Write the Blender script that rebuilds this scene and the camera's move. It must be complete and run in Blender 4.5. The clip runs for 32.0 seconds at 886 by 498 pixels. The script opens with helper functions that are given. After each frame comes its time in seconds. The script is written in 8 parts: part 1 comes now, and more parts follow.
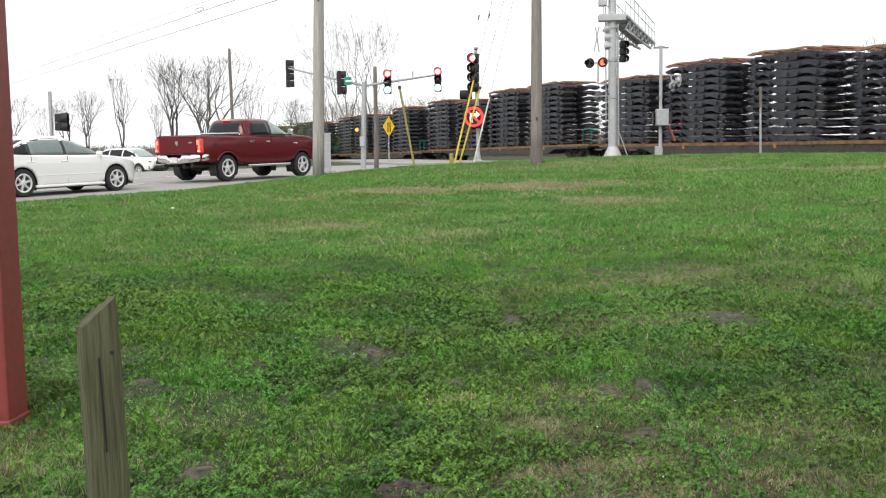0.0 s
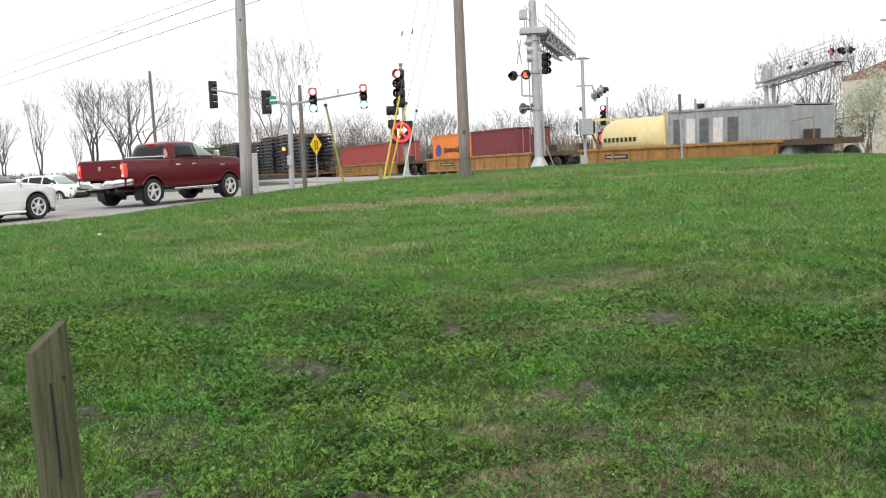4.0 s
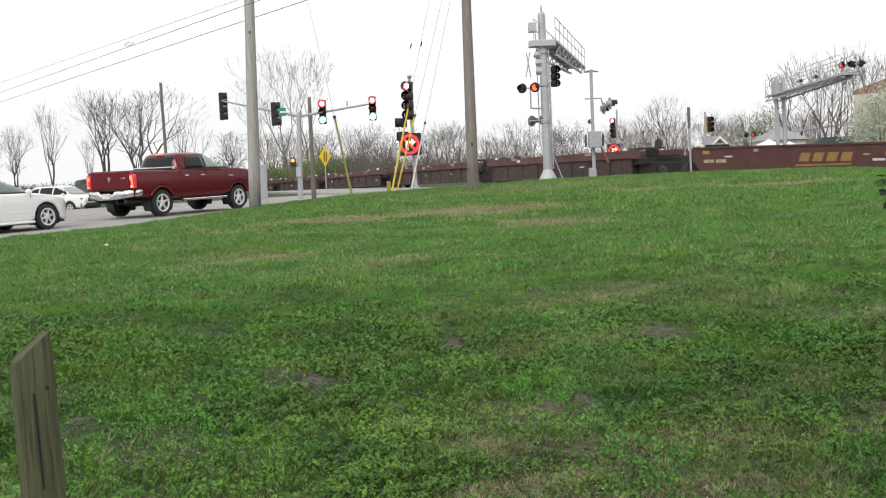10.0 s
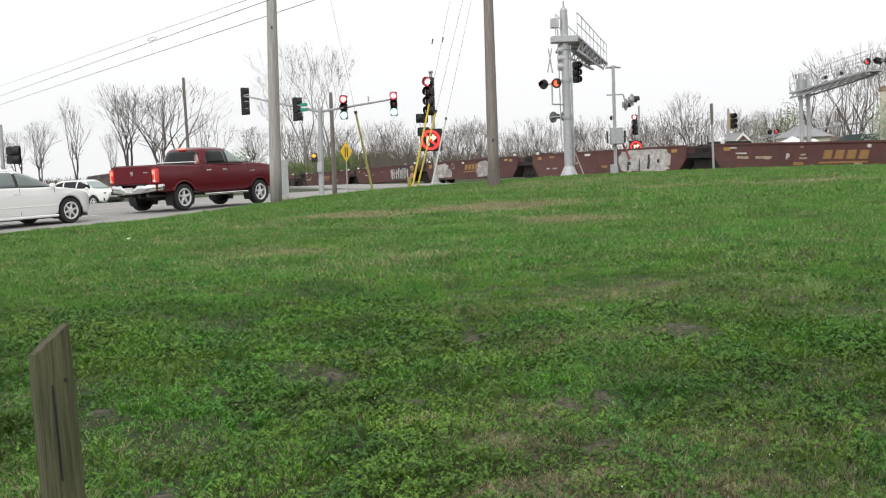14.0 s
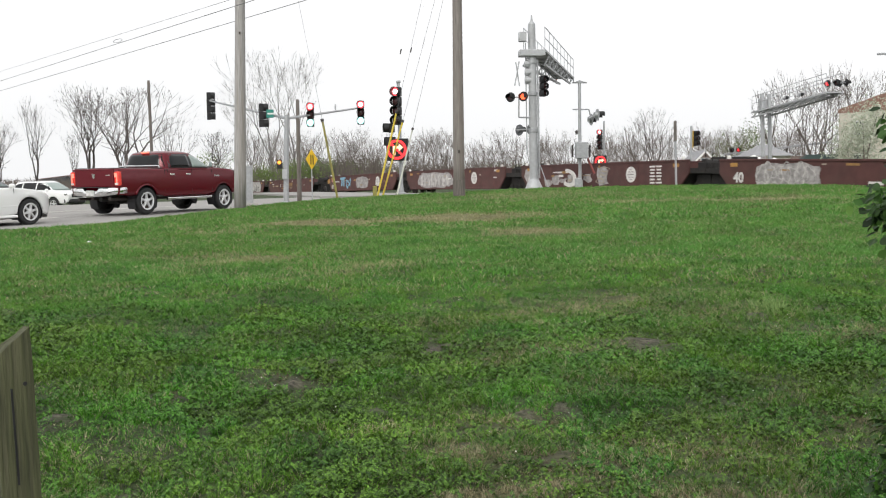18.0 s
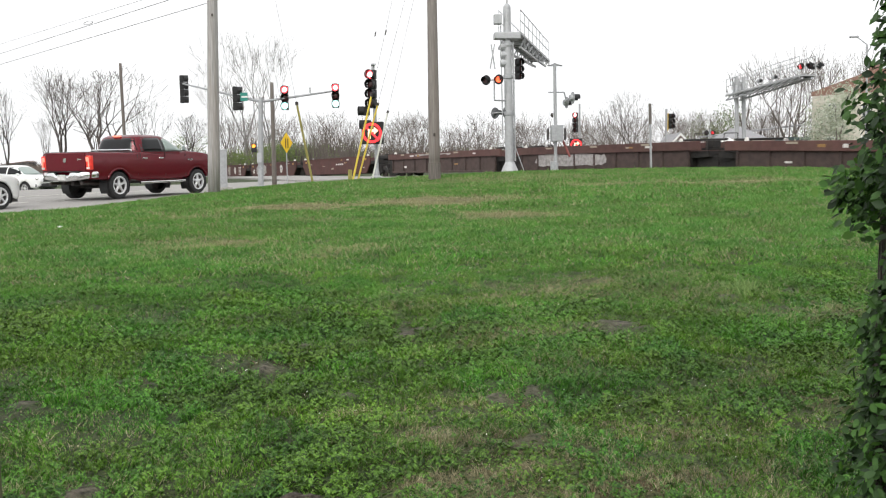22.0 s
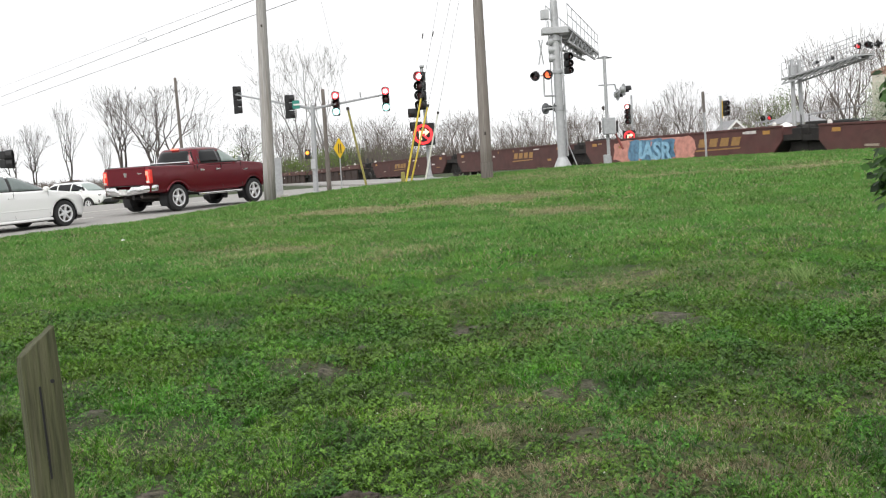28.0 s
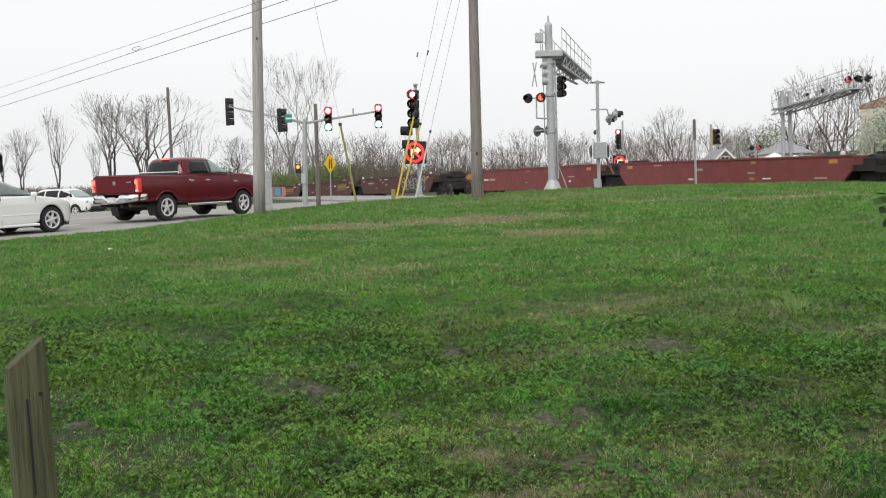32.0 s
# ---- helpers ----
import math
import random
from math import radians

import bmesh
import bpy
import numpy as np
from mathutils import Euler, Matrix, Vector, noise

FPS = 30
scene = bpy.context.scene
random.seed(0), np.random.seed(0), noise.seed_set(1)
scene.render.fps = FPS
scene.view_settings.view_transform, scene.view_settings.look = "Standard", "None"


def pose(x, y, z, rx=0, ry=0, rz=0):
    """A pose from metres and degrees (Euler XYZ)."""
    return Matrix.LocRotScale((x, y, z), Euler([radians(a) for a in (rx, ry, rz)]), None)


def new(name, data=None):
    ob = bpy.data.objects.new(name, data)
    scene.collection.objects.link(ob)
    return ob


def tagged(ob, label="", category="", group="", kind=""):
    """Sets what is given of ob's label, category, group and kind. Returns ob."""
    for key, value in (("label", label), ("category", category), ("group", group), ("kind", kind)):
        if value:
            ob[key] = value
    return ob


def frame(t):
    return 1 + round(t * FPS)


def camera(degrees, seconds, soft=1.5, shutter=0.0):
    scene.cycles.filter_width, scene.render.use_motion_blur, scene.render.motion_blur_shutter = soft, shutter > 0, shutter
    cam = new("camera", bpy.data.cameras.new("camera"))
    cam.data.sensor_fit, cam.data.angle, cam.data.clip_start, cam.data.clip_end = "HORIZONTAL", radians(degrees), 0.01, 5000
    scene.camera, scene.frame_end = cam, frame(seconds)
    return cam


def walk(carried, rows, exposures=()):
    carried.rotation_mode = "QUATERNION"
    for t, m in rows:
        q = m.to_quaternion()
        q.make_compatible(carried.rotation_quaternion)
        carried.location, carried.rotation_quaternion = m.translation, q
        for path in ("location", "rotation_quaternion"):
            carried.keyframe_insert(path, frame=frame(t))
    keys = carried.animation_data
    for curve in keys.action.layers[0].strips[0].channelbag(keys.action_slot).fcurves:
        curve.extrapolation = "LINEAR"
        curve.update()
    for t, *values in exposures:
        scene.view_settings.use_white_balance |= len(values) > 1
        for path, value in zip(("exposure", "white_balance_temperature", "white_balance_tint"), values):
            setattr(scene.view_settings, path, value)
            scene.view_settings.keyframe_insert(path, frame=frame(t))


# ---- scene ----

SECONDS = 32.0
# seconds, eye x, y, z in metres, then yaw to the left, pitch and roll in degrees
PATH = [
    (0.0, -0.043, 0.068, 1.560, 2.75, -5.93, -0.50),
    (0.5, -0.029, 0.047, 1.564, 2.23, -6.15, -1.29),
    (1.0, -0.043, 0.055, 1.559, 1.94, -5.92, -1.37),
    (1.5, -0.043, 0.039, 1.556, 2.13, -5.63, -1.35),
    (2.0, -0.065, 0.041, 1.553, 1.26, -5.59, -1.52),
    (2.5, -0.078, 0.047, 1.549, 0.67, -5.62, -2.07),
    (4.5, -0.103, 0.010, 1.548, -1.73, -4.92, -2.41),
    (5.0, -0.080, -0.012, 1.553, -0.53, -4.78, -1.79),
    (5.5, 0.041, -0.099, 1.557, -5.36, -4.87, -6.33),
    (6.0, 0.053, -0.052, 1.545, -9.20, -5.00, -5.11),
    (6.5, 0.058, -0.029, 1.545, -9.74, -5.45, -3.69),
    (7.0, 0.068, -0.058, 1.549, -5.93, -6.50, -2.11),
    (7.5, 0.085, -0.054, 1.551, -4.98, -6.53, -2.59),
    (8.0, 0.078, -0.074, 1.559, -3.16, -6.21, -2.39),
    (8.5, 0.018, -0.020, 1.557, -2.06, -5.48, -0.97),
    (9.0, -0.006, -0.007, 1.552, -1.24, -5.10, -1.68),
    (9.5, -0.014, 0.000, 1.547, -0.91, -4.72, -2.06),
    (10.0, -0.020, 0.008, 1.548, -0.88, -4.37, -2.21),
    (10.5, -0.014, -0.002, 1.550, -1.26, -4.17, -2.38),
    (11.0, -0.021, 0.008, 1.548, -1.35, -4.24, -1.70),
    (11.5, -0.022, 0.016, 1.546, -1.06, -4.31, -1.75),
    (12.0, -0.018, 0.018, 1.545, -0.51, -4.42, -2.06),
    (12.5, -0.013, 0.020, 1.544, -0.18, -4.60, -2.05),
    (13.0, -0.010, 0.020, 1.543, 0.00, -4.79, -2.07),
    (13.5, -0.009, 0.018, 1.544, 0.16, -4.74, -1.96),
    (14.0, -0.016, 0.029, 1.543, 0.36, -4.57, -1.95),
    (14.5, -0.020, 0.035, 1.543, 0.53, -4.54, -1.57),
    (15.0, -0.015, 0.027, 1.546, 0.37, -4.55, -2.31),
    (15.5, 0.021, -0.028, 1.557, -2.24, -4.72, -3.80),
    (17.5, -0.019, -0.016, 1.550, -2.45, -4.13, -0.17),
    (18.0, -0.017, -0.004, 1.549, -1.83, -4.01, -0.58),
    (18.5, -0.017, 0.007, 1.550, -0.83, -4.02, -0.13),
    (19.0, -0.003, -0.000, 1.554, -0.28, -4.05, -1.60),
    (19.5, 0.006, -0.034, 1.552, -2.99, -4.39, -3.62),
    (20.0, 0.036, 0.051, 1.540, -5.58, -5.05, -3.76),
    (20.5, 0.027, 0.053, 1.543, -5.08, -5.10, -2.45),
    (21.0, 0.030, 0.046, 1.542, -4.46, -4.90, -1.37),
    (21.5, 0.027, 0.042, 1.544, -3.90, -4.98, -0.72),
    (22.0, 0.017, 0.018, 1.546, -3.22, -5.02, -0.72),
    (22.5, 0.022, 0.018, 1.545, -2.83, -5.29, -1.22),
    (23.0, 0.022, 0.012, 1.547, -2.50, -5.61, -1.00),
    (23.5, 0.024, 0.014, 1.543, -2.38, -5.69, -1.25),
    (24.0, 0.024, 0.019, 1.543, -2.42, -5.58, -1.06),
    (24.5, 0.020, 0.016, 1.544, -2.24, -5.38, -0.88),
    (25.0, 0.018, -0.002, 1.546, -1.85, -5.16, -1.64),
    (25.5, 0.006, -0.026, 1.547, -1.51, -5.04, -2.08),
    (27.5, 0.042, -0.045, 1.550, -0.71, -5.06, -2.65),
    (28.0, 0.054, -0.046, 1.551, 0.21, -4.95, -3.29),
    (28.5, 0.061, -0.047, 1.555, 0.94, -4.82, -3.17),
    (29.0, 0.048, -0.026, 1.554, 1.72, -4.59, -2.01),
    (29.5, 0.045, -0.030, 1.556, 0.88, -4.47, -2.88),
    (30.0, 0.043, -0.035, 1.553, 0.67, -4.45, -3.60),
    (30.5, 0.053, -0.045, 1.558, 0.66, -4.29, -4.25),
    (31.0, 0.073, -0.080, 1.563, -0.06, -4.14, -5.26),
    (31.5, 0.067, -0.067, 1.562, -0.15, -4.18, -2.80),
    (32.0, 0.002, 0.017, 1.556, -0.64, -3.86, -1.37),
]


def eye_pose(x, y, z, yaw, pitch, roll):
    return pose(x, y, z, 90 + pitch, 0, yaw) @ pose(0, 0, 0, 0, 0, roll)


cam = camera(50.0, SECONDS, soft=1.15, shutter=0.15)
walk(cam, [(row[0], eye_pose(*row[1:])) for row in PATH],
     exposures=[(0, 0.12), (1, 0.36), (2, 0.24), (4.5, 0.04), (5, 0.0), (6, -0.08), (7, 0.34), (8, 0.44), (9, 0.16), (10, -0.1), (11, -0.24), (13, -0.17), (18, -0.12), (19, -0.2), (20, -0.08), (22, 0.02), (23, 0.09), (25, 0.12), (29, -0.06), (32, -0.24)])

# ---- light: a bright, thinly overcast sky and a very soft sun behind it ----
SUN_HEIGHT, SUN_TURN = radians(38), radians(200)
world = bpy.data.worlds.new("overcast_sky")
scene.world = world
world.use_nodes = True
wn, wl = world.node_tree.nodes, world.node_tree.links
sky = wn.new("ShaderNodeTexSky")
sky.sky_type, sky.sun_disc = "NISHITA", False
sky.sun_elevation, sky.sun_rotation = SUN_HEIGHT, SUN_TURN
sky.dust_density, sky.air_density = 6.0, 1.0
pale = wn.new("ShaderNodeHueSaturation")
pale.inputs["Saturation"].default_value = 0.05
cloud = wn.new("ShaderNodeMixRGB")
cloud.blend_type = "MIX"
cloud.inputs["Fac"].default_value = 0.75
cloud.inputs["Color2"].default_value = (9.85, 9.9, 10.0, 1)
wl.new(sky.outputs["Color"], pale.inputs["Color"])
wl.new(pale.outputs["Color"], cloud.inputs["Color1"])
wl.new(cloud.outputs["Color"], wn["Background"].inputs["Color"])
wn["Background"].inputs["Strength"].default_value = 0.138
sun = new("sun", bpy.data.lights.new("sun", "SUN"))
sun.data.energy, sun.data.angle, sun.data.color = 1.25, radians(25), (1.0, 0.96, 0.9)
sun.matrix_world = pose(0, 0, 30) @ Euler((radians(90) - SUN_HEIGHT, 0, math.pi - SUN_TURN)).to_matrix().to_4x4()


# ---- materials ----
def material(name, colour, rough=0.6, metal=0.0, spread=0.25, grain=8.0, stain=None, stain_size=0.6, stain_amount=0.5,
             bump=0.1, stretch=(1, 1, 1), vary=0.0, coat=0.0, glow=None, glow_strength=0.0):
    """A surface with grain at one scale and stains at a larger one, in metres of the object's space."""
    m = bpy.data.materials.new(name)
    m.use_nodes = True
    n, l = m.node_tree.nodes, m.node_tree.links
    b = n["Principled BSDF"]
    tc = n.new("ShaderNodeTexCoord")
    mp = n.new("ShaderNodeMapping")
    mp.inputs["Scale"].default_value = stretch
    l.new(tc.outputs["Object"], mp.inputs["Vector"])
    fine = n.new("ShaderNodeTexNoise")
    fine.inputs["Scale"].default_value, fine.inputs["Detail"].default_value = grain, 6
    l.new(mp.outputs["Vector"], fine.inputs["Vector"])
    ramp = n.new("ShaderNodeValToRGB")
    ramp.color_ramp.elements[0].position, ramp.color_ramp.elements[1].position = 0.3, 0.7
    ramp.color_ramp.elements[0].color = (*[c * (1 - spread) for c in colour], 1)
    ramp.color_ramp.elements[1].color = (*[min(1, c * (1 + spread)) for c in colour], 1)
    l.new(fine.outputs["Fac"], ramp.inputs["Fac"])
    out = ramp.outputs["Color"]
    if stain:
        big = n.new("ShaderNodeTexNoise")
        big.inputs["Scale"].default_value, big.inputs["Detail"].default_value = 1 / stain_size, 5
        big.inputs["Roughness"].default_value = 0.65
        l.new(mp.outputs["Vector"], big.inputs["Vector"])
        cut = n.new("ShaderNodeMapRange")
        cut.inputs["From Min"].default_value, cut.inputs["From Max"].default_value = 0.45, 0.7
        cut.inputs["To Max"].default_value = stain_amount
        l.new(big.outputs["Fac"], cut.inputs["Value"])
        mix = n.new("ShaderNodeMixRGB")
        mix.inputs["Color2"].default_value = (*stain, 1)
        l.new(cut.outputs["Result"], mix.inputs["Fac"])
        l.new(out, mix.inputs["Color1"])
        out = mix.outputs["Color"]
    if vary:
        info = n.new("ShaderNodeObjectInfo")
        hue = n.new("ShaderNodeHueSaturation")
        rng = n.new("ShaderNodeMapRange")
        rng.inputs["To Min"].default_value, rng.inputs["To Max"].default_value = 1 - vary, 1 + vary
        l.new(info.outputs["Random"], rng.inputs["Value"])
        l.new(rng.outputs["Result"], hue.inputs["Value"])
        l.new(out, hue.inputs["Color"])
        out = hue.outputs["Color"]
    l.new(out, b.inputs["Base Color"])
    b.inputs["Roughness"].default_value, b.inputs["Metallic"].default_value = rough, metal
    b.inputs["Coat Weight"].default_value, b.inputs["Coat Roughness"].default_value = coat, 0.06
    if bump:
        bp = n.new("ShaderNodeBump")
        bp.inputs["Strength"].default_value, bp.inputs["Distance"].default_value = bump, 0.02
        l.new(fine.outputs["Fac"], bp.inputs["Height"])
        l.new(bp.outputs["Normal"], b.inputs["Normal"])
    if glow:
        b.inputs["Emission Color"].default_value, b.inputs["Emission Strength"].default_value = (*glow, 1), glow_strength
    return m


def leafy(name, dark, light, island=True, through_light=0.25, rough=0.55):
    """Leaves and blades: each its own tone between two greens, with a little light passing through."""
    m = bpy.data.materials.new(name)
    m.use_nodes = True
    n, l = m.node_tree.nodes, m.node_tree.links
    b = n["Principled BSDF"]
    geo = n.new("ShaderNodeNewGeometry")
    ramp = n.new("ShaderNodeValToRGB")
    ramp.color_ramp.elements[0].color, ramp.color_ramp.elements[1].color = (*dark, 1), (*light, 1)
    l.new(geo.outputs["Random Per Island"], ramp.inputs["Fac"])
    l.new(ramp.outputs["Color"], b.inputs["Base Color"])
    b.inputs["Roughness"].default_value = rough
    tr = n.new("ShaderNodeBsdfTranslucent")
    mix = n.new("ShaderNodeMixShader")
    mix.inputs["Fac"].default_value = through_light
    l.new(ramp.outputs["Color"], tr.inputs["Color"])
    l.new(b.outputs["BSDF"], mix.inputs[1])
    l.new(tr.outputs["BSDF"], mix.inputs[2])
    l.new(mix.outputs["Shader"], n["Material Output"].inputs["Surface"])
    return m


def glassy(name, tint, rough=0.03):
    m = material(name, tint, rough=rough, spread=0.05, bump=0)
    m.node_tree.nodes["Principled BSDF"].inputs["Specular IOR Level"].default_value = 0.35
    return m


pole_wood = material("pole_wood", (0.36, 0.345, 0.335), 0.85, spread=0.25, grain=5, stretch=(8, 8, 0.35), stain=(0.20, 0.15, 0.11), stain_size=1.5, bump=0.35)
pole_brown = material("brown_pole_wood", (0.225, 0.202, 0.186), 0.85, spread=0.25, grain=5, stretch=(8, 8, 0.35), stain=(0.15, 0.11, 0.085), stain_size=1.5, bump=0.35)
pole_dark = material("dark_pole_wood", (0.15, 0.132, 0.118), 0.85, spread=0.3, grain=5, stretch=(8, 8, 0.35), bump=0.35)
mossy_wood = material("mossy_wood", (0.066, 0.071, 0.033), 0.9, spread=0.45, grain=6, stretch=(14, 14, 0.7), stain=(0.125, 0.115, 0.074), stain_size=0.22, bump=0.6)
red_paint = material("red_paint", (0.21, 0.036, 0.03), 0.5, spread=0.12, grain=20, stain=(0.13, 0.04, 0.03), stain_size=0.3, bump=0.08)
galvanised = material("galvanised_steel", (0.39, 0.40, 0.41), 0.5, 0.35, spread=0.14, grain=14, stain=(0.36, 0.37, 0.38), stain_size=0.8, bump=0.08)
aluminium = material("aluminium_paint", (0.44, 0.45, 0.46), 0.5, 0.3, spread=0.1, grain=10, stain=(0.33, 0.33, 0.33), bump=0.05)
dark_steel = material("dark_steel", (0.045, 0.043, 0.042), 0.6, 0.2, spread=0.4, grain=9, stain=(0.10, 0.06, 0.04), bump=0.2)
black_paint = material("black_paint", (0.012, 0.012, 0.013), 0.6, spread=0.3, grain=12, bump=0.05)
signal_yellow = material("signal_yellow", (0.62, 0.40, 0.03), 0.5, spread=0.12, grain=12, bump=0.05)
guard_yellow = material("guard_yellow", (0.72, 0.55, 0.06), 0.5, spread=0.15, grain=8, stain=(0.45, 0.36, 0.08), bump=0.05)
guard_old = material("faded_guard", (0.30, 0.27, 0.07), 0.6, spread=0.2, grain=8, stain=(0.16, 0.15, 0.07), bump=0.08)
guard_white = material("pale_guard", (0.66, 0.66, 0.6), 0.5, spread=0.12, grain=8, bump=0.05)
concrete = material("concrete", (0.42, 0.41, 0.38), 0.9, spread=0.15, grain=20, stain=(0.28, 0.27, 0.25), bump=0.25)
wire_dark = material("wire", (0.12, 0.12, 0.125), 0.5, spread=0.1, bump=0)
sign_green = material("sign_green", (0.02, 0.22, 0.17), 0.5, spread=0.08, grain=10, bump=0)
sign_yellow = material("sign_yellow", (0.85, 0.55, 0.02), 0.5, spread=0.06, grain=10, bump=0)
sign_black = material("sign_black", (0.015, 0.015, 0.015), 0.5, spread=0.1, bump=0)
sign_white = material("sign_white", (0.75, 0.75, 0.73), 0.5, spread=0.06, bump=0)
lamp_red = material("lit_red_lamp", (0.6, 0.02, 0.02), 0.3, bump=0, glow=(1.0, 0.085, 0.10), glow_strength=3.2)
lamp_core = material("lit_lamp_core", (0.8, 0.5, 0.5), 0.3, bump=0, glow=(1.0, 0.72, 0.70), glow_strength=5.0)
lamp_green = material("lit_green_lamp", (0.3, 0.7, 0.6), 0.3, bump=0, glow=(0.5, 1.0, 0.92), glow_strength=2.2)
lamp_flash = material("lit_flasher", (0.8, 0.2, 0.08), 0.3, bump=0, glow=(1.0, 0.11, 0.04), glow_strength=2.2)
lamp_amber = material("lit_amber_lamp", (0.8, 0.4, 0.05), 0.3, bump=0, glow=(1.0, 0.26, 0.03), glow_strength=1.6)
led_red = material("led_red", (0.7, 0.02, 0.02), 0.4, bump=0, glow=(1.0, 0.045, 0.055), glow_strength=1.5)
led_pale = material("led_pale", (0.8, 0.6, 0.5), 0.4, bump=0, glow=(1.0, 0.62, 0.36), glow_strength=1.25)
lens_dark = material("unlit_lens", (0.05, 0.02, 0.02), 0.2, bump=0)
tail_red = material("lit_tail_lamp", (0.6, 0.03, 0.02), 0.2, bump=0, coat=1, glow=(1.0, 0.06, 0.04), glow_strength=0.22)
tail_hot = material("lit_tail_core", (0.8, 0.3, 0.2), 0.2, bump=0, glow=(1.0, 0.16, 0.13), glow_strength=0.9)
maroon = material("maroon_car_paint", (0.120, 0.0022, 0.0095), 0.25, 0.2, spread=0.08, grain=120, bump=0, coat=0.12)
white_paint = material("white_car_paint", (0.88, 0.88, 0.875), 0.3, 0.0, spread=0.02, grain=200, bump=0, coat=1.0)
chrome = material("chrome", (0.78, 0.78, 0.78), 0.12, 1.0, spread=0.05, bump=0)
silver = material("alloy_wheel", (0.72, 0.72, 0.73), 0.35, 0.35, spread=0.06, bump=0)
tyre_rubber = material("tyre_rubber", (0.022, 0.022, 0.023), 0.8, spread=0.3, grain=40, bump=0.2)
plastic_dark = material("dark_plastic", (0.03, 0.03, 0.032), 0.6, spread=0.15, bump=0.05)
car_glass = glassy("tinted_glass", (0.006, 0.007, 0.008))
# the next two paint the bright sky seen in the panes into the base colour
car_glass_mid = glassy("grey_glass", (0.20, 0.235, 0.23))
car_glass_sky = glassy("pale_glass", (0.30, 0.36, 0.34))
plate_white = material("plate_white", (0.6, 0.6, 0.58), 0.5, bump=0)
# darker brown for the recessed panels below the top beam
brown_panel = material("grimy_wagon_paint", (0.056, 0.038, 0.034), 0.8, spread=0.3, grain=3, stain=(0.085, 0.055, 0.046), stain_size=1.1, bump=0.12, vary=0.15)
brown_rib = material("brown_wagon_paint", (0.092, 0.042, 0.037), 0.75, spread=0.22, grain=3, stain=(0.13, 0.075, 0.055), stain_size=1.3, bump=0.12, vary=0.18)
brown_smooth = material("oxide_wagon_paint", (0.088, 0.033, 0.029), 0.7, spread=0.2, grain=2.2, stain=(0.085, 0.05, 0.042), stain_size=1.6, bump=0.06, vary=0.22)
oxide_bright = material("bright_oxide_paint", (0.165, 0.036, 0.034), 0.65, spread=0.12, grain=2.2, stain=(0.15, 0.06, 0.05), stain_size=1.6, bump=0.05, vary=0.12)
rust_grime = material("rusty_grime", (0.085, 0.055, 0.035), 0.85, spread=0.35, grain=4, stain=(0.17, 0.10, 0.045), stain_size=0.6, bump=0.15)
yellow_wagon = material("yellow_wagon_paint", (0.34, 0.18, 0.05), 0.7, spread=0.25, grain=3, stain=(0.13, 0.075, 0.04), stain_size=0.8, bump=0.1, vary=0.12)
box_red = material("red_container_paint", (0.30, 0.05, 0.042), 0.6, spread=0.1, grain=3, stain=(0.22, 0.06, 0.05), stain_size=1.2, bump=0.03)
box_maroon = material("maroon_container_paint", (0.17, 0.028, 0.035), 0.6, spread=0.1, grain=3, stain=(0.12, 0.03, 0.03), stain_size=1.2, bump=0.03)
box_orange = material("orange_container_paint", (0.72, 0.21, 0.03), 0.6, spread=0.06, grain=3, stain=(0.55, 0.17, 0.04), stain_size=1.2, bump=0.03)
box_grey = material("grey_container_paint", (0.33, 0.35, 0.36), 0.6, spread=0.12, grain=3, stain=(0.22, 0.22, 0.22), stain_size=0.9, bump=0.03)
tank_cream = material("cream_tank_paint", (0.72, 0.60, 0.30), 0.45, spread=0.06, grain=3, stain=(0.5, 0.42, 0.24), stain_size=0.7, bump=0.02)
mark_blue = material("blue_mark", (0.03, 0.06, 0.30), 0.5, bump=0)
mark_cream = material("cream_mark", (0.36, 0.31, 0.24), 0.6, spread=0.15, grain=6, bump=0)
mark_white = material("white_mark", (0.66, 0.64, 0.61), 0.6, spread=0.14, grain=6, bump=0)
mark_gold = material("gold_mark", (0.30, 0.17, 0.055), 0.6, spread=0.15, grain=6, bump=0)
mark_orange = material("reflective_mark", (0.42, 0.22, 0.05), 0.5, spread=0.1, bump=0)
spray_blue = material("spray_blue", (0.22, 0.42, 0.55), 0.6, spread=0.3, grain=4, bump=0)
spray_deep = material("spray_deep_blue", (0.09, 0.20, 0.30), 0.6, spread=0.4, grain=5, bump=0)
spray_pink = material("spray_pink", (0.52, 0.24, 0.19), 0.6, spread=0.25, grain=4, bump=0)
spray_grey = material("spray_grey", (0.33, 0.31, 0.30), 0.6, spread=0.4, grain=5, bump=0)
spray_tan = material("spray_tan", (0.42, 0.33, 0.22), 0.6, spread=0.35, grain=5, bump=0)
spray_pale = material("spray_pale", (0.46, 0.44, 0.42), 0.6, spread=0.35, grain=5, bump=0)
spray_black = material("spray_black", (0.03, 0.03, 0.03), 0.6, bump=0)
# the lighter bluish stain colour paints sheen onto the black frames
chassis_paint = material("chassis_paint", (0.016, 0.017, 0.023), 0.34, spread=0.4, grain=6, stain=(0.05, 0.053, 0.066), stain_size=0.4, bump=0.1, vary=0.3)
deck_rust = material("rusty_deck", (0.20, 0.105, 0.04), 0.8, spread=0.35, grain=4, stain=(0.07, 0.045, 0.03), stain_size=0.7, stain_amount=0.8, bump=0.15)
chassis_top = material("faded_orange_chassis", (0.24, 0.125, 0.085), 0.7, spread=0.3, grain=5, stain=(0.30, 0.25, 0.21), bump=0.1)
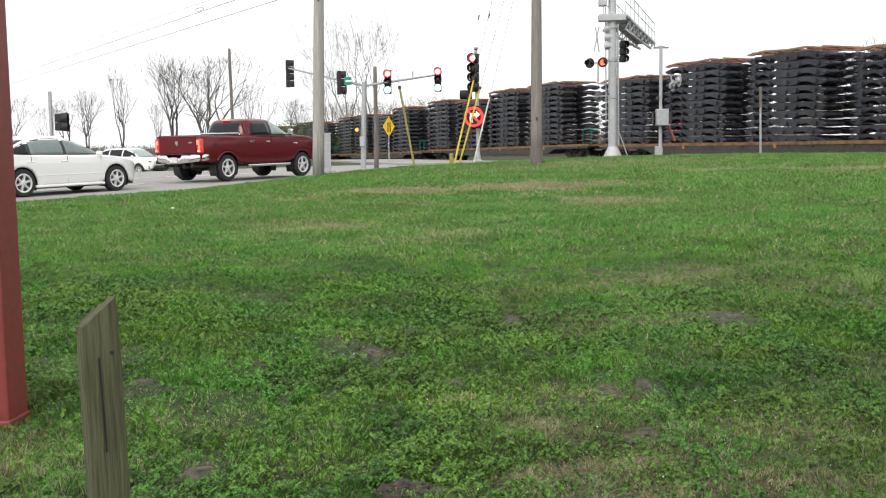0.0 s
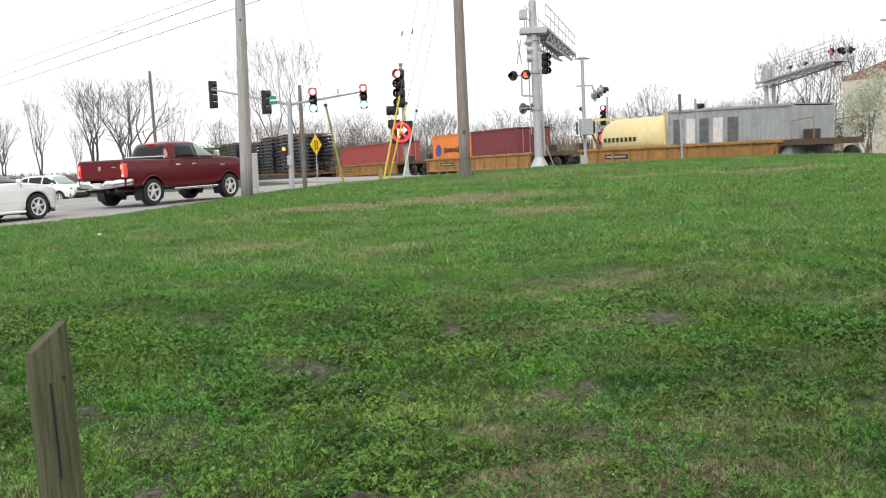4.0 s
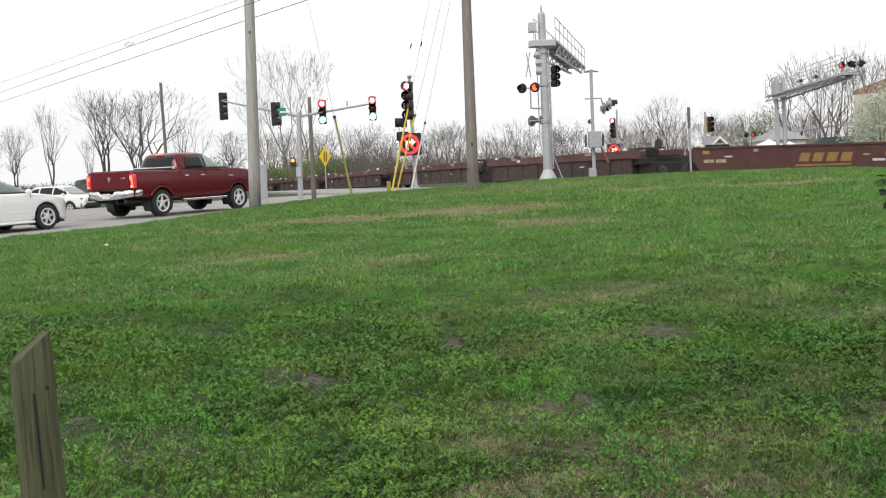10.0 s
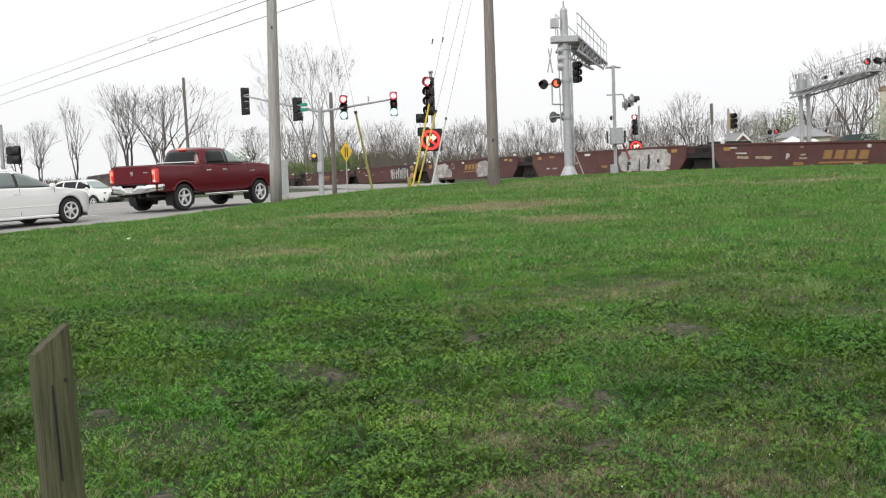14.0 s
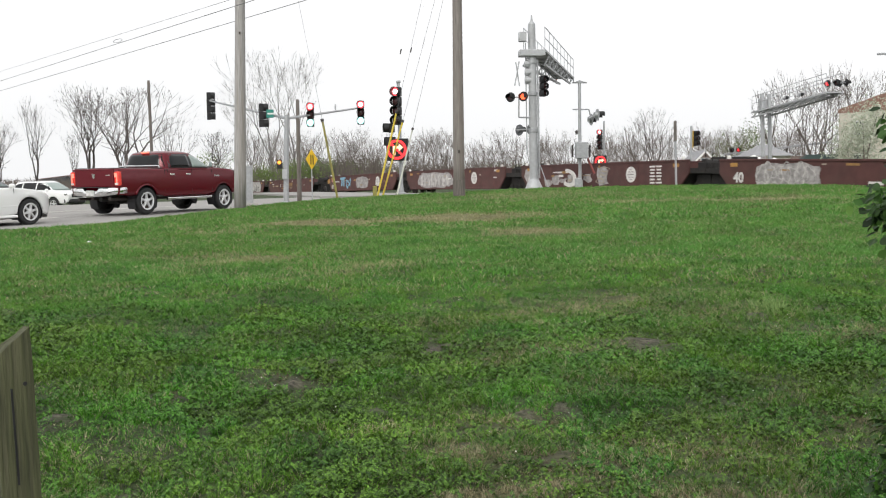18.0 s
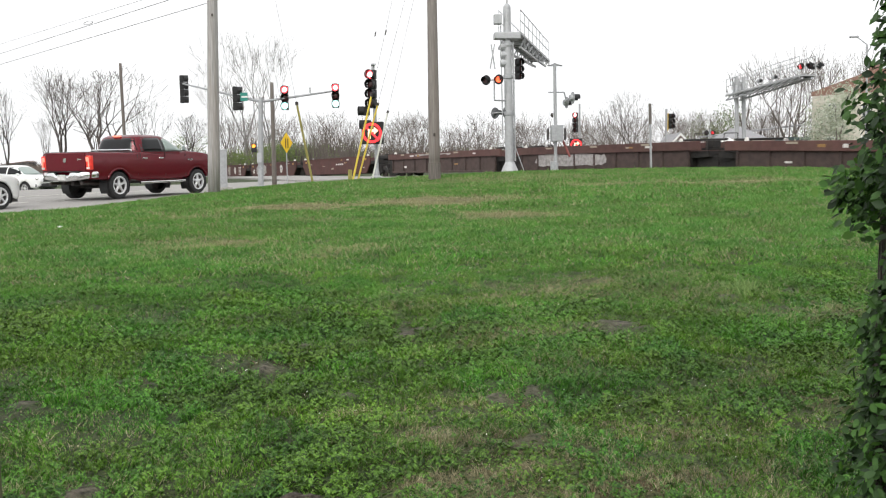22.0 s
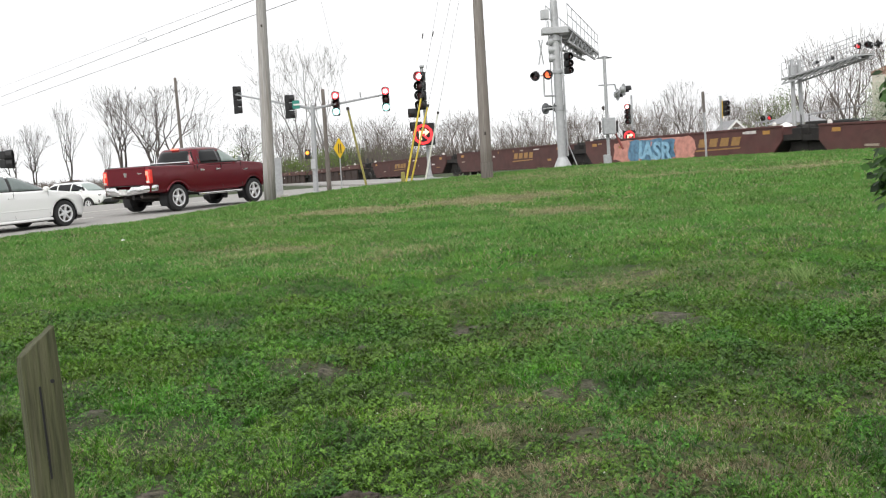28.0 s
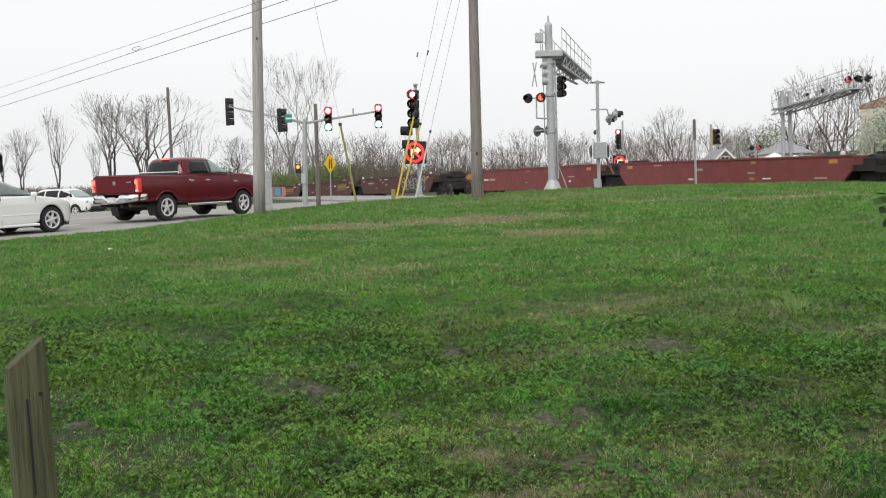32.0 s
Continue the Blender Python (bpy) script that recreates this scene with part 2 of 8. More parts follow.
steel_rail = material("rail_steel", (0.13, 0.09, 0.07), 0.5, 0.5, spread=0.2, bump=0.1)
ballast_grey = material("ballast", (0.24, 0.225, 0.205), 0.95, spread=0.5, grain=14, stain=(0.13, 0.11, 0.10), stain_size=1.0, bump=0.8)
asphalt = material("old_asphalt", (0.31, 0.30, 0.285), 0.9, spread=0.2, grain=25, stain=(0.23, 0.225, 0.215), stain_size=2.5, bump=0.3)
line_paint = material("road_line", (0.62, 0.61, 0.56), 0.7, spread=0.2, grain=9, bump=0)
# darkened bark: shade from the crown overhead is put into the colour
bark_ivy = material("trunk_bark", (0.036, 0.029, 0.022), 0.95, spread=0.85, grain=7, stretch=(13, 13, 3.0), stain=(0.085, 0.074, 0.062), stain_size=0.14, bump=1.0)
bark_grey = material("twig_bark", (0.15, 0.128, 0.112), 0.95, spread=0.3, grain=5, stretch=(4, 4, 1), bump=0.3, vary=0.2)
bark_dark = material("dark_twig_bark", (0.095, 0.08, 0.072), 0.95, spread=0.3, grain=5, stretch=(4, 4, 1), bump=0.3, vary=0.2)
bark_pale = material("pale_bark", (0.215, 0.20, 0.19), 0.95, spread=0.25, grain=5, stretch=(4, 4, 1), bump=0.3)
# greens darkened too, standing in for the crown's shade on the creeper
ivy_leaf = leafy("ivy_leaf", (0.004, 0.017, 0.002), (0.044, 0.124, 0.012), through_light=0.10, rough=0.62)
ivy_pale = leafy("ivy_young_leaf", (0.045, 0.135, 0.014), (0.105, 0.225, 0.03), rough=0.6)
spring_leaf = leafy("spring_leaf", (0.12, 0.18, 0.055), (0.20, 0.26, 0.10))
blossom = leafy("blossom", (0.33, 0.38, 0.26), (0.58, 0.60, 0.50))
bush_leaf = leafy("bush_leaf", (0.09, 0.145, 0.03), (0.18, 0.25, 0.06))
wall_pale = material("pale_render_wall", (0.60, 0.57, 0.49), 0.9, spread=0.12, grain=3, stain=(0.45, 0.36, 0.27), stain_size=1.5, bump=0.1)
wall_brick = material("brick_wall", (0.26, 0.15, 0.115), 0.9, spread=0.35, grain=9, stain=(0.5, 0.44, 0.37), stain_size=1.6, bump=0.2)
roof_grey = material("grey_shingles", (0.30, 0.30, 0.31), 0.9, spread=0.2, grain=9, bump=0.2)
roof_brown = material("brown_shingles", (0.22, 0.17, 0.15), 0.9, spread=0.25, grain=9, bump=0.2)
tent_white = material("white_canvas", (0.80, 0.80, 0.79), 0.8, spread=0.04, bump=0)
tent_green = material("dark_green_canvas", (0.010, 0.030, 0.026), 0.7, spread=0.1, bump=0)
pane_dark = glassy("window_pane", (0.05, 0.06, 0.07))
earth_dark = material("crumbled_earth", (0.045, 0.036, 0.028), 0.95, spread=0.6, grain=40, stain=(0.10, 0.085, 0.065), stain_size=0.06, bump=0.8)
# near-black for bogies and wagon ends
near_black = material("black_grime", (0.014, 0.013, 0.012), 0.75, spread=0.4, grain=7, stain=(0.035, 0.026, 0.02), stain_size=0.5, bump=0.2)
# grey of some lamp discs, and painted shade for the container's openings
disc_and_opening_grey = material("shadowy_grey_load", (0.12, 0.125, 0.13), 0.8, spread=0.3, grain=4, bump=0.1)


# ---- building helpers ----
def part(name, bm, mat, parent=None, label="", m=None, smooth=False):
    """Links a bmesh as one mesh object under a thing or a part."""
    me = bpy.data.meshes.new(name)
    bmesh.ops.recalc_face_normals(bm, faces=bm.faces)
    bm.to_mesh(me)
    bm.free()
    for one in (mat if isinstance(mat, (list, tuple)) else [mat]):
        me.materials.append(one)
    if smooth:
        me.shade_smooth()
    ob = new(name, me)
    if parent is not None:
        ob.parent = parent
    if m is not None:
        ob.matrix_basis = m
    return tagged(ob, label)


def again(ob, parent=None, m=None, name=None):
    """Another object on the same mesh."""
    o = new(name or ob.name.split(".")[0], ob.data)
    o.parent = parent if parent is not None else ob.parent
    if m is not None:
        o.matrix_basis = m
    if "label" in ob:
        o["label"] = ob["label"]
    return o


def thing(name, m, label, category, group="", kind=""):
    ob = new(name)
    ob.empty_display_size = 0.2
    ob.matrix_basis = m
    return tagged(ob, label, category, group, kind)


def B():
    return bmesh.new()


def box(bm, c, s, m=None, bevel=0.0):
    r = bmesh.ops.create_cube(bm, size=1.0, matrix=(m or Matrix()) @ Matrix.Translation(c) @ Matrix.Diagonal((*s, 1)))
    if bevel:
        es = list({e for v in r["verts"] for e in v.link_edges})
        bmesh.ops.bevel(bm, geom=es, offset=bevel, segments=2, affect="EDGES", profile=0.5)
    return bm


def rod(bm, p, q, r1, r2=None, n=10, caps=True):
    """A tapered round bar from p to q."""
    p, q = Vector(p), Vector(q)
    d = q - p
    m = Matrix.Translation((p + q) / 2) @ d.to_track_quat("Z", "Y").to_matrix().to_4x4()
    bmesh.ops.create_cone(bm, cap_ends=caps, segments=n, radius1=r1, radius2=r1 if r2 is None else r2, depth=d.length, matrix=m)
    return bm


def bar(bm, p, q, w, h):
    """A square bar from p to q."""
    p, q = Vector(p), Vector(q)
    d = q - p
    m = Matrix.Translation((p + q) / 2) @ d.to_track_quat("Z", "Y").to_matrix().to_4x4()
    bmesh.ops.create_cube(bm, size=1.0, matrix=m @ Matrix.Diagonal((w, h, d.length, 1)))
    return bm


def spun(bm, profile, n=20, m=None):
    """A turned shape about z from (radius, height) pairs."""
    m = m or Matrix()
    rings = [[bm.verts.new(m @ Vector((r * math.cos(2 * math.pi * i / n), r * math.sin(2 * math.pi * i / n), z))) for i in range(n)] for r, z in profile]
    for a, b in zip(rings, rings[1:]):
        for i in range(n):
            bm.faces.new((a[i], a[(i + 1) % n], b[(i + 1) % n], b[i]))
    bm.faces.new(rings[0][::-1])
    bm.faces.new(rings[-1])
    return bm


def loft(bm, rings, close=True):
    """Skins a row of equal point loops."""
    vs = [[bm.verts.new(p) for p in ring] for ring in rings]
    k = len(vs[0])
    for a, b in zip(vs, vs[1:]):
        for i in range(k):
            bm.faces.new((a[i], a[(i + 1) % k], b[(i + 1) % k], b[i]))
    if close:
        bm.faces.new(vs[0][::-1])
        bm.faces.new(vs[-1])
    return bm


def slab(bm, outline, y0, y1, m=None):
    """An outline in x and z drawn out from y0 to y1."""
    m = m or Matrix()
    a = [bm.verts.new(m @ Vector((x, y0, z))) for x, z in outline]
    b = [bm.verts.new(m @ Vector((x, y1, z))) for x, z in outline]
    bm.faces.new(a)
    bm.faces.new(b[::-1])
    for i in range(len(a)):
        j = (i + 1) % len(a)
        bm.faces.new((a[i], b[i], b[j], a[j]))
    return bm


def disc(bm, c, r, depth, m=None, n=20):
    """A round plate whose axis is y."""
    bmesh.ops.create_cone(bm, cap_ends=True, segments=n, radius1=r, radius2=r, depth=depth, matrix=(m or Matrix()) @ Matrix.Translation(c) @ pose(0, 0, 0, 90))
    return bm


def sheet(name, verts, faces, mat, kind="", label="", category="", smooth=False):
    me = bpy.data.meshes.new(name)
    verts, faces = np.asarray(verts, np.float32), np.asarray(faces, np.int32)
    k = faces.shape[1]
    me.vertices.add(len(verts))
    me.vertices.foreach_set("co", verts.ravel())
    me.loops.add(faces.size)
    me.loops.foreach_set("vertex_index", faces.ravel())
    me.polygons.add(len(faces))
    me.polygons.foreach_set("loop_start", np.arange(0, faces.size, k, dtype=np.int32))
    me.update(calc_edges=True)
    me.validate()
    me.materials.append(mat)
    if smooth:
        me.shade_smooth()
    return tagged(new(name, me), label, category, "", kind)


# ---- the lie of the land ----
RAIL = 0.75            # top of rail
ROAD = 0.70
AXIS_U = Vector((-0.4138, 0.9104, 0))    # the way the train runs
AXIS_N = Vector((0.9104, 0.4138, 0))     # across the track, away from the lawn
TRACK = 31.5           # from the lawn's edge to the track's middle line
CREST_X = [-30.0, -9.2, -7.7, -5.6, -2.6, 1.5, 4.0, 8.4, 12.4, 40.0]
CREST_Y = [20.0, 20.5, 26.0, 28.5, 30.5, 31.0, 31.0, 30.0, 29.0, 27.0]
CREST_Z = [0.55, 0.57, 0.66, 0.83, 1.03, 1.20, 1.295, 1.35, 1.33, 1.30]


def ease(a, b, v):
    k = np.clip((v - a) / (b - a), 0, 1)
    return k * k * (3 - 2 * k)


def road_z(d):
    """The main road climbs gently towards the crossing."""
    return 0.50 + 0.0174 * np.clip(d, -10, 11.5)


def rail_drop(q):
    """Bends the line down to both sides of the crossing to fit the camera's view; q is measured along the way the train
    runs.
    """
    q = np.asarray(q, float)
    return np.minimum(0.6, 0.0002 * np.clip(q - 46, 0, None) ** 2) + np.minimum(0.4, 0.002 * np.clip(36 - q, 0, None) ** 2)


def height(x, y):
    """The ground's height: a lawn that climbs to a long crest, then falls to the road and the railway."""
    x, y = np.asarray(x, float), np.asarray(y, float)
    cy, cz = np.interp(x, CREST_X, CREST_Y), np.interp(x, CREST_X, CREST_Z)
    up = 0.05 + (cz - 0.05) * np.clip(y / cy, 0, 1)
    down = cz + (ROAD - 0.02 - cz) * ease(0.5, 9.0, y - cy)
    z = np.where(y < cy, up, down)
    edge = (x + 9.3) * -0.88 + (y - 20.0) * 0.47     # metres past the edge of the main road
    d = (x + 9.3) * 0.47 + (y - 20.0) * 0.88
    z = z + (road_z(d) - 0.06 - z) * ease(0.0, 1.6, edge) * ease(60, 45, y)
    bumps = 0.018 * np.sin(2.1 * x + 1.3 * np.sin(1.7 * y)) + 0.014 * np.sin(3.3 * y + 1.1 * x) + 0.03 * np.sin(0.55 * x + 0.8) * np.sin(0.62 * y)
    bumps = bumps + 0.022 * np.sin(6.3 * x + 2.0 * np.sin(4.1 * y)) * np.sin(7.1 * y + 1.5 * np.sin(5.2 * x)) * ease(14, 9, y)
    near = ease(0, 2, y) * ease(30, 20, y) * ease(0.6, -1.0, edge)
    z = z - 0.5 * ease(-12, -17, x) * ease(42, 50, y) * ease(84, 72, y)     # the far side of the road is lowered to seat the SUV in the camera's view
    z = z - rail_drop(-0.4138 * x + 0.9104 * y) * ease(8, 4, np.abs(0.9104 * x + 0.4138 * y - TRACK))
    away = np.hypot(x, y)
    return z + bumps * near + ease(250, 1500, away) * 3.0


def ground_at(x, y):
    return float(height(x, y))


# spots where the turf is bare (x, y, radius) and where it has dried to straw
BARE = [(1.76, 7.18, 0.16), (0.13, 7.18, 0.12), (-0.79, 6.05, 0.085), (0.58, 5.17, 0.08), (-2.05, 5.30, 0.10), (-0.25, 5.40, 0.06), (0.66, 4.38, 0.07), (2.92, 8.10, 0.10), (-0.31, 3.80, 0.08),
        (-1.63, 5.82, 0.06), (-1.40, 5.67, 0.05), (-0.62, 6.76, 0.06), (-1.31, 4.01, 0.07), (0.22, 4.55, 0.05), (3.60, 8.30, 0.07), (0.42, 4.95, 0.05), (0.80, 5.28, 0.06), (-0.92, 6.22, 0.05), (0.28, 7.26, 0.07)]
DRY = [(-2.5, 20.1, 0.75, 0.75), (-1.8, 20.3, 0.65, 0.6), (-0.1, 20.2, 0.7, 0.65), (0.6, 20.1, 0.8, 0.8), (1.5, 20.3, 0.7, 0.75), (-3.5, 18.6, 0.6, 0.28), (2.0, 16.7, 0.62, 0.8), (-2.6, 13.4, 0.50, 0.65), (-3.1, 14.2, 0.4, 0.4),
       (-4.5, 16.4, 0.5, 0.28), (-1.2, 16.8, 0.5, 0.3), (5.7, 23.9, 0.6, 0.7), (8.8, 23.3, 0.8, 0.7), (3.0, 27.5, 2.0, 0.35),
       (1.6, 9.0, 0.35, 0.75), (0.8, 6.95, 0.40, 0.45), (2.75, 8.4, 0.4, 0.4), (1.42, 4.6, 0.36, 0.5), (1.28, 3.8, 0.34, 0.55), (0.72, 3.75, 0.24, 0.45), (0.28, 3.72, 0.18, 0.5),
       (0.65, 4.35, 0.28, 0.5), (0.55, 5.1, 0.25, 0.45), (3.45, 7.3, 0.35, 0.6), (-0.6, 12.0, 0.5, 0.35), (-2.3, 4.0, 0.45, 0.3), (-1.9, 4.6, 0.35, 0.25), (0.15, 8.1, 0.3, 0.35),
       (-1.38, 4.05, 0.25, 0.3), (1.87, 8.56, 0.35, 0.3), (2.66, 9.37, 0.35, 0.4), (1.1, 5.77, 0.25, 0.3), (1.92, 5.06, 0.25, 0.3)]


def blotch(x, y):
    """Slow, uneven variation from 0 to 1."""
    v = np.sin(1.31 * x + 2.0 * np.sin(0.83 * y + 0.4)) + np.sin(1.73 * y + 1.7 * np.sin(0.91 * x)) + 0.7 * np.sin(3.7 * x + 2.9 * y) * np.sin(2.3 * y - 3.1 * x + 1)
    return np.clip(0.5 + 0.2 * v, 0, 1)


def bareness(x, y):
    v = np.zeros_like(np.asarray(x, float))
    wob = 1 + 0.45 * np.sin(19 * x + 4 * np.sin(13 * y)) + 0.35 * np.sin(31 * y + 23 * x) + 0.25 * np.sin(47 * x - 37 * y)
    for bx, by, r in BARE:
        v = np.maximum(v, np.exp(-(((x - bx) / r) ** 2 + ((y - by) / (1.5 * r)) ** 2) * np.maximum(wob, 0.3) * 1.8))
    return v


def dryness(x, y):
    v = 0.20 * blotch(x * 1.9 + 5, y * 1.9) ** 1.5 + 0.10 * blotch(x * 5.1, y * 5.1 + 2) ** 2
    wob = 1 + 0.55 * np.sin(5 * x + 3 * np.sin(4 * y)) * np.sin(6 * y) + 0.3 * np.sin(2.3 * x + 1.1 * y)
    for dx, dy, r, a in DRY:
        v = v + a * np.exp(-(((x - dx) / (1.6 * r)) ** 2 + ((y - dy) / r) ** 2) * wob)
    return np.clip(v, 0, 1)


def soil_material():
    m = bpy.data.materials.new("turf_soil")
    m.use_nodes = True
    n, l = m.node_tree.nodes, m.node_tree.links
    b = n["Principled BSDF"]
    at = n.new("ShaderNodeAttribute")
    at.attribute_name = "cover"
    split = n.new("ShaderNodeSeparateColor")
    l.new(at.outputs["Color"], split.inputs["Color"])
    tc = n.new("ShaderNodeTexCoord")

    def noise_of(scale, detail=6):
        t = n.new("ShaderNodeTexNoise")
        t.inputs["Scale"].default_value, t.inputs["Detail"].default_value = scale, detail
        l.new(tc.outputs["Object"], t.inputs["Vector"])
        return t

    def ramp_of(src, a, c, lo=0.35, hi=0.65):
        r = n.new("ShaderNodeValToRGB")
        r.color_ramp.elements[0].position, r.color_ramp.elements[1].position = lo, hi
        r.color_ramp.elements[0].color, r.color_ramp.elements[1].color = (*a, 1), (*c, 1)
        l.new(src, r.inputs["Fac"])
        return r.outputs["Color"]

    def mixed(fac, a, c):
        x = n.new("ShaderNodeMixRGB")
        l.new(fac, x.inputs["Fac"])
        l.new(a, x.inputs["Color1"])
        l.new(c, x.inputs["Color2"])
        return x.outputs["Color"]

    fine, mid = noise_of(60), noise_of(4)
    green = mixed(mid.outputs["Fac"], ramp_of(fine.outputs["Fac"], (0.009, 0.018, 0.004), (0.036, 0.070, 0.013)),
                  ramp_of(fine.outputs["Fac"], (0.014, 0.025, 0.007), (0.050, 0.074, 0.021)))
    straw = ramp_of(fine.outputs["Fac"], (0.07, 0.062, 0.028), (0.22, 0.19, 0.10))
    soil = ramp_of(noise_of(22, 9).outputs["Fac"], (0.012, 0.009, 0.007), (0.165, 0.14, 0.11), 0.36, 0.66)
    c = mixed(split.outputs["Green"], green, straw)
    c = mixed(split.outputs["Red"], c, soil)
    l.new(c, b.inputs["Base Color"])
    b.inputs["Roughness"].default_value = 0.95
    bp = n.new("ShaderNodeBump")
    bp.inputs["Strength"].default_value, bp.inputs["Distance"].default_value = 0.7, 0.03
    l.new(fine.outputs["Fac"], bp.inputs["Height"])
    l.new(bp.outputs["Normal"], b.inputs["Normal"])
    return m


def build_ground():
    xs = np.unique(np.concatenate([np.arange(-9, 9.01, 0.12), np.arange(-40, 40.1, 0.8), np.linspace(-120, 120, 49), np.linspace(-2500, 2500, 41)]).round(3))
    ys = np.unique(np.concatenate([np.arange(1.5, 14, 0.12), np.arange(-6, 46, 0.4), np.linspace(46, 160, 40), np.linspace(-2500, 3000, 45)]).round(3))
    gx, gy = np.meshgrid(xs, ys)
    gz = height(gx, gy) + 0.035 * bareness(gx, gy)      # bare spots as low mounds, raised to show over the grass in the camera's view
    verts = np.stack([gx, gy, gz], -1).reshape(-1, 3)
    i = np.arange(len(xs) * len(ys)).reshape(len(ys), len(xs))
    faces = np.stack([i[:-1, :-1], i[:-1, 1:], i[1:, 1:], i[1:, :-1]], -1).reshape(-1, 4)
    ob = sheet("ground", verts, faces, soil_material(), "structure", "green spring lawn ground with dry and bare patches", "ground", True)
    x, y = verts[:, 0], verts[:, 1]
    cover = np.stack([bareness(x, y), 0.6 * dryness(x, y), 0 * x, 0 * x + 1], -1).astype(np.float32)
    a = ob.data.color_attributes.new("cover", "FLOAT_COLOR", "POINT")
    a.data.foreach_set("color", cover.ravel())
    return ob


build_ground()


def strip(name, pts, z, mat, label, thick=0.12):
    bm = B()
    bot = [bm.verts.new((x, y, z - thick)) for x, y in pts]
    top = [bm.verts.new((x, y, z)) for x, y in pts]
    bm.faces.new(top)
    bm.faces.new(bot[::-1])
    for i in range(len(pts)):
        j = (i + 1) % len(pts)
        bm.faces.new((bot[i], bot[j], top[j], top[i]))
    return tagged(part(name, bm, mat), label, "road", "", "structure")


def along(d, off):
    """A point of the main road: d metres along it, off metres left of its near edge."""
    return (-9.3 + 0.47 * d - 0.88 * off, 20.0 + 0.88 * d + 0.47 * off)


def build_road():
    bm = B()
    rows = []
    for d in [-60, -30, -10, -5, 0, 3, 6, 9, 12, 16, 27, 60, 150]:
        z = float(road_z(d))
        a, b = along(d, 0.9), along(d, 17)
        rows.append([bm.verts.new((*a, z)), bm.verts.new((*b, z)), bm.verts.new((*b, z - 0.12)), bm.verts.new((*a, z - 0.12))])
    for p, q in zip(rows, rows[1:]):
        for k in range(4):
            bm.faces.new((p[k], p[(k + 1) % 4], q[(k + 1) % 4], q[k]))
    ob = tagged(part("road", bm, asphalt), "worn grey asphalt main road beside the lawn", "road", "", "structure")
    for off, w in ((1.25, 0.12), (4.9, 0.12), (8.6, 0.12), (8.9, 0.12)):
        bm = B()
        for d in range(-40, 15, 3):
            z = float(road_z(d)) + 0.004
            p, q = along(d, off), along(d + (3 if off in (1.25, 8.6, 8.9) else 1.8), off)
            z2 = float(road_z(d + 3)) + 0.004
            n = Vector((0.88, -0.47, 0)) * w / 2
            bm.faces.new([bm.verts.new(Vector((*c, zz)) + n * k) for c, zz, k in ((p, z, 1), (q, z2, 1), (q, z2, -1), (p, z, -1))])
        part("lane_line", bm, line_paint, ob, "worn pale lane line")


build_road()
cross_road = strip("cross_road", [(-4.2, 44.5), (4.0, 44.2), (14, 44.5), (90, 46), (90, 61), (14, 59), (-0.0, 58.0)], ROAD + 0.015, asphalt, "worn grey asphalt road over the level crossing")


crossing_apron = strip("crossing_apron", [(-5.5, 57.0), (0.5, 57.5), (6.2, 55.2), (-3.7, 77.0), (-9.0, 88.7), (-15.0, 86.0)], 0.80, asphalt, "pale worn asphalt leading up to the track", 0.25)


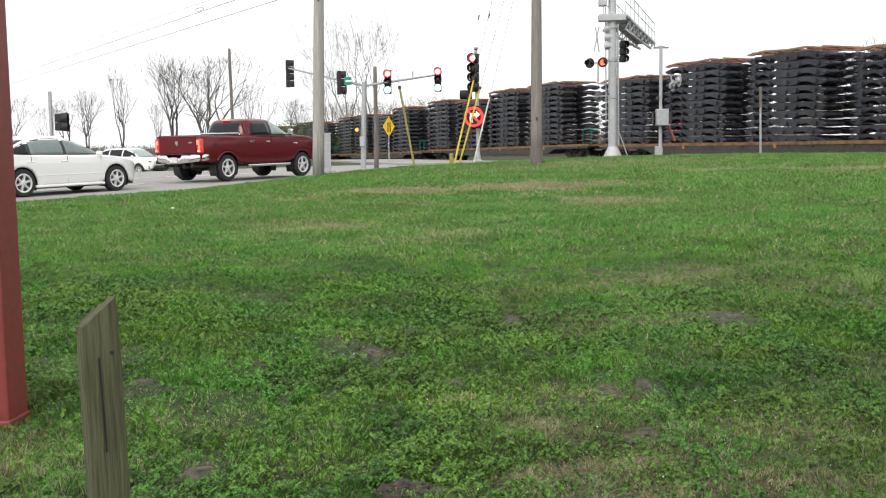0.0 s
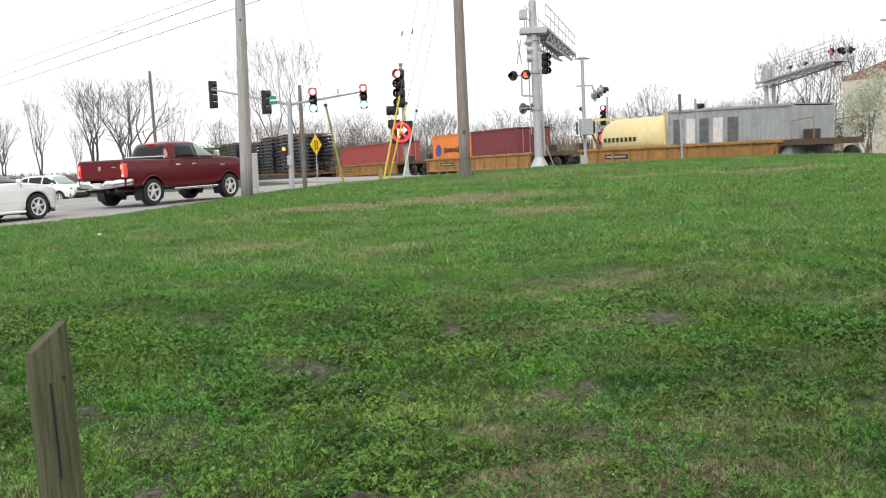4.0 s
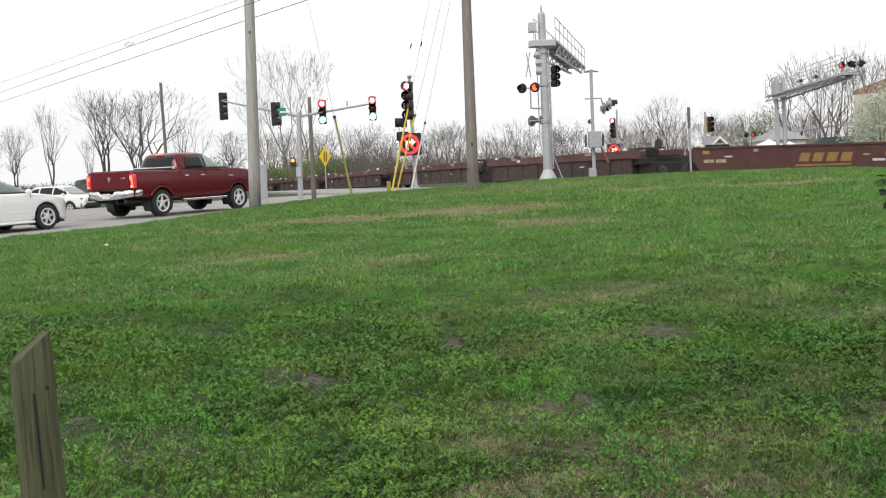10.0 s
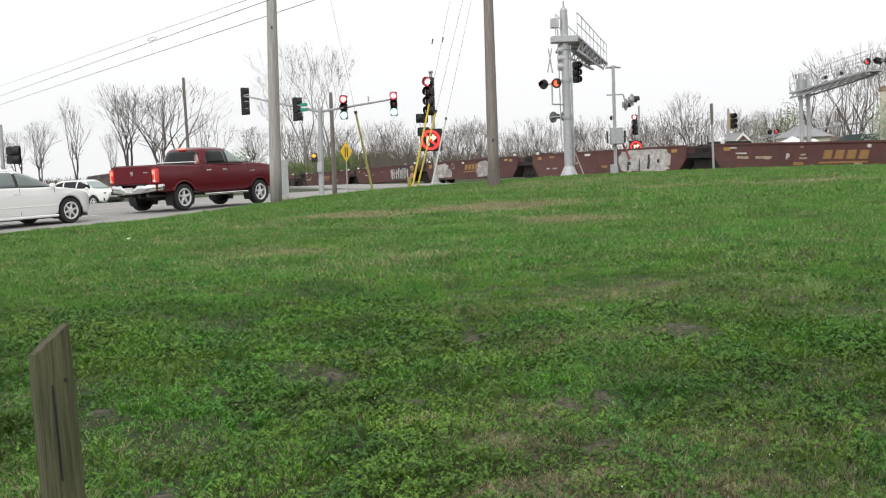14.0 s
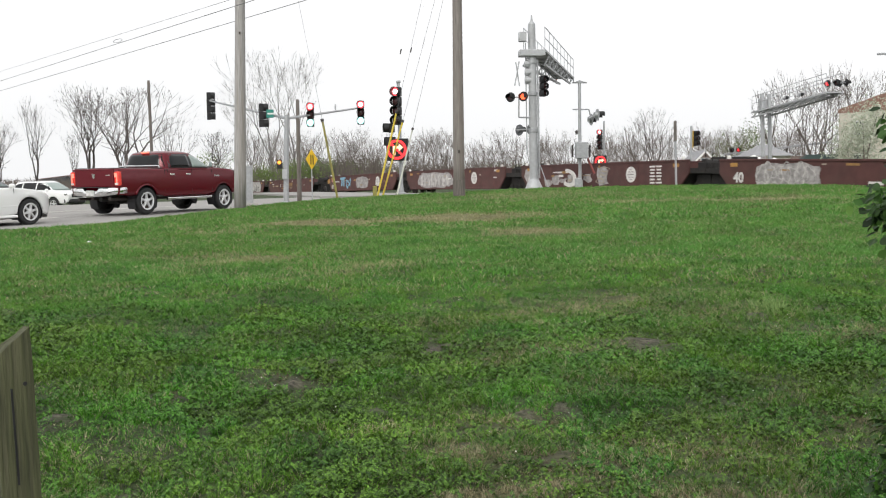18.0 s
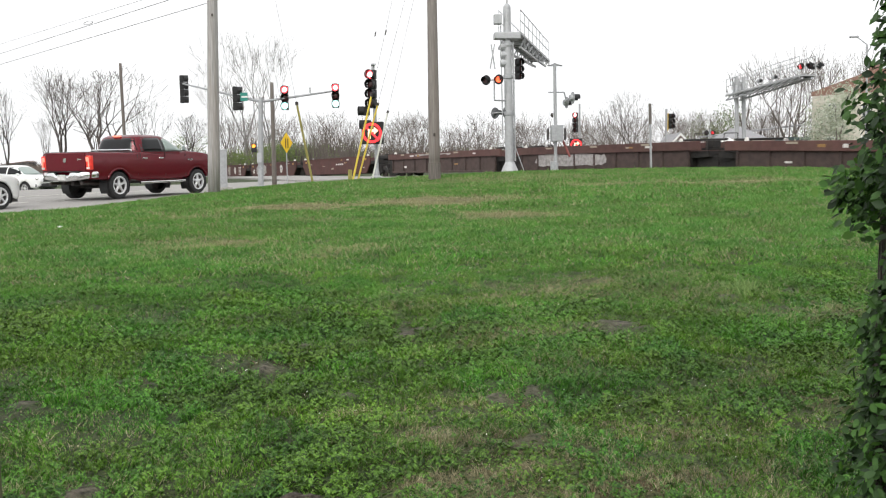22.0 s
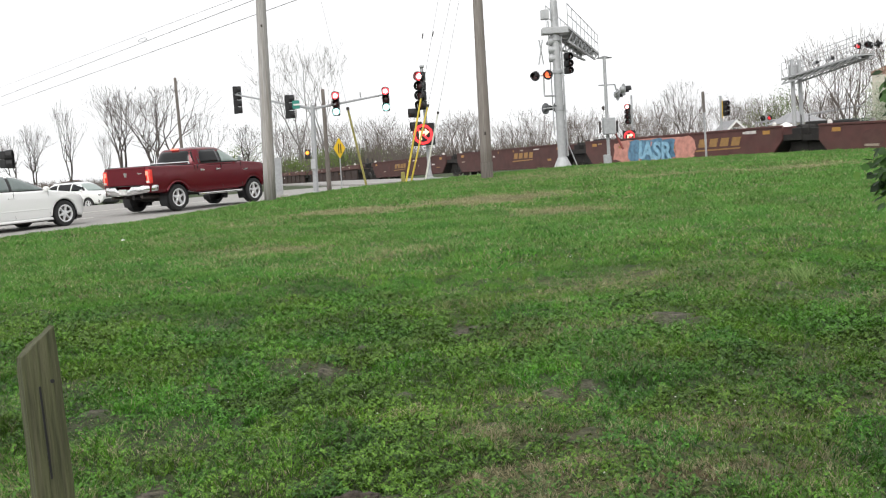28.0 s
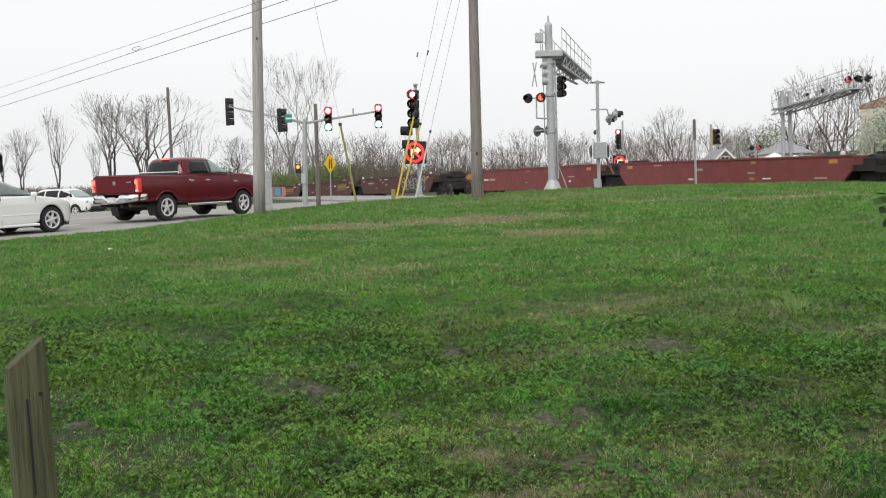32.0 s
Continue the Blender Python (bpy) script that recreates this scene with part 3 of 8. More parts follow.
# ---- turf: blades, clover and straw ----
def turf_material(name, dark, light, bright, rough=0.6, through_light=0.3, patchy=1.0):
    """Blades of mixed greens, lusher in some stretches of lawn than in others."""
    m = leafy(name, dark, light, True, through_light, rough)
    n, l = m.node_tree.nodes, m.node_tree.links
    b = n["Principled BSDF"]
    src = b.inputs["Base Color"].links[0].from_socket
    tc = n.new("ShaderNodeTexCoord")
    big = n.new("ShaderNodeTexNoise")
    big.inputs["Scale"].default_value, big.inputs["Detail"].default_value, big.inputs["Roughness"].default_value = 2.2, 7, 0.75
    l.new(tc.outputs["Object"], big.inputs["Vector"])
    cut = n.new("ShaderNodeMapRange")
    cut.inputs["From Min"].default_value, cut.inputs["From Max"].default_value = 0.38, 0.66
    cut.inputs["To Max"].default_value = 0.6
    l.new(big.outputs["Fac"], cut.inputs["Value"])
    mix = n.new("ShaderNodeMixRGB")
    mix.blend_type = "MIX"
    mul = n.new("ShaderNodeMixRGB")
    mul.blend_type, mul.inputs["Fac"].default_value, mul.inputs["Color2"].default_value = "MULTIPLY", 1.0, (*bright, 1)
    l.new(src, mul.inputs["Color1"])
    l.new(cut.outputs["Result"], mix.inputs["Fac"])
    l.new(src, mix.inputs["Color1"])
    l.new(mul.outputs["Color"], mix.inputs["Color2"])
    warp = n.new("ShaderNodeTexNoise")
    warp.inputs["Scale"].default_value, warp.inputs["Detail"].default_value = 5.0, 4
    l.new(tc.outputs["Object"], warp.inputs["Vector"])
    bent = n.new("ShaderNodeMixRGB")
    bent.blend_type, bent.inputs["Fac"].default_value = "ADD", 0.35
    l.new(tc.outputs["Object"], bent.inputs["Color1"])
    l.new(warp.outputs["Color"], bent.inputs["Color2"])
    cell = n.new("ShaderNodeTexVoronoi")
    cell.voronoi_dimensions, cell.inputs["Scale"].default_value = "2D", 2.0
    l.new(bent.outputs["Color"], cell.inputs["Vector"])
    part_of = n.new("ShaderNodeSeparateColor")
    l.new(cell.outputs["Color"], part_of.inputs["Color"])
    tone = n.new("ShaderNodeMapRange")
    tone.inputs["To Min"].default_value, tone.inputs["To Max"].default_value = 1 - 0.25 * patchy, 1 + 0.28 * patchy
    l.new(part_of.outputs["Red"], tone.inputs["Value"])
    hue = n.new("ShaderNodeMapRange")
    hue.inputs["To Min"].default_value, hue.inputs["To Max"].default_value = 0.5 - 0.022 * patchy, 0.5 + 0.014 * patchy
    l.new(part_of.outputs["Green"], hue.inputs["Value"])
    patch = n.new("ShaderNodeHueSaturation")
    l.new(hue.outputs["Result"], patch.inputs["Hue"])
    l.new(tone.outputs["Result"], patch.inputs["Value"])
    l.new(mix.outputs["Color"], patch.inputs["Color"])
    l.new(patch.outputs["Color"], b.inputs["Base Color"])
    for node in n:
        if node.type == "BSDF_TRANSLUCENT":
            l.new(patch.outputs["Color"], node.inputs["Color"])
    return m


turf_green = turf_material("turf_blades", (0.006, 0.032, 0.002), (0.106, 0.308, 0.018), (1.5, 1.42, 1.0), 0.8, 0.10)
# the same turf, brighter and evener: glancing far-lawn light put into the colour
turf_bright = turf_material("fine_turf_blades", (0.058, 0.170, 0.026), (0.122, 0.288, 0.050), (1.25, 1.22, 1.1), 0.85, 0.10, 0.5)
turf_straw = turf_material("dry_blades", (0.20, 0.18, 0.095), (0.50, 0.465, 0.29), (1.0, 1.0, 1.0), 0.85, 0.15)
# the same dry blades for y over 10, light-dark contrast evened in the colour
turf_straw_far = turf_material("faded_blades", (0.20, 0.20, 0.085), (0.42, 0.395, 0.23), (1.0, 1.0, 1.0), 0.85, 0.15, 0.5)
turf_thatch = turf_material("thatch_blades", (0.045, 0.026, 0.014), (0.17, 0.105, 0.06), (1.0, 1.0, 1.0), 0.9, 0.05, 0.5)
turf_pale = turf_material("pale_weed_blades", (0.14, 0.26, 0.07), (0.30, 0.42, 0.15), (1.0, 1.0, 1.0), 0.8, 0.2, 0.3)
turf_clover = turf_material("clover_leaves", (0.006, 0.030, 0.002), (0.106, 0.262, 0.028), (1.5, 1.4, 1.0), 0.65, 0.08)
petal = material("clover_petal", (0.75, 0.75, 0.70), 0.7, bump=0)
rng = np.random.default_rng(7)


def scatter(y0, y1, per_m2):
    """Random places over the stretch of lawn that lies before the camera."""
    area = (y1 - y0) * (1.3 * y1 + 3.0)
    k = int(area * per_m2)
    y = rng.uniform(y0, y1, k)
    x = rng.uniform(-0.65 * y1 - 1.5, 0.65 * y1 + 1.5, k)
    keep = (x > -0.58 * y - 1.0) & (x < 0.66 * y + 1.0)
    edge = (x + 9.3) * -0.88 + (y - 20.0) * 0.47
    keep &= edge < 0.6
    return x[keep], y[keep]


def cells(x, y, size, seed):
    """The nearest of a set of scattered centres: its distance, its own number from 0 to 1, and the way from it."""
    gx, gy = np.floor(x / size), np.floor(y / size)
    best = np.full(len(x), 9.0)
    own, ox, oy = np.zeros(len(x)), np.zeros(len(x)), np.zeros(len(x))
    for i in (-1, 0, 1):
        for j in (-1, 0, 1):
            cx, cy = gx + i, gy + j
            h = np.abs(np.sin(cx * 127.1 + cy * 311.7 + seed) * 43758.5453) % 1
            k = np.abs(np.sin(cx * 269.5 + cy * 183.3 + seed) * 24634.6345) % 1
            dx, dy = x / size - cx - 0.1 - 0.8 * h, y / size - cy - 0.1 - 0.8 * k
            d = np.hypot(dx, dy)
            near = d < best
            best = np.where(near, d, best)
            own = np.where(near, (h * 7.3 + k * 3.1) % 1, own)
            ox, oy = np.where(near, dx, ox), np.where(near, dy, oy)
    return best, own, ox, oy


def blades(name, x, y, tall, wide, lean, mat, label, bend=True, turn=None):
    k = len(x)
    z = height(x, y)
    h = tall * rng.lognormal(0, 0.22, k)
    w = wide * rng.uniform(0.6, 1.3, k)
    a = rng.uniform(0, 2 * np.pi, k)
    turn = rng.uniform(0, 2 * np.pi, k) if turn is None else turn + rng.normal(0, 0.9, k)
    tip = lean * rng.uniform(0.2, 1.0, k) * h
    base = np.stack([x, y, z - 0.005], -1)
    side = np.stack([np.cos(a), np.sin(a), 0 * a], -1) * w[:, None] / 2
    out = np.stack([np.cos(turn), np.sin(turn), 0 * a], -1) * tip[:, None]
    up = np.stack([0 * a, 0 * a, h], -1)
    if bend:
        mid = base + up * 0.6 + out * 0.35
        v = np.stack([base - side, base + side, mid - side * 0.8, mid + side * 0.8, base + up * 0.95 + out], 1).reshape(-1, 3)
        i = np.arange(k)[:, None] * 5
        f = np.concatenate([i + [[0, 1, 3]], i + [[0, 3, 2]], i + [[2, 3, 4]]])
    else:
        v = np.stack([base - side, base + side, base + up + out], 1).reshape(-1, 3)
        f = np.arange(k * 3).reshape(-1, 3)
    return sheet(name, v, f, mat, "stuff", label, "grass")


def leaflets(name, x, y, size, tall, mat, label, three=True, rise=1.0):
    """Small round leaves held flat over the turf."""
    k = len(x)
    z = height(x, y) + tall * rise * rng.uniform(0.25, 1.1, k)
    n = 3 if three else 1
    vs, fs = [], []
    a0 = rng.uniform(0, 2 * np.pi, k)
    tilt = rng.uniform(-0.9, 0.9, (k, 2))
    r = size * rng.uniform(0.6, 1.2, k)
    for j in range(n):
        a = a0 + j * 2 * np.pi / 3
        d = np.stack([np.cos(a), np.sin(a), tilt[:, 0] * np.cos(a) + tilt[:, 1] * np.sin(a)], -1) * r[:, None]
        s = np.stack([-np.sin(a), np.cos(a), -tilt[:, 0] * np.sin(a) + tilt[:, 1] * np.cos(a)], -1) * r[:, None] * 0.48
        c = np.stack([x, y, z], -1)
        droop = np.array([0, 0, -0.15]) * r[:, None]
        vs.append(np.stack([c, c + d * 0.6 + s, c + d + droop, c + d * 0.6 - s], 1))
    v = np.stack(vs, 1).reshape(-1, 3)
    f = np.arange(len(v)).reshape(-1, 4)
    return sheet(name, v, f, mat, "stuff", label, "clover")


def grow():
    for y0, y1, dens, tall, wide, bend in ((2.6, 6.0, 17000, 0.029, 0.0033, True), (6.0, 10.0, 12000, 0.032, 0.0050, False), (10.0, 18.0, 3300, 0.036, 0.014, False),
                                           (18.0, 31.5, 1300, 0.042, 0.025, False)):
        x, y = scatter(y0, y1, dens)
        bare, dry = bareness(x, y), dryness(x, y)
        wx, wy = x + 0.07 * np.sin(9 * y + 3 * np.sin(5 * x)) + 0.03 * np.sin(31 * y), y + 0.07 * np.sin(8 * x + 2 * np.sin(6 * y)) + 0.03 * np.sin(29 * x)
        far, kind, _, _ = cells(wx, wy, 0.52, 1.0)
        d, own, ox, oy = cells(x + 0.3 * (wx - x), y + 0.3 * (wy - y), 0.115, 5.0)
        dome = np.clip(1.15 - (d / 0.62) ** 2, 0, 1)
        thin = kind > 0.90
        lush = (kind < 0.32)
        tuft = (0.30 + dome * (0.45 + 1.1 * own)) * np.where(thin, 0.6, 1.0) * np.where(kind > 0.6, 1.35, 0.92) * (1 - 0.7 * np.clip(bare * 1.5, 0, 1))
        if y0 >= 10:
            wide_d, wide_own, _, _ = cells(wx, wy, 0.30, 9.0)
            tuft = 0.45 + 0.30 * tuft + 0.75 * np.clip(1.1 - (wide_d / 0.6) ** 2, 0, 1) * (0.35 + wide_own)
            tuft = tuft * (1 - 0.45 * dry)
        u = rng.uniform(0, 1, len(x))
        low = 0.26 + 0.44 * ease(6.0, 10.5, y)
        keep = (low + (1 - low) * np.clip(dome * 1.5, 0, 1)) * np.where(thin, 0.5, 1.0) if y1 < 11 else 1.0 + 0 * x
        live = (u > bare * 0.93) & (rng.uniform(0, 1, len(x)) < keep)
        straw = rng.uniform(0, 1, len(x)) < dry * (0.9 if y0 < 10 else 1.1) + (0.03 if y0 < 10 else 0.02) + (0.16 if y0 < 10 else 0.08) * thin
        clover = (rng.uniform(0, 1, len(x)) < np.where(lush, 0.64, 0.14) * ease(10, 6.0, y)) & (y < 10)
        g = live & ~straw & ~clover
        # blades farther off increasingly take the brightened copy of the green
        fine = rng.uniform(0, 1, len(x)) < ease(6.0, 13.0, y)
        for mat, which in ((turf_green, g & ~fine), (turf_bright, g & fine)):
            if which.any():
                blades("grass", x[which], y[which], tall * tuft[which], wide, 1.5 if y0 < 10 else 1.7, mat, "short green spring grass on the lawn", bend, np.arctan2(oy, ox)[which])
        s = live & straw
        blades("dry_grass", x[s], y[s], tall * (0.85 if y0 < 10 else 1.0) * tuft[s], wide * (0.8 if y0 < 10 else 1.0), 1.6, turf_straw if y0 < 10 else turf_straw_far, "dry straw-coloured grass among the green", bend)
        c = live & ~straw & clover
        if y0 < 10:
            leaflets("clover", x[c], y[c], (0.0118 if y0 < 6 else 0.0145), 0.047, turf_clover, "low clover and chickweed leaves in the lawn", True, tuft[c])
        elif c.any():
            leaflets("clover", x[c], y[c], 0.024, 0.045, turf_clover, "low clover and chickweed leaves in the lawn", False)
    # the lawn goes on round and behind the camera
    x, y = rng.uniform(-16, 20, 280000), rng.uniform(-9, 29, 280000)
    edge = (x + 9.3) * -0.88 + (y - 20.0) * 0.47
    outer = (edge < 0.4) & ((y < 2.6) | (x < -0.58 * y - 0.9) | (x > 0.66 * y + 0.9)) & (np.hypot(x, y) > 0.5)
    x, y = x[outer], y[outer]
    dry = rng.uniform(0, 1, len(x)) < dryness(x, y) * 0.5 + 0.08
    blades("grass", x[~dry], y[~dry], 0.045, 0.020, 1.6, turf_bright, "short green spring grass on the lawn", False)
    blades("dry_grass", x[dry], y[dry], 0.04, 0.014, 1.6, turf_straw, "dry straw-coloured grass among the green", False)
    x, y = scatter(3.4, 14.0, 40)
    far = blotch(x * 0.8, y * 0.8) > 0.42
    leaflets("clover_flowers", x[far], y[far], 0.0036, 0.05, petal, "tiny white flowers dotted over the lawn")
    cx, cy = [], []
    for bx, by, hw in ((-0.9, 7.2, 0.5), (3.1, 8.35, 0.18), (-0.15, 5.9, 0.35), (1.2, 3.75, 0.5), (-2.3, 4.6, 0.4), (0.1, 3.4, 0.6)):
        k = int(300 * hw)
        cx.append(bx + rng.normal(0, hw * 0.5, k))
        cy.append(by + rng.normal(0, hw * 0.35, k))
    # brown thatch round the worn spots, and a pale weedy tuft
    tx, ty = [], []
    for bx, by, hw, k in ((0.68, 4.42, 0.20, 900), (0.58, 5.15, 0.26, 900), (-0.80, 6.05, 0.20, 700), (-2.25, 4.40, 0.22, 700), (-1.35, 4.05, 0.18, 600), (0.25, 4.60, 0.16, 400), (0.98, 3.75, 0.2, 600), (-1.55, 5.75, 0.2, 400), (0.15, 7.2, 0.22, 500), (1.76, 7.2, 0.26, 500)):
        tx.append(bx + rng.normal(0, hw * 0.6, k))
        ty.append(by + rng.normal(0, hw * 0.55, k))
    blades("thatch", np.concatenate(tx), np.concatenate(ty), 0.016, 0.0045, 2.2, turf_thatch, "brown dead thatch on worn turf")
    blades("weed_tuft", 3.17 + rng.normal(0, 0.07, 260), 8.28 + rng.normal(0, 0.09, 260), 0.10, 0.008, 1.1, turf_pale, "pale green weedy tuft in the lawn")
    blades("straw_stalks", 2.95 + rng.normal(0, 0.04, 8), 8.15 + rng.normal(0, 0.05, 8), 0.05, 0.007, 1.5, turf_straw, "bleached stalks beside a weedy tuft")
    blades("grass_tufts", np.concatenate(cx), np.concatenate(cy), 0.055, 0.0036, 1.2, turf_green, "longer tufts of green grass")


grow()


# ---- near things on the lawn ----
def wooden_post():
    t = thing("wooden_post", pose(-1.163, 2.75, ground_at(-1.163, 2.75) - 0.05, 0, -1.2, 33), "weathered mossy square wooden post with a slanting cut top", "post")
    bm = B()
    w = 0.054
    n, m = 40, 8
    rings = []
    for k in range(n + 1):
        u = k / n
        ring = []
        for j in range(4 * m):
            side, v = divmod(j, m)
            f = -1 + 2 * v / m
            sx, sy = ((f, -1), (1, f), (-f, 1), (-1, -f))[side]
            soft = 1 - 0.05 * max(0.0, abs(f) - 0.7) / 0.3          # worn corners
            grain = 0.035 * noise.noise(Vector((sx * 11, sy * 11, u * 2.5))) + 0.02 * noise.noise(Vector((sx * 25, sy * 25, u * 9)))
            split = -0.10 * math.exp(-((f + 0.15 + 0.15 * u) / 0.05) ** 2) * max(0.0, u - 0.4) if side == 0 else 0.0
            wear = -0.10 * max(0.0, u - 0.93) / 0.07 * (0.5 + noise.noise(Vector((sx * 4, sy * 4, 7))))
            r = w * soft * (1 + grain + split + wear)
            top = 0.985 + 0.040 * sx - 0.006 * sy + 0.016 * noise.noise(Vector((sx * 5, sy * 5, 3))) + 0.008 * noise.noise(Vector((sx * 17, sy * 17, 5)))
            ring.append(Vector((sx * r, sy * r, top * u)))
        rings.append(ring)
    loft(bm, rings)
    part("post_shaft", bm, mossy_wood, t)
    bm = B()
    bar(bm, (-0.006, -w * 1.0, 0.58), (-0.010, -w * 1.0, 0.86), 0.0018, 0.006)
    part("drying_crack", bm, black_paint, t, "dark drying crack along the grain")
    part("knot", disc(B(), (0.026, -w * 1.0, 0.87), 0.006, 0.008, n=10), black_paint, t)


def red_post():
    x, y = -2.52, 4.66
    t = thing("red_post", pose(x, y, ground_at(x, y) - 0.1), "tall red-painted square steel post standing in grass", "post")
    part("post_shaft", box(B(), (0, 0, 1.9), (0.2, 0.2, 3.8), bevel=0.012), red_paint, t)
    part("base_collar", box(B(), (0, 0, 0.09), (0.215, 0.215, 0.1), bevel=0.01), red_paint, t, "scuffed foot of the post")


def ivy_tree():
    x0, y0 = 1.676, 2.65
    base = ground_at(x0, y0) - 0.08
    t = thing("ivy_covered_tree", pose(x0, y0, base), "thick tree trunk with furrowed bark, half covered in evergreen creeper", "tree")
    r0 = random.Random(3)

    def radius(a, z):
        r = 0.238 + 0.13 * math.exp(-z / 0.22) * (1 + 0.35 * math.sin(3 * a + 1)) - 0.004 * z
        return r * (1 + 0.035 * math.sin(5 * a + 1.3 * z) + 0.02 * math.sin(2 * a - 2 * z))

    bm = B()
    rings = []
    n = 160
    for k in range(150):
        z = k * 0.033
        ring = []
        for i in range(n):
            a = 2 * math.pi * i / n
            ridge = noise.noise(Vector((math.cos(a) * 9, math.sin(a) * 9, z * 2.1))) + 0.6 * noise.noise(Vector((math.cos(a) * 19, math.sin(a) * 19, z * 5)))
            r = radius(a, z) + 0.014 * abs(ridge) - 0.006
            ring.append(Vector((r * math.cos(a) + 0.015 * math.sin(z), r * math.sin(a), z)))
        rings.append(ring)
    loft(bm, rings)
    part("trunk", bm, bark_ivy, t, "grey-brown furrowed bark")
    for k in range(7):
        a = k * 0.9
        p = Vector((0.12 * math.cos(a), 0.12 * math.sin(a), 4.7))
        q = p + Vector((1.6 * math.cos(a), 1.6 * math.sin(a), r0.uniform(1.4, 2.6)))
        part("limb", rod(B(), p, q, 0.1, 0.04, 10), bark_ivy, t)
    bm = B()
    for k in range(7):
        a = r0.uniform(2.6, 5.6)
        last = None
        for i in range(40):
            z = i * 0.11
            a += r0.uniform(-0.09, 0.09)
            r = radius(a, z) + 0.02
            p = Vector((r * math.cos(a), r * math.sin(a), z))
            if last is not None:
                rod(bm, last, p, 0.004, n=5, caps=False)
            last = p
    tagged(part("creeper_stem", bm, bark_ivy, t, "thin creeper stems on the bark"), "thin creeper stems on the bark", "", "", "stuff")

    def leaves(name, count, mat, lab, size, reach, seed):
        rg = random.Random(seed)
        verts, faces = [], []
        made = 0
        while made < count:
            a = rg.uniform(0, 2 * math.pi)
            z = rg.uniform(0.0, 4.6)
            ang = (a - 4.16) if a > 1.0 else (a + 2 * math.pi - 4.16)     # from the way the creeper faces
            wob = 0.12 * math.sin(5.1 * z + 0.6) + 0.08 * math.sin(11 * z)
            if z > 1.72:
                lo, hi = -1.0, 1.62
            elif z > 1.42:
                lo, hi = -1.1, 1.62
            elif z > 1.25:
                lo, hi = -1.40, 0.85
            elif z > 1.0:
                lo, hi = -0.95, 0.85 - 2.5 * (1.25 - z)
            elif z > 0.72:
                lo, hi = -1.20, 0.20
            elif z > 0.45:
                lo, hi = -1.45, 0.72
            else:
                lo, hi = -1.45, 0.22
            if ang < lo + wob or ang > hi + wob:
                continue
            clump = noise.noise(Vector((math.cos(a) * 3.2, math.sin(a) * 3.2, z * 3.0 + seed)))
            if clump < -0.22 and rg.random() < 0.85:
                continue
            made += 1
            swell = 0.04 + 0.02 * math.sin(3.1 * z + 1.0) + (0.04 if 1.2 < z < 1.65 else 0)
            r = radius(a, z) + 0.012 + reach * rg.random() ** 0.9 * max(0.015, swell + 0.07 * clump)
            c = Vector((r * math.cos(a), r * math.sin(a), z))
            outw = Vector((math.cos(a), math.sin(a), rg.uniform(0.1, 1.3))) + Vector((rg.uniform(-0.9, 0.9), rg.uniform(-0.9, 0.9), rg.uniform(-0.5, 0.6)))
            outw.normalize()
            d = Vector((rg.uniform(-1, 1), rg.uniform(-1, 1), rg.uniform(-1.0, 0.6)))
            d = (d - outw * d.dot(outw)).normalized()
            s = outw.cross(d)
            L = size * rg.uniform(0.65, 1.25)
            W = L * rg.uniform(0.21, 0.29)
            i = len(verts)
            cup = outw * (L * 0.07)
            verts += [c, c + d * L * 0.28 + s * W * 0.85 + cup, c + d * L * 0.62 + s * W + cup, c + d * L, c + d * L * 0.62 - s * W + cup, c + d * L * 0.28 - s * W * 0.85 + cup, c + d * L * 0.5]
            faces += [(i, i + 1, i + 6), (i + 1, i + 2, i + 6), (i + 2, i + 3, i + 6), (i + 3, i + 4, i + 6), (i + 4, i + 5, i + 6), (i + 5, i, i + 6)]
        ob = sheet(name, [tuple(v) for v in verts], faces, mat, "stuff", lab)
        ob.parent = t

    def sprig(name, count, mat, lab, seed):
        """A bunch of creeper that stands off the trunk."""
        rg = random.Random(seed)
        verts, faces = [], []
        for k in range(count):
            u = rg.random()
            out = 0.235 + 0.135 * u ** 1.3
            c = Vector((-0.85 * out + 0.52 * rg.gauss(0, 0.05), 0.52 * out + 0.85 * rg.gauss(0, 0.05) - 0.06, 1.335 + 0.01 * u + rg.gauss(0, 0.085 * (1.15 - u))))
            d = Vector((rg.uniform(-1, 0.4), rg.uniform(-1, 1), rg.uniform(-0.8, 0.7))).normalized()
            n = Vector((rg.uniform(-1, 0.3), rg.uniform(-1, 0.2), rg.uniform(0, 1))).normalized()
            d = (d - n * d.dot(n)).normalized()
            sd = n.cross(d)
            L = 0.033 * rg.uniform(0.6, 1.2)
            W = L * 0.3
            i = len(verts)
            verts += [c, c + d * L * 0.3 + sd * W, c + d * L * 0.65 + sd * W, c + d * L, c + d * L * 0.65 - sd * W, c + d * L * 0.3 - sd * W, c + d * L * 0.5 - n * L * 0.06]
            faces += [(i, i + 1, i + 6), (i + 1, i + 2, i + 6), (i + 2, i + 3, i + 6), (i + 3, i + 4, i + 6), (i + 4, i + 5, i + 6), (i + 5, i, i + 6)]
        ob = sheet(name, [tuple(v) for v in verts], faces, mat, "stuff", lab)
        ob.parent = t

    sprig("creeper_sprig_leaves", 230, ivy_leaf, "creeper leaves standing off the trunk", 15)
    sprig("young_sprig_leaves", 150, ivy_pale, "paler leaves at the tip of a sprig", 16)
    leaves("creeper_leaves", 15500, ivy_leaf, "dark green oval creeper leaves", 0.038, 1.5, 5)
    leaves("young_creeper_leaves", 900, ivy_pale, "paler young creeper leaves", 0.036, 1.25, 8)


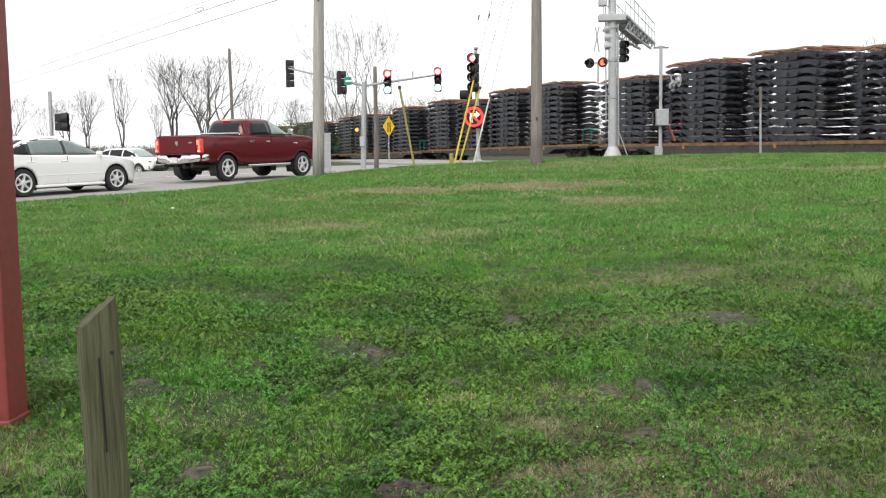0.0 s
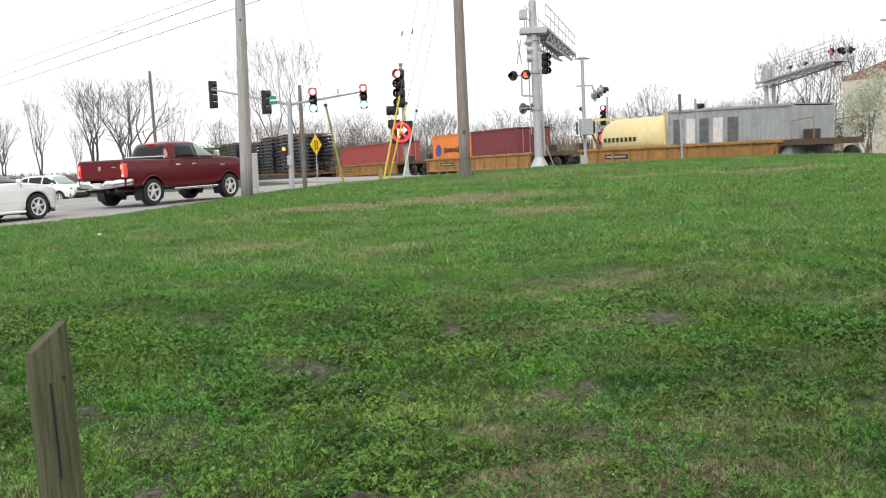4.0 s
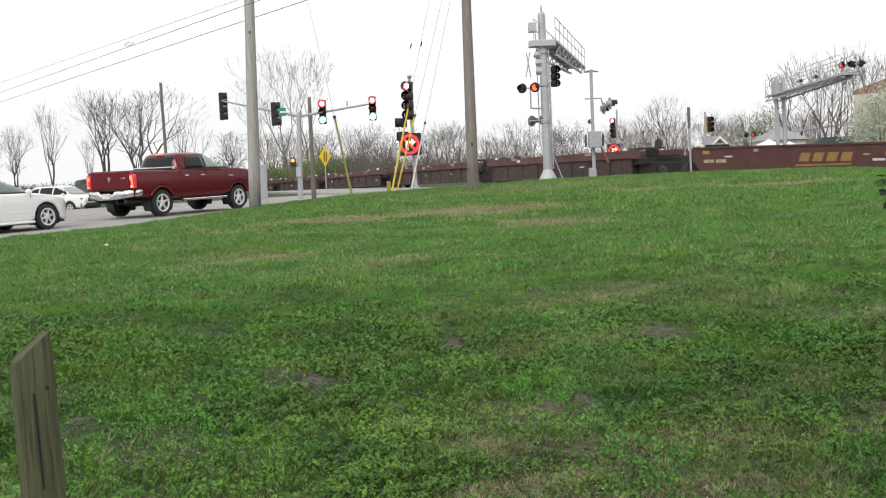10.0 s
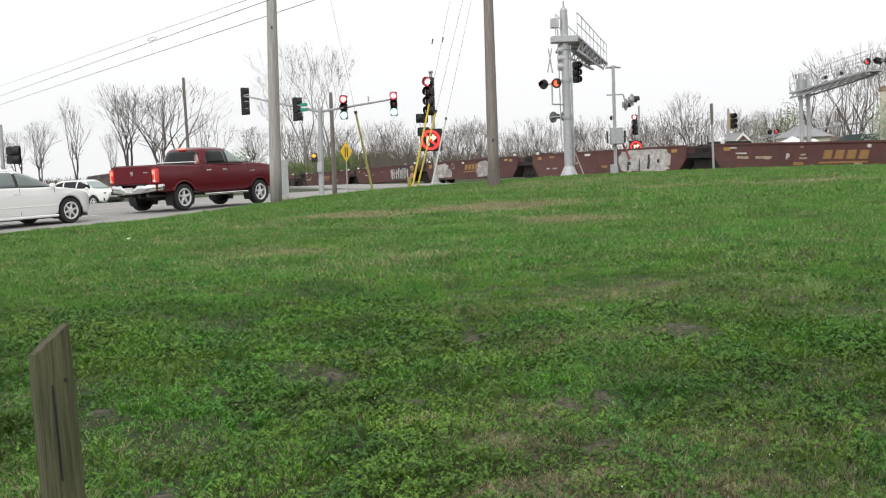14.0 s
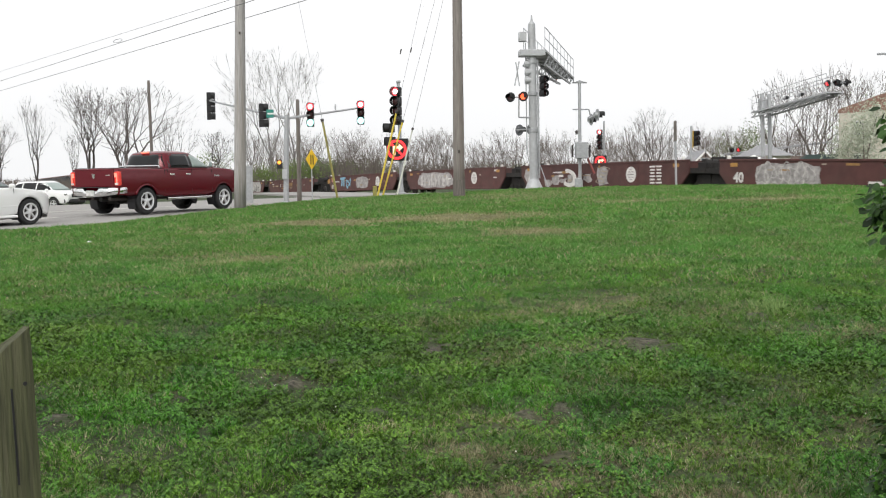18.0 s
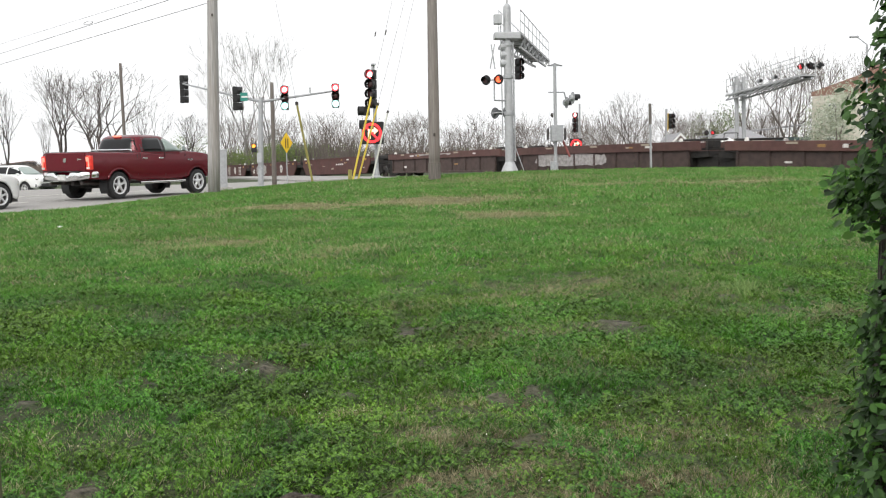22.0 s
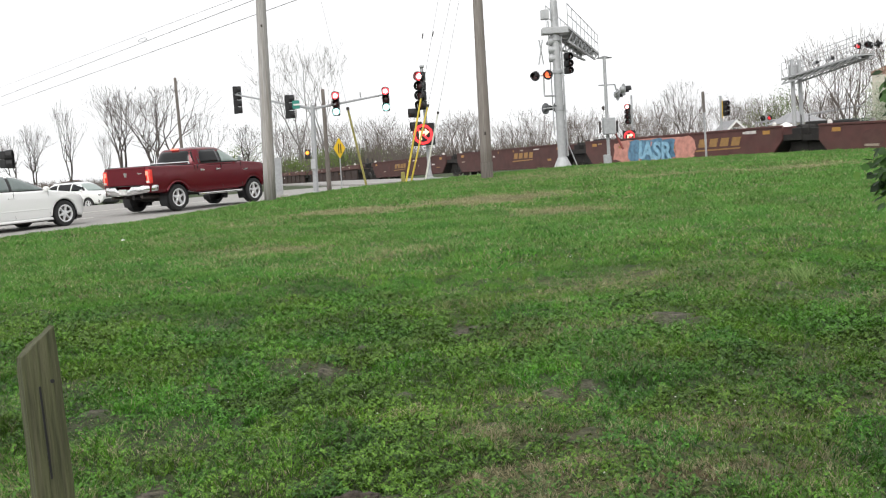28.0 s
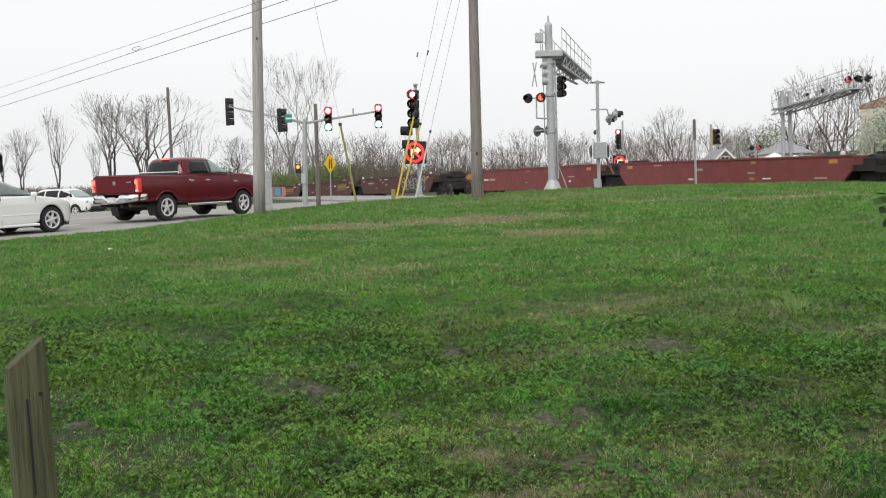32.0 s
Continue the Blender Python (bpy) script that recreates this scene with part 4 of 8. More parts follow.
def earth_clod():
    x, y = -0.37, 3.75
    t = thing("earth_clod", pose(x, y, ground_at(x, y)), "dark lump of crumbled earth lying in the grass", "earth clod")
    bm = B()
    bmesh.ops.create_icosphere(bm, subdivisions=4, radius=1.0)
    for v in bm.verts:
        k = 1 + 0.28 * noise.noise(v.co * 2.3) + 0.14 * noise.noise(v.co * 7.0) + 0.07 * noise.noise(v.co * 17.0)
        v.co = Vector((v.co.x * 0.125 * k, v.co.y * 0.085 * k, v.co.z * 0.065 * k))
    part("clod_body", bm, earth_dark, t)


def paper_scrap():
    x, y = -5.78, 17.1
    t = thing("paper_scrap", pose(x, y, ground_at(x, y) + 0.035), "small crumpled white paper scrap lying on the grass", "litter")
    bm = B()
    bmesh.ops.create_icosphere(bm, subdivisions=3, radius=1.0)
    for v in bm.verts:
        k = 1 + 0.45 * noise.noise(v.co * 2.1) + 0.25 * noise.noise(v.co * 5.3)
        v.co = Vector((v.co.x * 0.036 * k, v.co.y * 0.026 * k, v.co.z * 0.018 * k))
    part("crumpled_sheet", bm, sign_white, t)


paper_scrap()
wooden_post()
earth_clod()
red_post()
ivy_tree()


# ---- poles, guys and wires ----
def utility_pole(x, y, top, r, lean, mat, label, z=None):
    z = ground_at(x, y) - 0.1 if z is None else z
    t = thing("utility_pole", pose(x, y, z), label, "utility pole", "utility poles")
    bm = B()
    loft(bm, [[Vector((lean * k + r * (1 - 0.28 * k) * math.cos(a * math.pi / 8) * (1 + 0.03 * math.sin(9 * k)), r * (1 - 0.28 * k) * math.sin(a * math.pi / 8), top * k)) for a in range(16)] for k in [i / 10 for i in range(11)]])
    part("shaft", bm, mat, t, smooth=True)
    return t


big = utility_pole(-5.05, 28.0, 11.5, 0.175, 0.27, pole_wood, "tall weathered grey wooden utility pole at the roadside")
part("pole_tag", box(B(), (0.14, -0.165, 5.15), (0.05, 0.012, 0.07)), dark_steel, big, "small dark metal tag")
second = utility_pole(1.42, 29.0, 11.5, 0.172, -0.02, pole_brown, "tall brownish wooden utility pole on the lawn's crest")
part("pole_tag", box(B(), (0.0, -0.19, 1.45), (0.06, 0.012, 0.1)), dark_steel, second, "small dark metal tag")
part("mud_stain_band", spun(B(), [(0.187, 0.1), (0.188, 0.12), (0.187, 0.55), (0.186, 0.6)], 16), pole_dark, second, "darker foot of the pole")
utility_pole(-5.2, 44.0, 4.75, 0.11, 0.0, pole_dark, "slim dark wooden pole beside the crossing", 0.65)
utility_pole(-13.45, 50.0, 6.35, 0.095, -0.1, pole_dark, "slim leaning dark wooden pole beyond the road", 0.6)


def guy(name, foot, tip, r, mat, label):
    x, y, z = foot
    t = thing(name, pose(x, y, z), label, "guy wire guard", "guy wire guards")
    d = Vector(tip) - Vector(foot)
    part("guard_tube", rod(B(), -d * 0.06, d, r, r * 0.9, 10), mat, t)
    part("anchor_rod", rod(B(), -d * 0.1, d * 0.03, 0.012, n=6), dark_steel, t)
    part("guy_wire", rod(B(), d, d * 1.02 + d.normalized() * 6.0 + Vector((0.0, -0.4, 0.0)), 0.0055, n=5), wire_dark, t)
    part("clamp", rod(B(), d * 0.985, d * 1.02, r * 1.4, n=8), dark_steel, t)


guy("guy_wire_guard", (-1.16, 32.0, 1.16), (-0.50, 32.0, 3.90), 0.034, guard_yellow, "bright yellow plastic guard on a slanting guy wire")
guy("guy_wire_guard", (-1.00, 32.3, 1.14), (-0.30, 32.3, 3.62), 0.031, guard_yellow, "yellow plastic guard on a slanting guy wire")
guy("guy_wire_guard", (-0.52, 32.1, 1.16), (0.03, 32.1, 3.35), 0.028, guard_white, "thin pale plastic guard on a slanting guy wire")
guy("guy_wire_guard", (-2.66, 34.0, 0.95), (-3.16, 34.0, 3.78), 0.042, guard_old, "faded dull-yellow guard on a slanting guy wire")
stub = thing("marker_stub", pose(-1.27, 32.1, ground_at(-1.27, 32.1) - 0.05), "short weathered yellowish wooden stub post", "post")
part("stub_shaft", box(B(), (0, 0, 0.2), (0.13, 0.13, 0.46), bevel=0.015), guard_old, stub)


def wire(p, q, sag, r=0.011, name="overhead_wire", label="thin dark overhead wire"):
    p, q = Vector(p), Vector(q)
    bm = B()
    pts = [p.lerp(q, k / 12) - Vector((0, 0, 4 * sag * (k / 12) * (1 - k / 12))) for k in range(13)]
    loft(bm, [[p + Vector((0, r * math.cos(a * 1.2566), r * math.sin(a * 1.2566))) for a in range(5)] for p in pts])
    return tagged(part(name, bm, wire_dark), label, "wire", "overhead wires")


wire((-42.6, 81.0, 7.11), (1.18, 21.0, 6.51), 0.0)
wire((-41.7, 81.0, 8.0), (-0.4, 21.0, 6.45), 0.0)
wire((-41.3, 81.0, 8.95), (-1.2, 21.0, 6.35), 0.0, 0.007)
loop = thing("cable_splice_loop", pose(-10.9, 36.2, 6.93, 0, -8, -20), "small grey cable loop hanging on the wire", "cable loop")
bm = B()
for k in range(12):
    a, b = 2 * math.pi * k / 12, 2 * math.pi * (k + 1) / 12
    rod(bm, (0.2 * math.cos(a), 0, 0.06 * math.sin(a)), (0.2 * math.cos(b), 0, 0.06 * math.sin(b)), 0.012, n=5)
part("loop_ring", bm, galvanised, loop)
wire((0.15, 32.0, 6.0), (1.30, 29.0, 11.2), 0.0, 0.0045)
wire((0.42, 32.1, 6.0), (1.40, 29.0, 11.4), 0.0, 0.0045)
for x, z in ((-0.33, 5.85), (0.01, 5.9)):
    ins = thing("strain_insulator", pose(x, 31.6, z, 0, 14, 0), "small dark strain insulator on a guy wire", "insulator", "strain insulators")
    part("insulator_body", spun(B(), [(0.008, -0.09), (0.02, -0.065), (0.022, 0), (0.02, 0.065), (0.008, 0.09)], 10), dark_steel, ins)


# ---- traffic signals, signs and the level crossing ----
def head(parent, m, n, lit, body=None, sec=0.325, label="black traffic signal head"):
    """A signal head of n round lamps; its front looks along -y. lit: {index from the top: material}."""
    body = body or black_paint
    bm = B()
    for i in range(n):
        box(bm, (0, 0.10, -i * sec), (sec * 0.86, 0.2, sec * 0.97), bevel=0.03)
    h = part("signal_head", bm, body, parent, label, m)
    visor = lamp = None
    for i in range(n):
        p = pose(0, 0, -i * sec)
        if visor is None:
            bm = B()
            k = 14
            a0, a1 = -0.35 * math.pi, 1.35 * math.pi
            for r in (0.15, 0.162):
                rows = [[bm.verts.new((r * math.cos(a0 + (a1 - a0) * j / k), y, r * math.sin(a0 + (a1 - a0) * j / k))) for j in range(k + 1)] for y in (0, -0.19)]
                for j in range(k):
                    bm.faces.new((rows[0][j], rows[0][j + 1], rows[1][j + 1], rows[1][j]))
            visor = part("visor", bm, black_paint, h, "", p)
        else:
            again(visor, h, p)
        mat = lit.get(i, lens_dark)
        part("lamp", spun(B(), [(0.14, 0), (0.12, 0.02), (0.06, 0.035), (0.01, 0.04)], 16, pose(0, -0.005, 0, 90)), mat, h, "lit lamp" if i in lit else "unlit dark lens", p)
        if i in lit and mat is lamp_red:
            part("lamp_core", disc(B(), (0, -0.05, 0), 0.085, 0.01, n=16), lamp_core, h, "bright lamp centre", p)
    return h


def led_sign(parent, m, s=0.76):
    """A lit no-right-turn sign: red ring and bar over a pale arrow."""
    b = part("sign_box", box(B(), (0, 0.09, 0), (s, 0.18, s), bevel=0.02), black_paint, parent, "black sign box", m)
    bm = B()
    k = 28
    for j in range(k):
        a, c = 2 * math.pi * j / k, 2 * math.pi * (j + 1) / k
        r = s * 0.40
        bar(bm, (r * math.cos(a), -0.02, r * math.sin(a)), (r * math.cos(c), -0.02, r * math.sin(c)), 0.012, s * 0.11)
    bar(bm, (-s * 0.27, -0.02, s * 0.27), (s * 0.27, -0.02, -s * 0.27), 0.012, s * 0.09)
    part("prohibition_ring", bm, led_red, b, "glowing red ring with a slash")
    bm = B()
    box(bm, (-s * 0.12, -0.028, -s * 0.10), (s * 0.12, 0.012, s * 0.3))
    box(bm, (-s * 0.01, -0.028, s * 0.10), (s * 0.32, 0.012, s * 0.12))
    slab(bm, [(s * 0.10, s * 0.27), (s * 0.30, s * 0.10), (s * 0.10, -s * 0.07)], -0.034, -0.022)
    part("arrow", bm, led_pale, b, "glowing pale arrow")
    return b


def near_signal():
    x, y = -0.40, 33.0
    z = ground_at(x, y)
    t = thing("traffic_signal", pose(x, y, z), "roadside traffic signal showing red above a lit turn sign", "traffic light", "traffic signals")
    part("pole", rod(B(), (0.03, 0.1, 0), (-0.05, 0.1, 5.0 - z), 0.065, 0.055, 12), galvanised, t)
    part("footing", spun(B(), [(0.22, -0.15), (0.2, 0.12), (0.12, 0.16), (0.1, 0.3), (0.07, 0.4)], 14), galvanised, t, "bell-shaped pole base")
    head(t, pose(-0.13, 0.0, 4.68 - z, 0, 0, -24), 4, {0: lamp_red})
    head(t, pose(-0.40, 0.15, 3.45 - z, 0, 0, -80), 1, {}, label="small side signal head")
    head(t, pose(-0.36, 0.15, 2.98 - z, 0, 0, -80), 1, {}, label="small side signal head")
    led_sign(t, pose(-0.12, -0.12, 2.69 - z, 0, 0, -14))
    part("finial", box(B(), (-0.04, 0.05, 5.02 - z), (0.16, 0.1, 0.08), bevel=0.02), galvanised, t)


def mast_arm_signal():
    x, y = -5.16, 39.0
    z = ROAD
    t = thing("mast_arm_signal", pose(x, y, z), "grey steel traffic signal mast with two long arms and hanging heads", "traffic light", "traffic signals")
    part("pole", rod(B(), (0, 0, 0), (0.1, 0, 4.35 - z), 0.115, 0.09, 14), galvanised, t)
    part("base_plate", box(B(), (0, 0, 0.02), (0.34, 0.34, 0.24), bevel=0.03), galvanised, t, "steel base plate")
    e = Vector((-2.0 - x, 0.5, 4.66 - z))
    part("arm", rod(B(), (0.1, 0, 4.2 - z), e, 0.055, 0.035, 10), galvanised, t)
    w = Vector((-9.75 - x, 46.0 - y, 5.58 - z))
    part("arm", rod(B(), (0.1, 0, 4.2 - z), w, 0.06, 0.035, 10), galvanised, t)
    head(t, pose(-4.12 - x, 0.15, 4.68 - z), 3, {0: lamp_red, 2: lamp_green})
    head(t, pose(-2.08 - x, 0.3, 4.76 - z), 3, {0: lamp_red, 2: lamp_green})
    head(t, pose(-9.5 - x, 6.8, 5.76 - z, 0, 0, 104), 4, {})
    head(t, pose(-6.12 - x, 0.9, 4.72 - z, 0, 0, 100), 3, {})
    part("street_name_sign", box(B(), (-5.83 - x, 0.7, 4.45 - z), (0.30, 0.04, 0.34), bevel=0.01), sign_green, t, "green street name sign, unreadable")
    part("sign_bar", box(B(), (-5.80 - x, 0.675, 4.45 - z), (0.26, 0.01, 0.07)), sign_white, t, "pale unreadable lettering bar")
    p = part("pedestrian_signal", box(B(), (-0.22, -0.05, 2.35 - z), (0.2, 0.2, 0.36), bevel=0.02), black_paint, t, "small pedestrian signal glowing amber")
    part("lit_hand_panel", spun(B(), [(0.075, 0), (0.06, 0.015)], 12, pose(-0.22, -0.155, 2.42 - z, 90)), lamp_amber, p, "amber lit panel")
    part("control_box", box(B(), (0.0, -0.16, 1.95 - z), (0.2, 0.12, 0.4), bevel=0.02), aluminium, t)
    part("detector", box(B(), (-3.1 - x, 0.2, 4.66 - z), (0.06, 0.06, 0.22)), galvanised, t)


def far_signals():
    x, y = 12.35, 62.0
    t = thing("traffic_signal", pose(x, y, ROAD), "far traffic signal showing red above a lit turn sign", "traffic light", "traffic signals")
    part("pole", rod(B(), (0.22, 0.1, 0), (0.22, 0.1, 4.75), 0.06, n=10), galvanised, t)
    head(t, pose(-0.08, 0, 4.02, 0, 0, -30), 4, {0: lamp_red})
    led_sign(t, pose(-0.05, -0.1, 2.1), 0.8)
    x, y = 18.2, 60.5
    t = thing("traffic_signal", pose(x, y, ROAD), "far unlit traffic signal with a yellow-backed head on a post", "traffic light", "traffic signals")
    part("pole", rod(B(), (-0.3, 0.12, 0), (-0.3, 0.12, 4.3), 0.07, n=10), galvanised, t)
    head(t, pose(0, 0, 3.82, 0, 0, 28), 3, {})
    part("backplate", box(B(), (-0.20, 0.10, 3.45), (0.04, 0.12, 1.10), bevel=0.015), signal_yellow, t, "yellow side of the head")
    x, y = -13.6, 30.0
    t = thing("traffic_signal", pose(x, y, ROAD - 0.06), "dark traffic signal seen from behind across the road", "traffic light", "traffic signals")
    part("pole", rod(B(), (-0.45, 0.2, 0), (-0.45, 0.2, 2.9), 0.06, n=10), galvanised, t)
    head(t, pose(0, 0, 2.05, 0, 0, 100), 2, {}, sec=0.27)


def flashers(parent, m, lit, back=None, glow=None):
    """Two crossing lamps on a crossbar, with round black backings."""
    f = part("crossbar", rod(B(), (-0.42, 0, 0), (0.42, 0, 0), 0.03, n=8), galvanised, parent, "crossing lamp bar", m)
    for s in (-1, 1):
        p = pose(s * 0.36, -0.12, 0)
        part("backing_disc", spun(B(), [(0.25, 0), (0.25, 0.015), (0.14, 0.02), (0.12, 0.14)], 22, pose(0, 0, 0, -90)), back or black_paint, f, "round backing disc", p)
        part("lens", disc(B(), (0, -0.02, 0), 0.15, 0.03, n=18), (glow or lamp_flash) if s in lit else lens_dark, f, "glowing red crossing lamp" if s in lit else "unlit red lens", p)
        bm = B()
        rows = [[bm.verts.new((0.155 * math.cos(a * math.pi / 12), yy, 0.155 * math.sin(a * math.pi / 12))) for a in range(-2, 15)] for yy in (-0.02, -0.28)]
        for j in range(16):
            bm.faces.new((rows[0][j], rows[0][j + 1], rows[1][j + 1], rows[1][j]))
        part("hood", bm, black_paint, f, "", p)
    return f


def lattice(parent, p, q, w, hgt, rail, steps):
    """A walkway truss from p to q with handrails."""
    p, q = Vector(p), Vector(q)
    d = (q - p)
    side = Vector((d.y, -d.x, 0)).normalized() * w / 2
    up = Vector((0, 0, 1))
    bm = B()
    for s in (-1, 1):
        bar(bm, p + side * s, q + side * s, 0.10, 0.10)
        bar(bm, p + side * s - up * hgt, q + side * s * 0.6 - up * hgt * 0.45, 0.09, 0.09)
        for k in range(steps):
            a, b = p + d * k / steps + side * s, p + d * (k + 1) / steps + side * s
            ha, hb = hgt * (1 - 0.55 * k / steps), hgt * (1 - 0.55 * (k + 1) / steps)
            bar(bm, a - up * ha, b, 0.05, 0.05)
            bar(bm, b - up * hb, b, 0.05, 0.05)
    for k in range(steps + 1):
        c = p + d * k / steps
        bar(bm, c - side, c + side, 0.05, 0.05)
        if k < steps:
            bar(bm, c - side, p + d * (k + 1) / steps + side, 0.04, 0.04)
    t = part("truss", bm, aluminium, parent, "aluminium truss arm")
    part("walkway_grating", slab(B(), [(0, 0.03), (d.length, 0.03), (d.length, 0.06), (0, 0.06)], -w / 2, w / 2, Matrix.Translation(p) @ pose(0, 0, 0, 0, -math.degrees(math.asin(d.z / d.length)), math.degrees(math.atan2(d.y, d.x)))), galvanised, t)
    for s in (-1, 1):
        bm = B()
        for hh in (rail, rail * 0.55):
            rod(bm, p + side * s + up * hh, q + side * s + up * hh, 0.02, n=6)
        for k in range(steps + 1):
            c = p + d * k / steps + side * s
            rod(bm, c, c + up * rail, 0.016, n=6)
        part("handrail", bm, aluminium, t, "tubular aluminium handrail")
    return t


def cantilever():
    x, y = 5.30, 42.0
    z = ROAD
    t = thing("crossing_cantilever", pose(x, y, z), "tall aluminium crossing signal mast with a railed cantilever arm", "crossing signal")
    part("mast", rod(B(), (0.10, 0, 0), (0, 0, 8.4 - z), 0.20, 0.165, 18), aluminium, t, smooth=False)
    bm = B()
    box(bm, (0.08, 0, 0.16), (1.15, 1.0, 0.5), bevel=0.08)
    spun(bm, [(0.46, 0.4), (0.42, 0.5), (0.3, 0.75), (0.21, 0.95)], 18, pose(0.09, 0, 0))
    part("foundation", bm, aluminium, t, "flared mast base")
    for k in (3.0, 4.6, 6.0):
        part("mast_band", spun(B(), [(0.20, k), (0.22, k + 0.02), (0.22, k + 0.16), (0.20, k + 0.18)], 18, pose(0.1 - 0.013 * k, 0, 0)), galvanised, t)
    part("cap", spun(B(), [(0.17, 8.38 - z), (0.13, 8.48 - z), (0.05, 8.55 - z), (0.03, 8.8 - z)], 14), aluminium, t)
    lattice(t, (0.15, 0.3, 7.30 - z), (3.30, 11.4, 7.27 - z), 0.95, 0.62, 1.02, 8)
    part("arm_bracket", box(B(), (0.0, 0, 7.15 - z), (1.15, 0.6, 0.28), bevel=0.03), aluminium, t)
    part("junction_box", box(B(), (-0.42, -0.1, 7.85 - z), (0.34, 0.3, 0.42), bevel=0.03), aluminium, t)
    for k in range(3):
        part("side_lamp_hood", spun(B(), [(0.16, 0), (0.17, 0.05), (0.17, 0.3), (0.05, 0.34)], 14, pose(-0.30, 0.0, 6.70 - z - 0.36 * k, 0, 90, 0)), aluminium, t, "hooded crossing lamp seen edge-on")
    ladder = B()
    for s in (-0.16, 0.16):
        rod(ladder, (0.33, s, 1.0), (0.25, s, 6.9 - z), 0.02, n=6)
    for k in range(16):
        rod(ladder, (0.325, -0.16, 1.2 + 0.3 * k), (0.325, 0.16, 1.2 + 0.3 * k), 0.014, n=5)
    part("ladder", ladder, aluminium, t)
    part("conduit", rod(B(), (-0.22, -0.05, 2.0), (-0.28, -0.05, 7.6 - z), 0.025, n=6), galvanised, t)
    head(t, pose(0.95, 3.0, 6.35 - z, 0, 0, 30), 3, {})
    bm = B()
    rod(bm, (-0.12, -0.1, 4.35 - z), (-0.62, -0.4, 4.35 - z), 0.035, n=8)
    rod(bm, (-0.62, -0.4, 4.35 - z), (-0.62, -0.4, 5.25 - z), 0.035, n=8)
    part("flasher_bracket", bm, aluminium, t)
    flashers(t, pose(-0.66, -0.45, 5.22 - z, 0, 0, -32) @ Matrix.Scale(0.86, 4), (1,))
    flashers(t, pose(-0.35, 0.25, 3.85 - z, 0, 0, 128), (), disc_and_opening_grey)
    bm = B()
    bar(bm, (-0.80, -0.45, 5.70 - z), (-0.60, -0.45, 6.75 - z), 0.035, 0.05)
    bar(bm, (-0.58, -0.35, 5.70 - z), (-0.74, -0.35, 6.75 - z), 0.035, 0.05)
    part("crossbuck", bm, galvanised, t, "crossed white boards seen edge-on")
    bm = B()
    rod(bm, (0.25, 0.1, 1.9), (0.85, -0.3, 0.1), 0.022, n=6)
    part("brace", bm, galvanised, t)


def gate_mast():
    x, y = 7.05, 40.0
    z = ROAD
    t = thing("crossing_gate_mast", pose(x, y, z), "slim steel crossing mast with a grey equipment box and lamps", "crossing signal")
    part("mast", rod(B(), (0.04, 0, 0), (0, 0, 5.68 - z), 0.075, 0.065, 12), galvanised, t)
    part("base", spun(B(), [(0.26, 0), (0.24, 0.3), (0.15, 0.55), (0.14, 0.9)], 14), aluminium, t)
    bm = B()
    box(bm, (0, 0, 5.66 - z), (0.62, 0.12, 0.05))
    slab(bm, [(-0.32, -0.06), (0, 0.06), (0.32, -0.06), (0, -0.02)], -0.06, 0.06, pose(0, 0, 5.7 - z))
    part("cap_bar", bm, galvanised, t)
    part("equipment_box", box(B(), (0.05, -0.2, 2.83 - z), (0.50, 0.36, 0.68), bevel=0.03), galvanised, t, "grey gate motor box")
    for s in (-1, 1):
        part("counter_arm", box(B(), (0.05 + s * 0.36, -0.1, 2.8 - z), (0.06, 0.2, 0.5), bevel=0.01), dark_steel, t)
    bm = B()
    rod(bm, (-0.28, 0, 4.55 - z), (0.4, 0, 4.55 - z), 0.03, n=8)
    rod(bm, (0.4, 0, 4.55 - z), (0.46, 0, 4.3 - z), 0.03, n=8)
    part("lamp_bracket", bm, galvanised, t)
    flashers(t, pose(0.52, 0.0, 4.22 - z, 0, 12, 100), (), galvanised)
    part("bell", spun(B(), [(0.1, 0), (0.09, 0.06), (0.03, 0.1)], 12, pose(-0.08, 0, 3.6 - z, 0, -90)), dark_steel, t)
    part("lower_case", box(B(), (-0.08, -0.15, 1.45 - z), (0.26, 0.24, 0.42), bevel=0.02), galvanised, t)
    cone = rod(B(), (0.35, 0.1, 1.85), (0.62, -0.1, 1.15), 0.05, n=8)
    part("gate_pivot", cone, red_paint, t, "short red-marked gate arm stub")


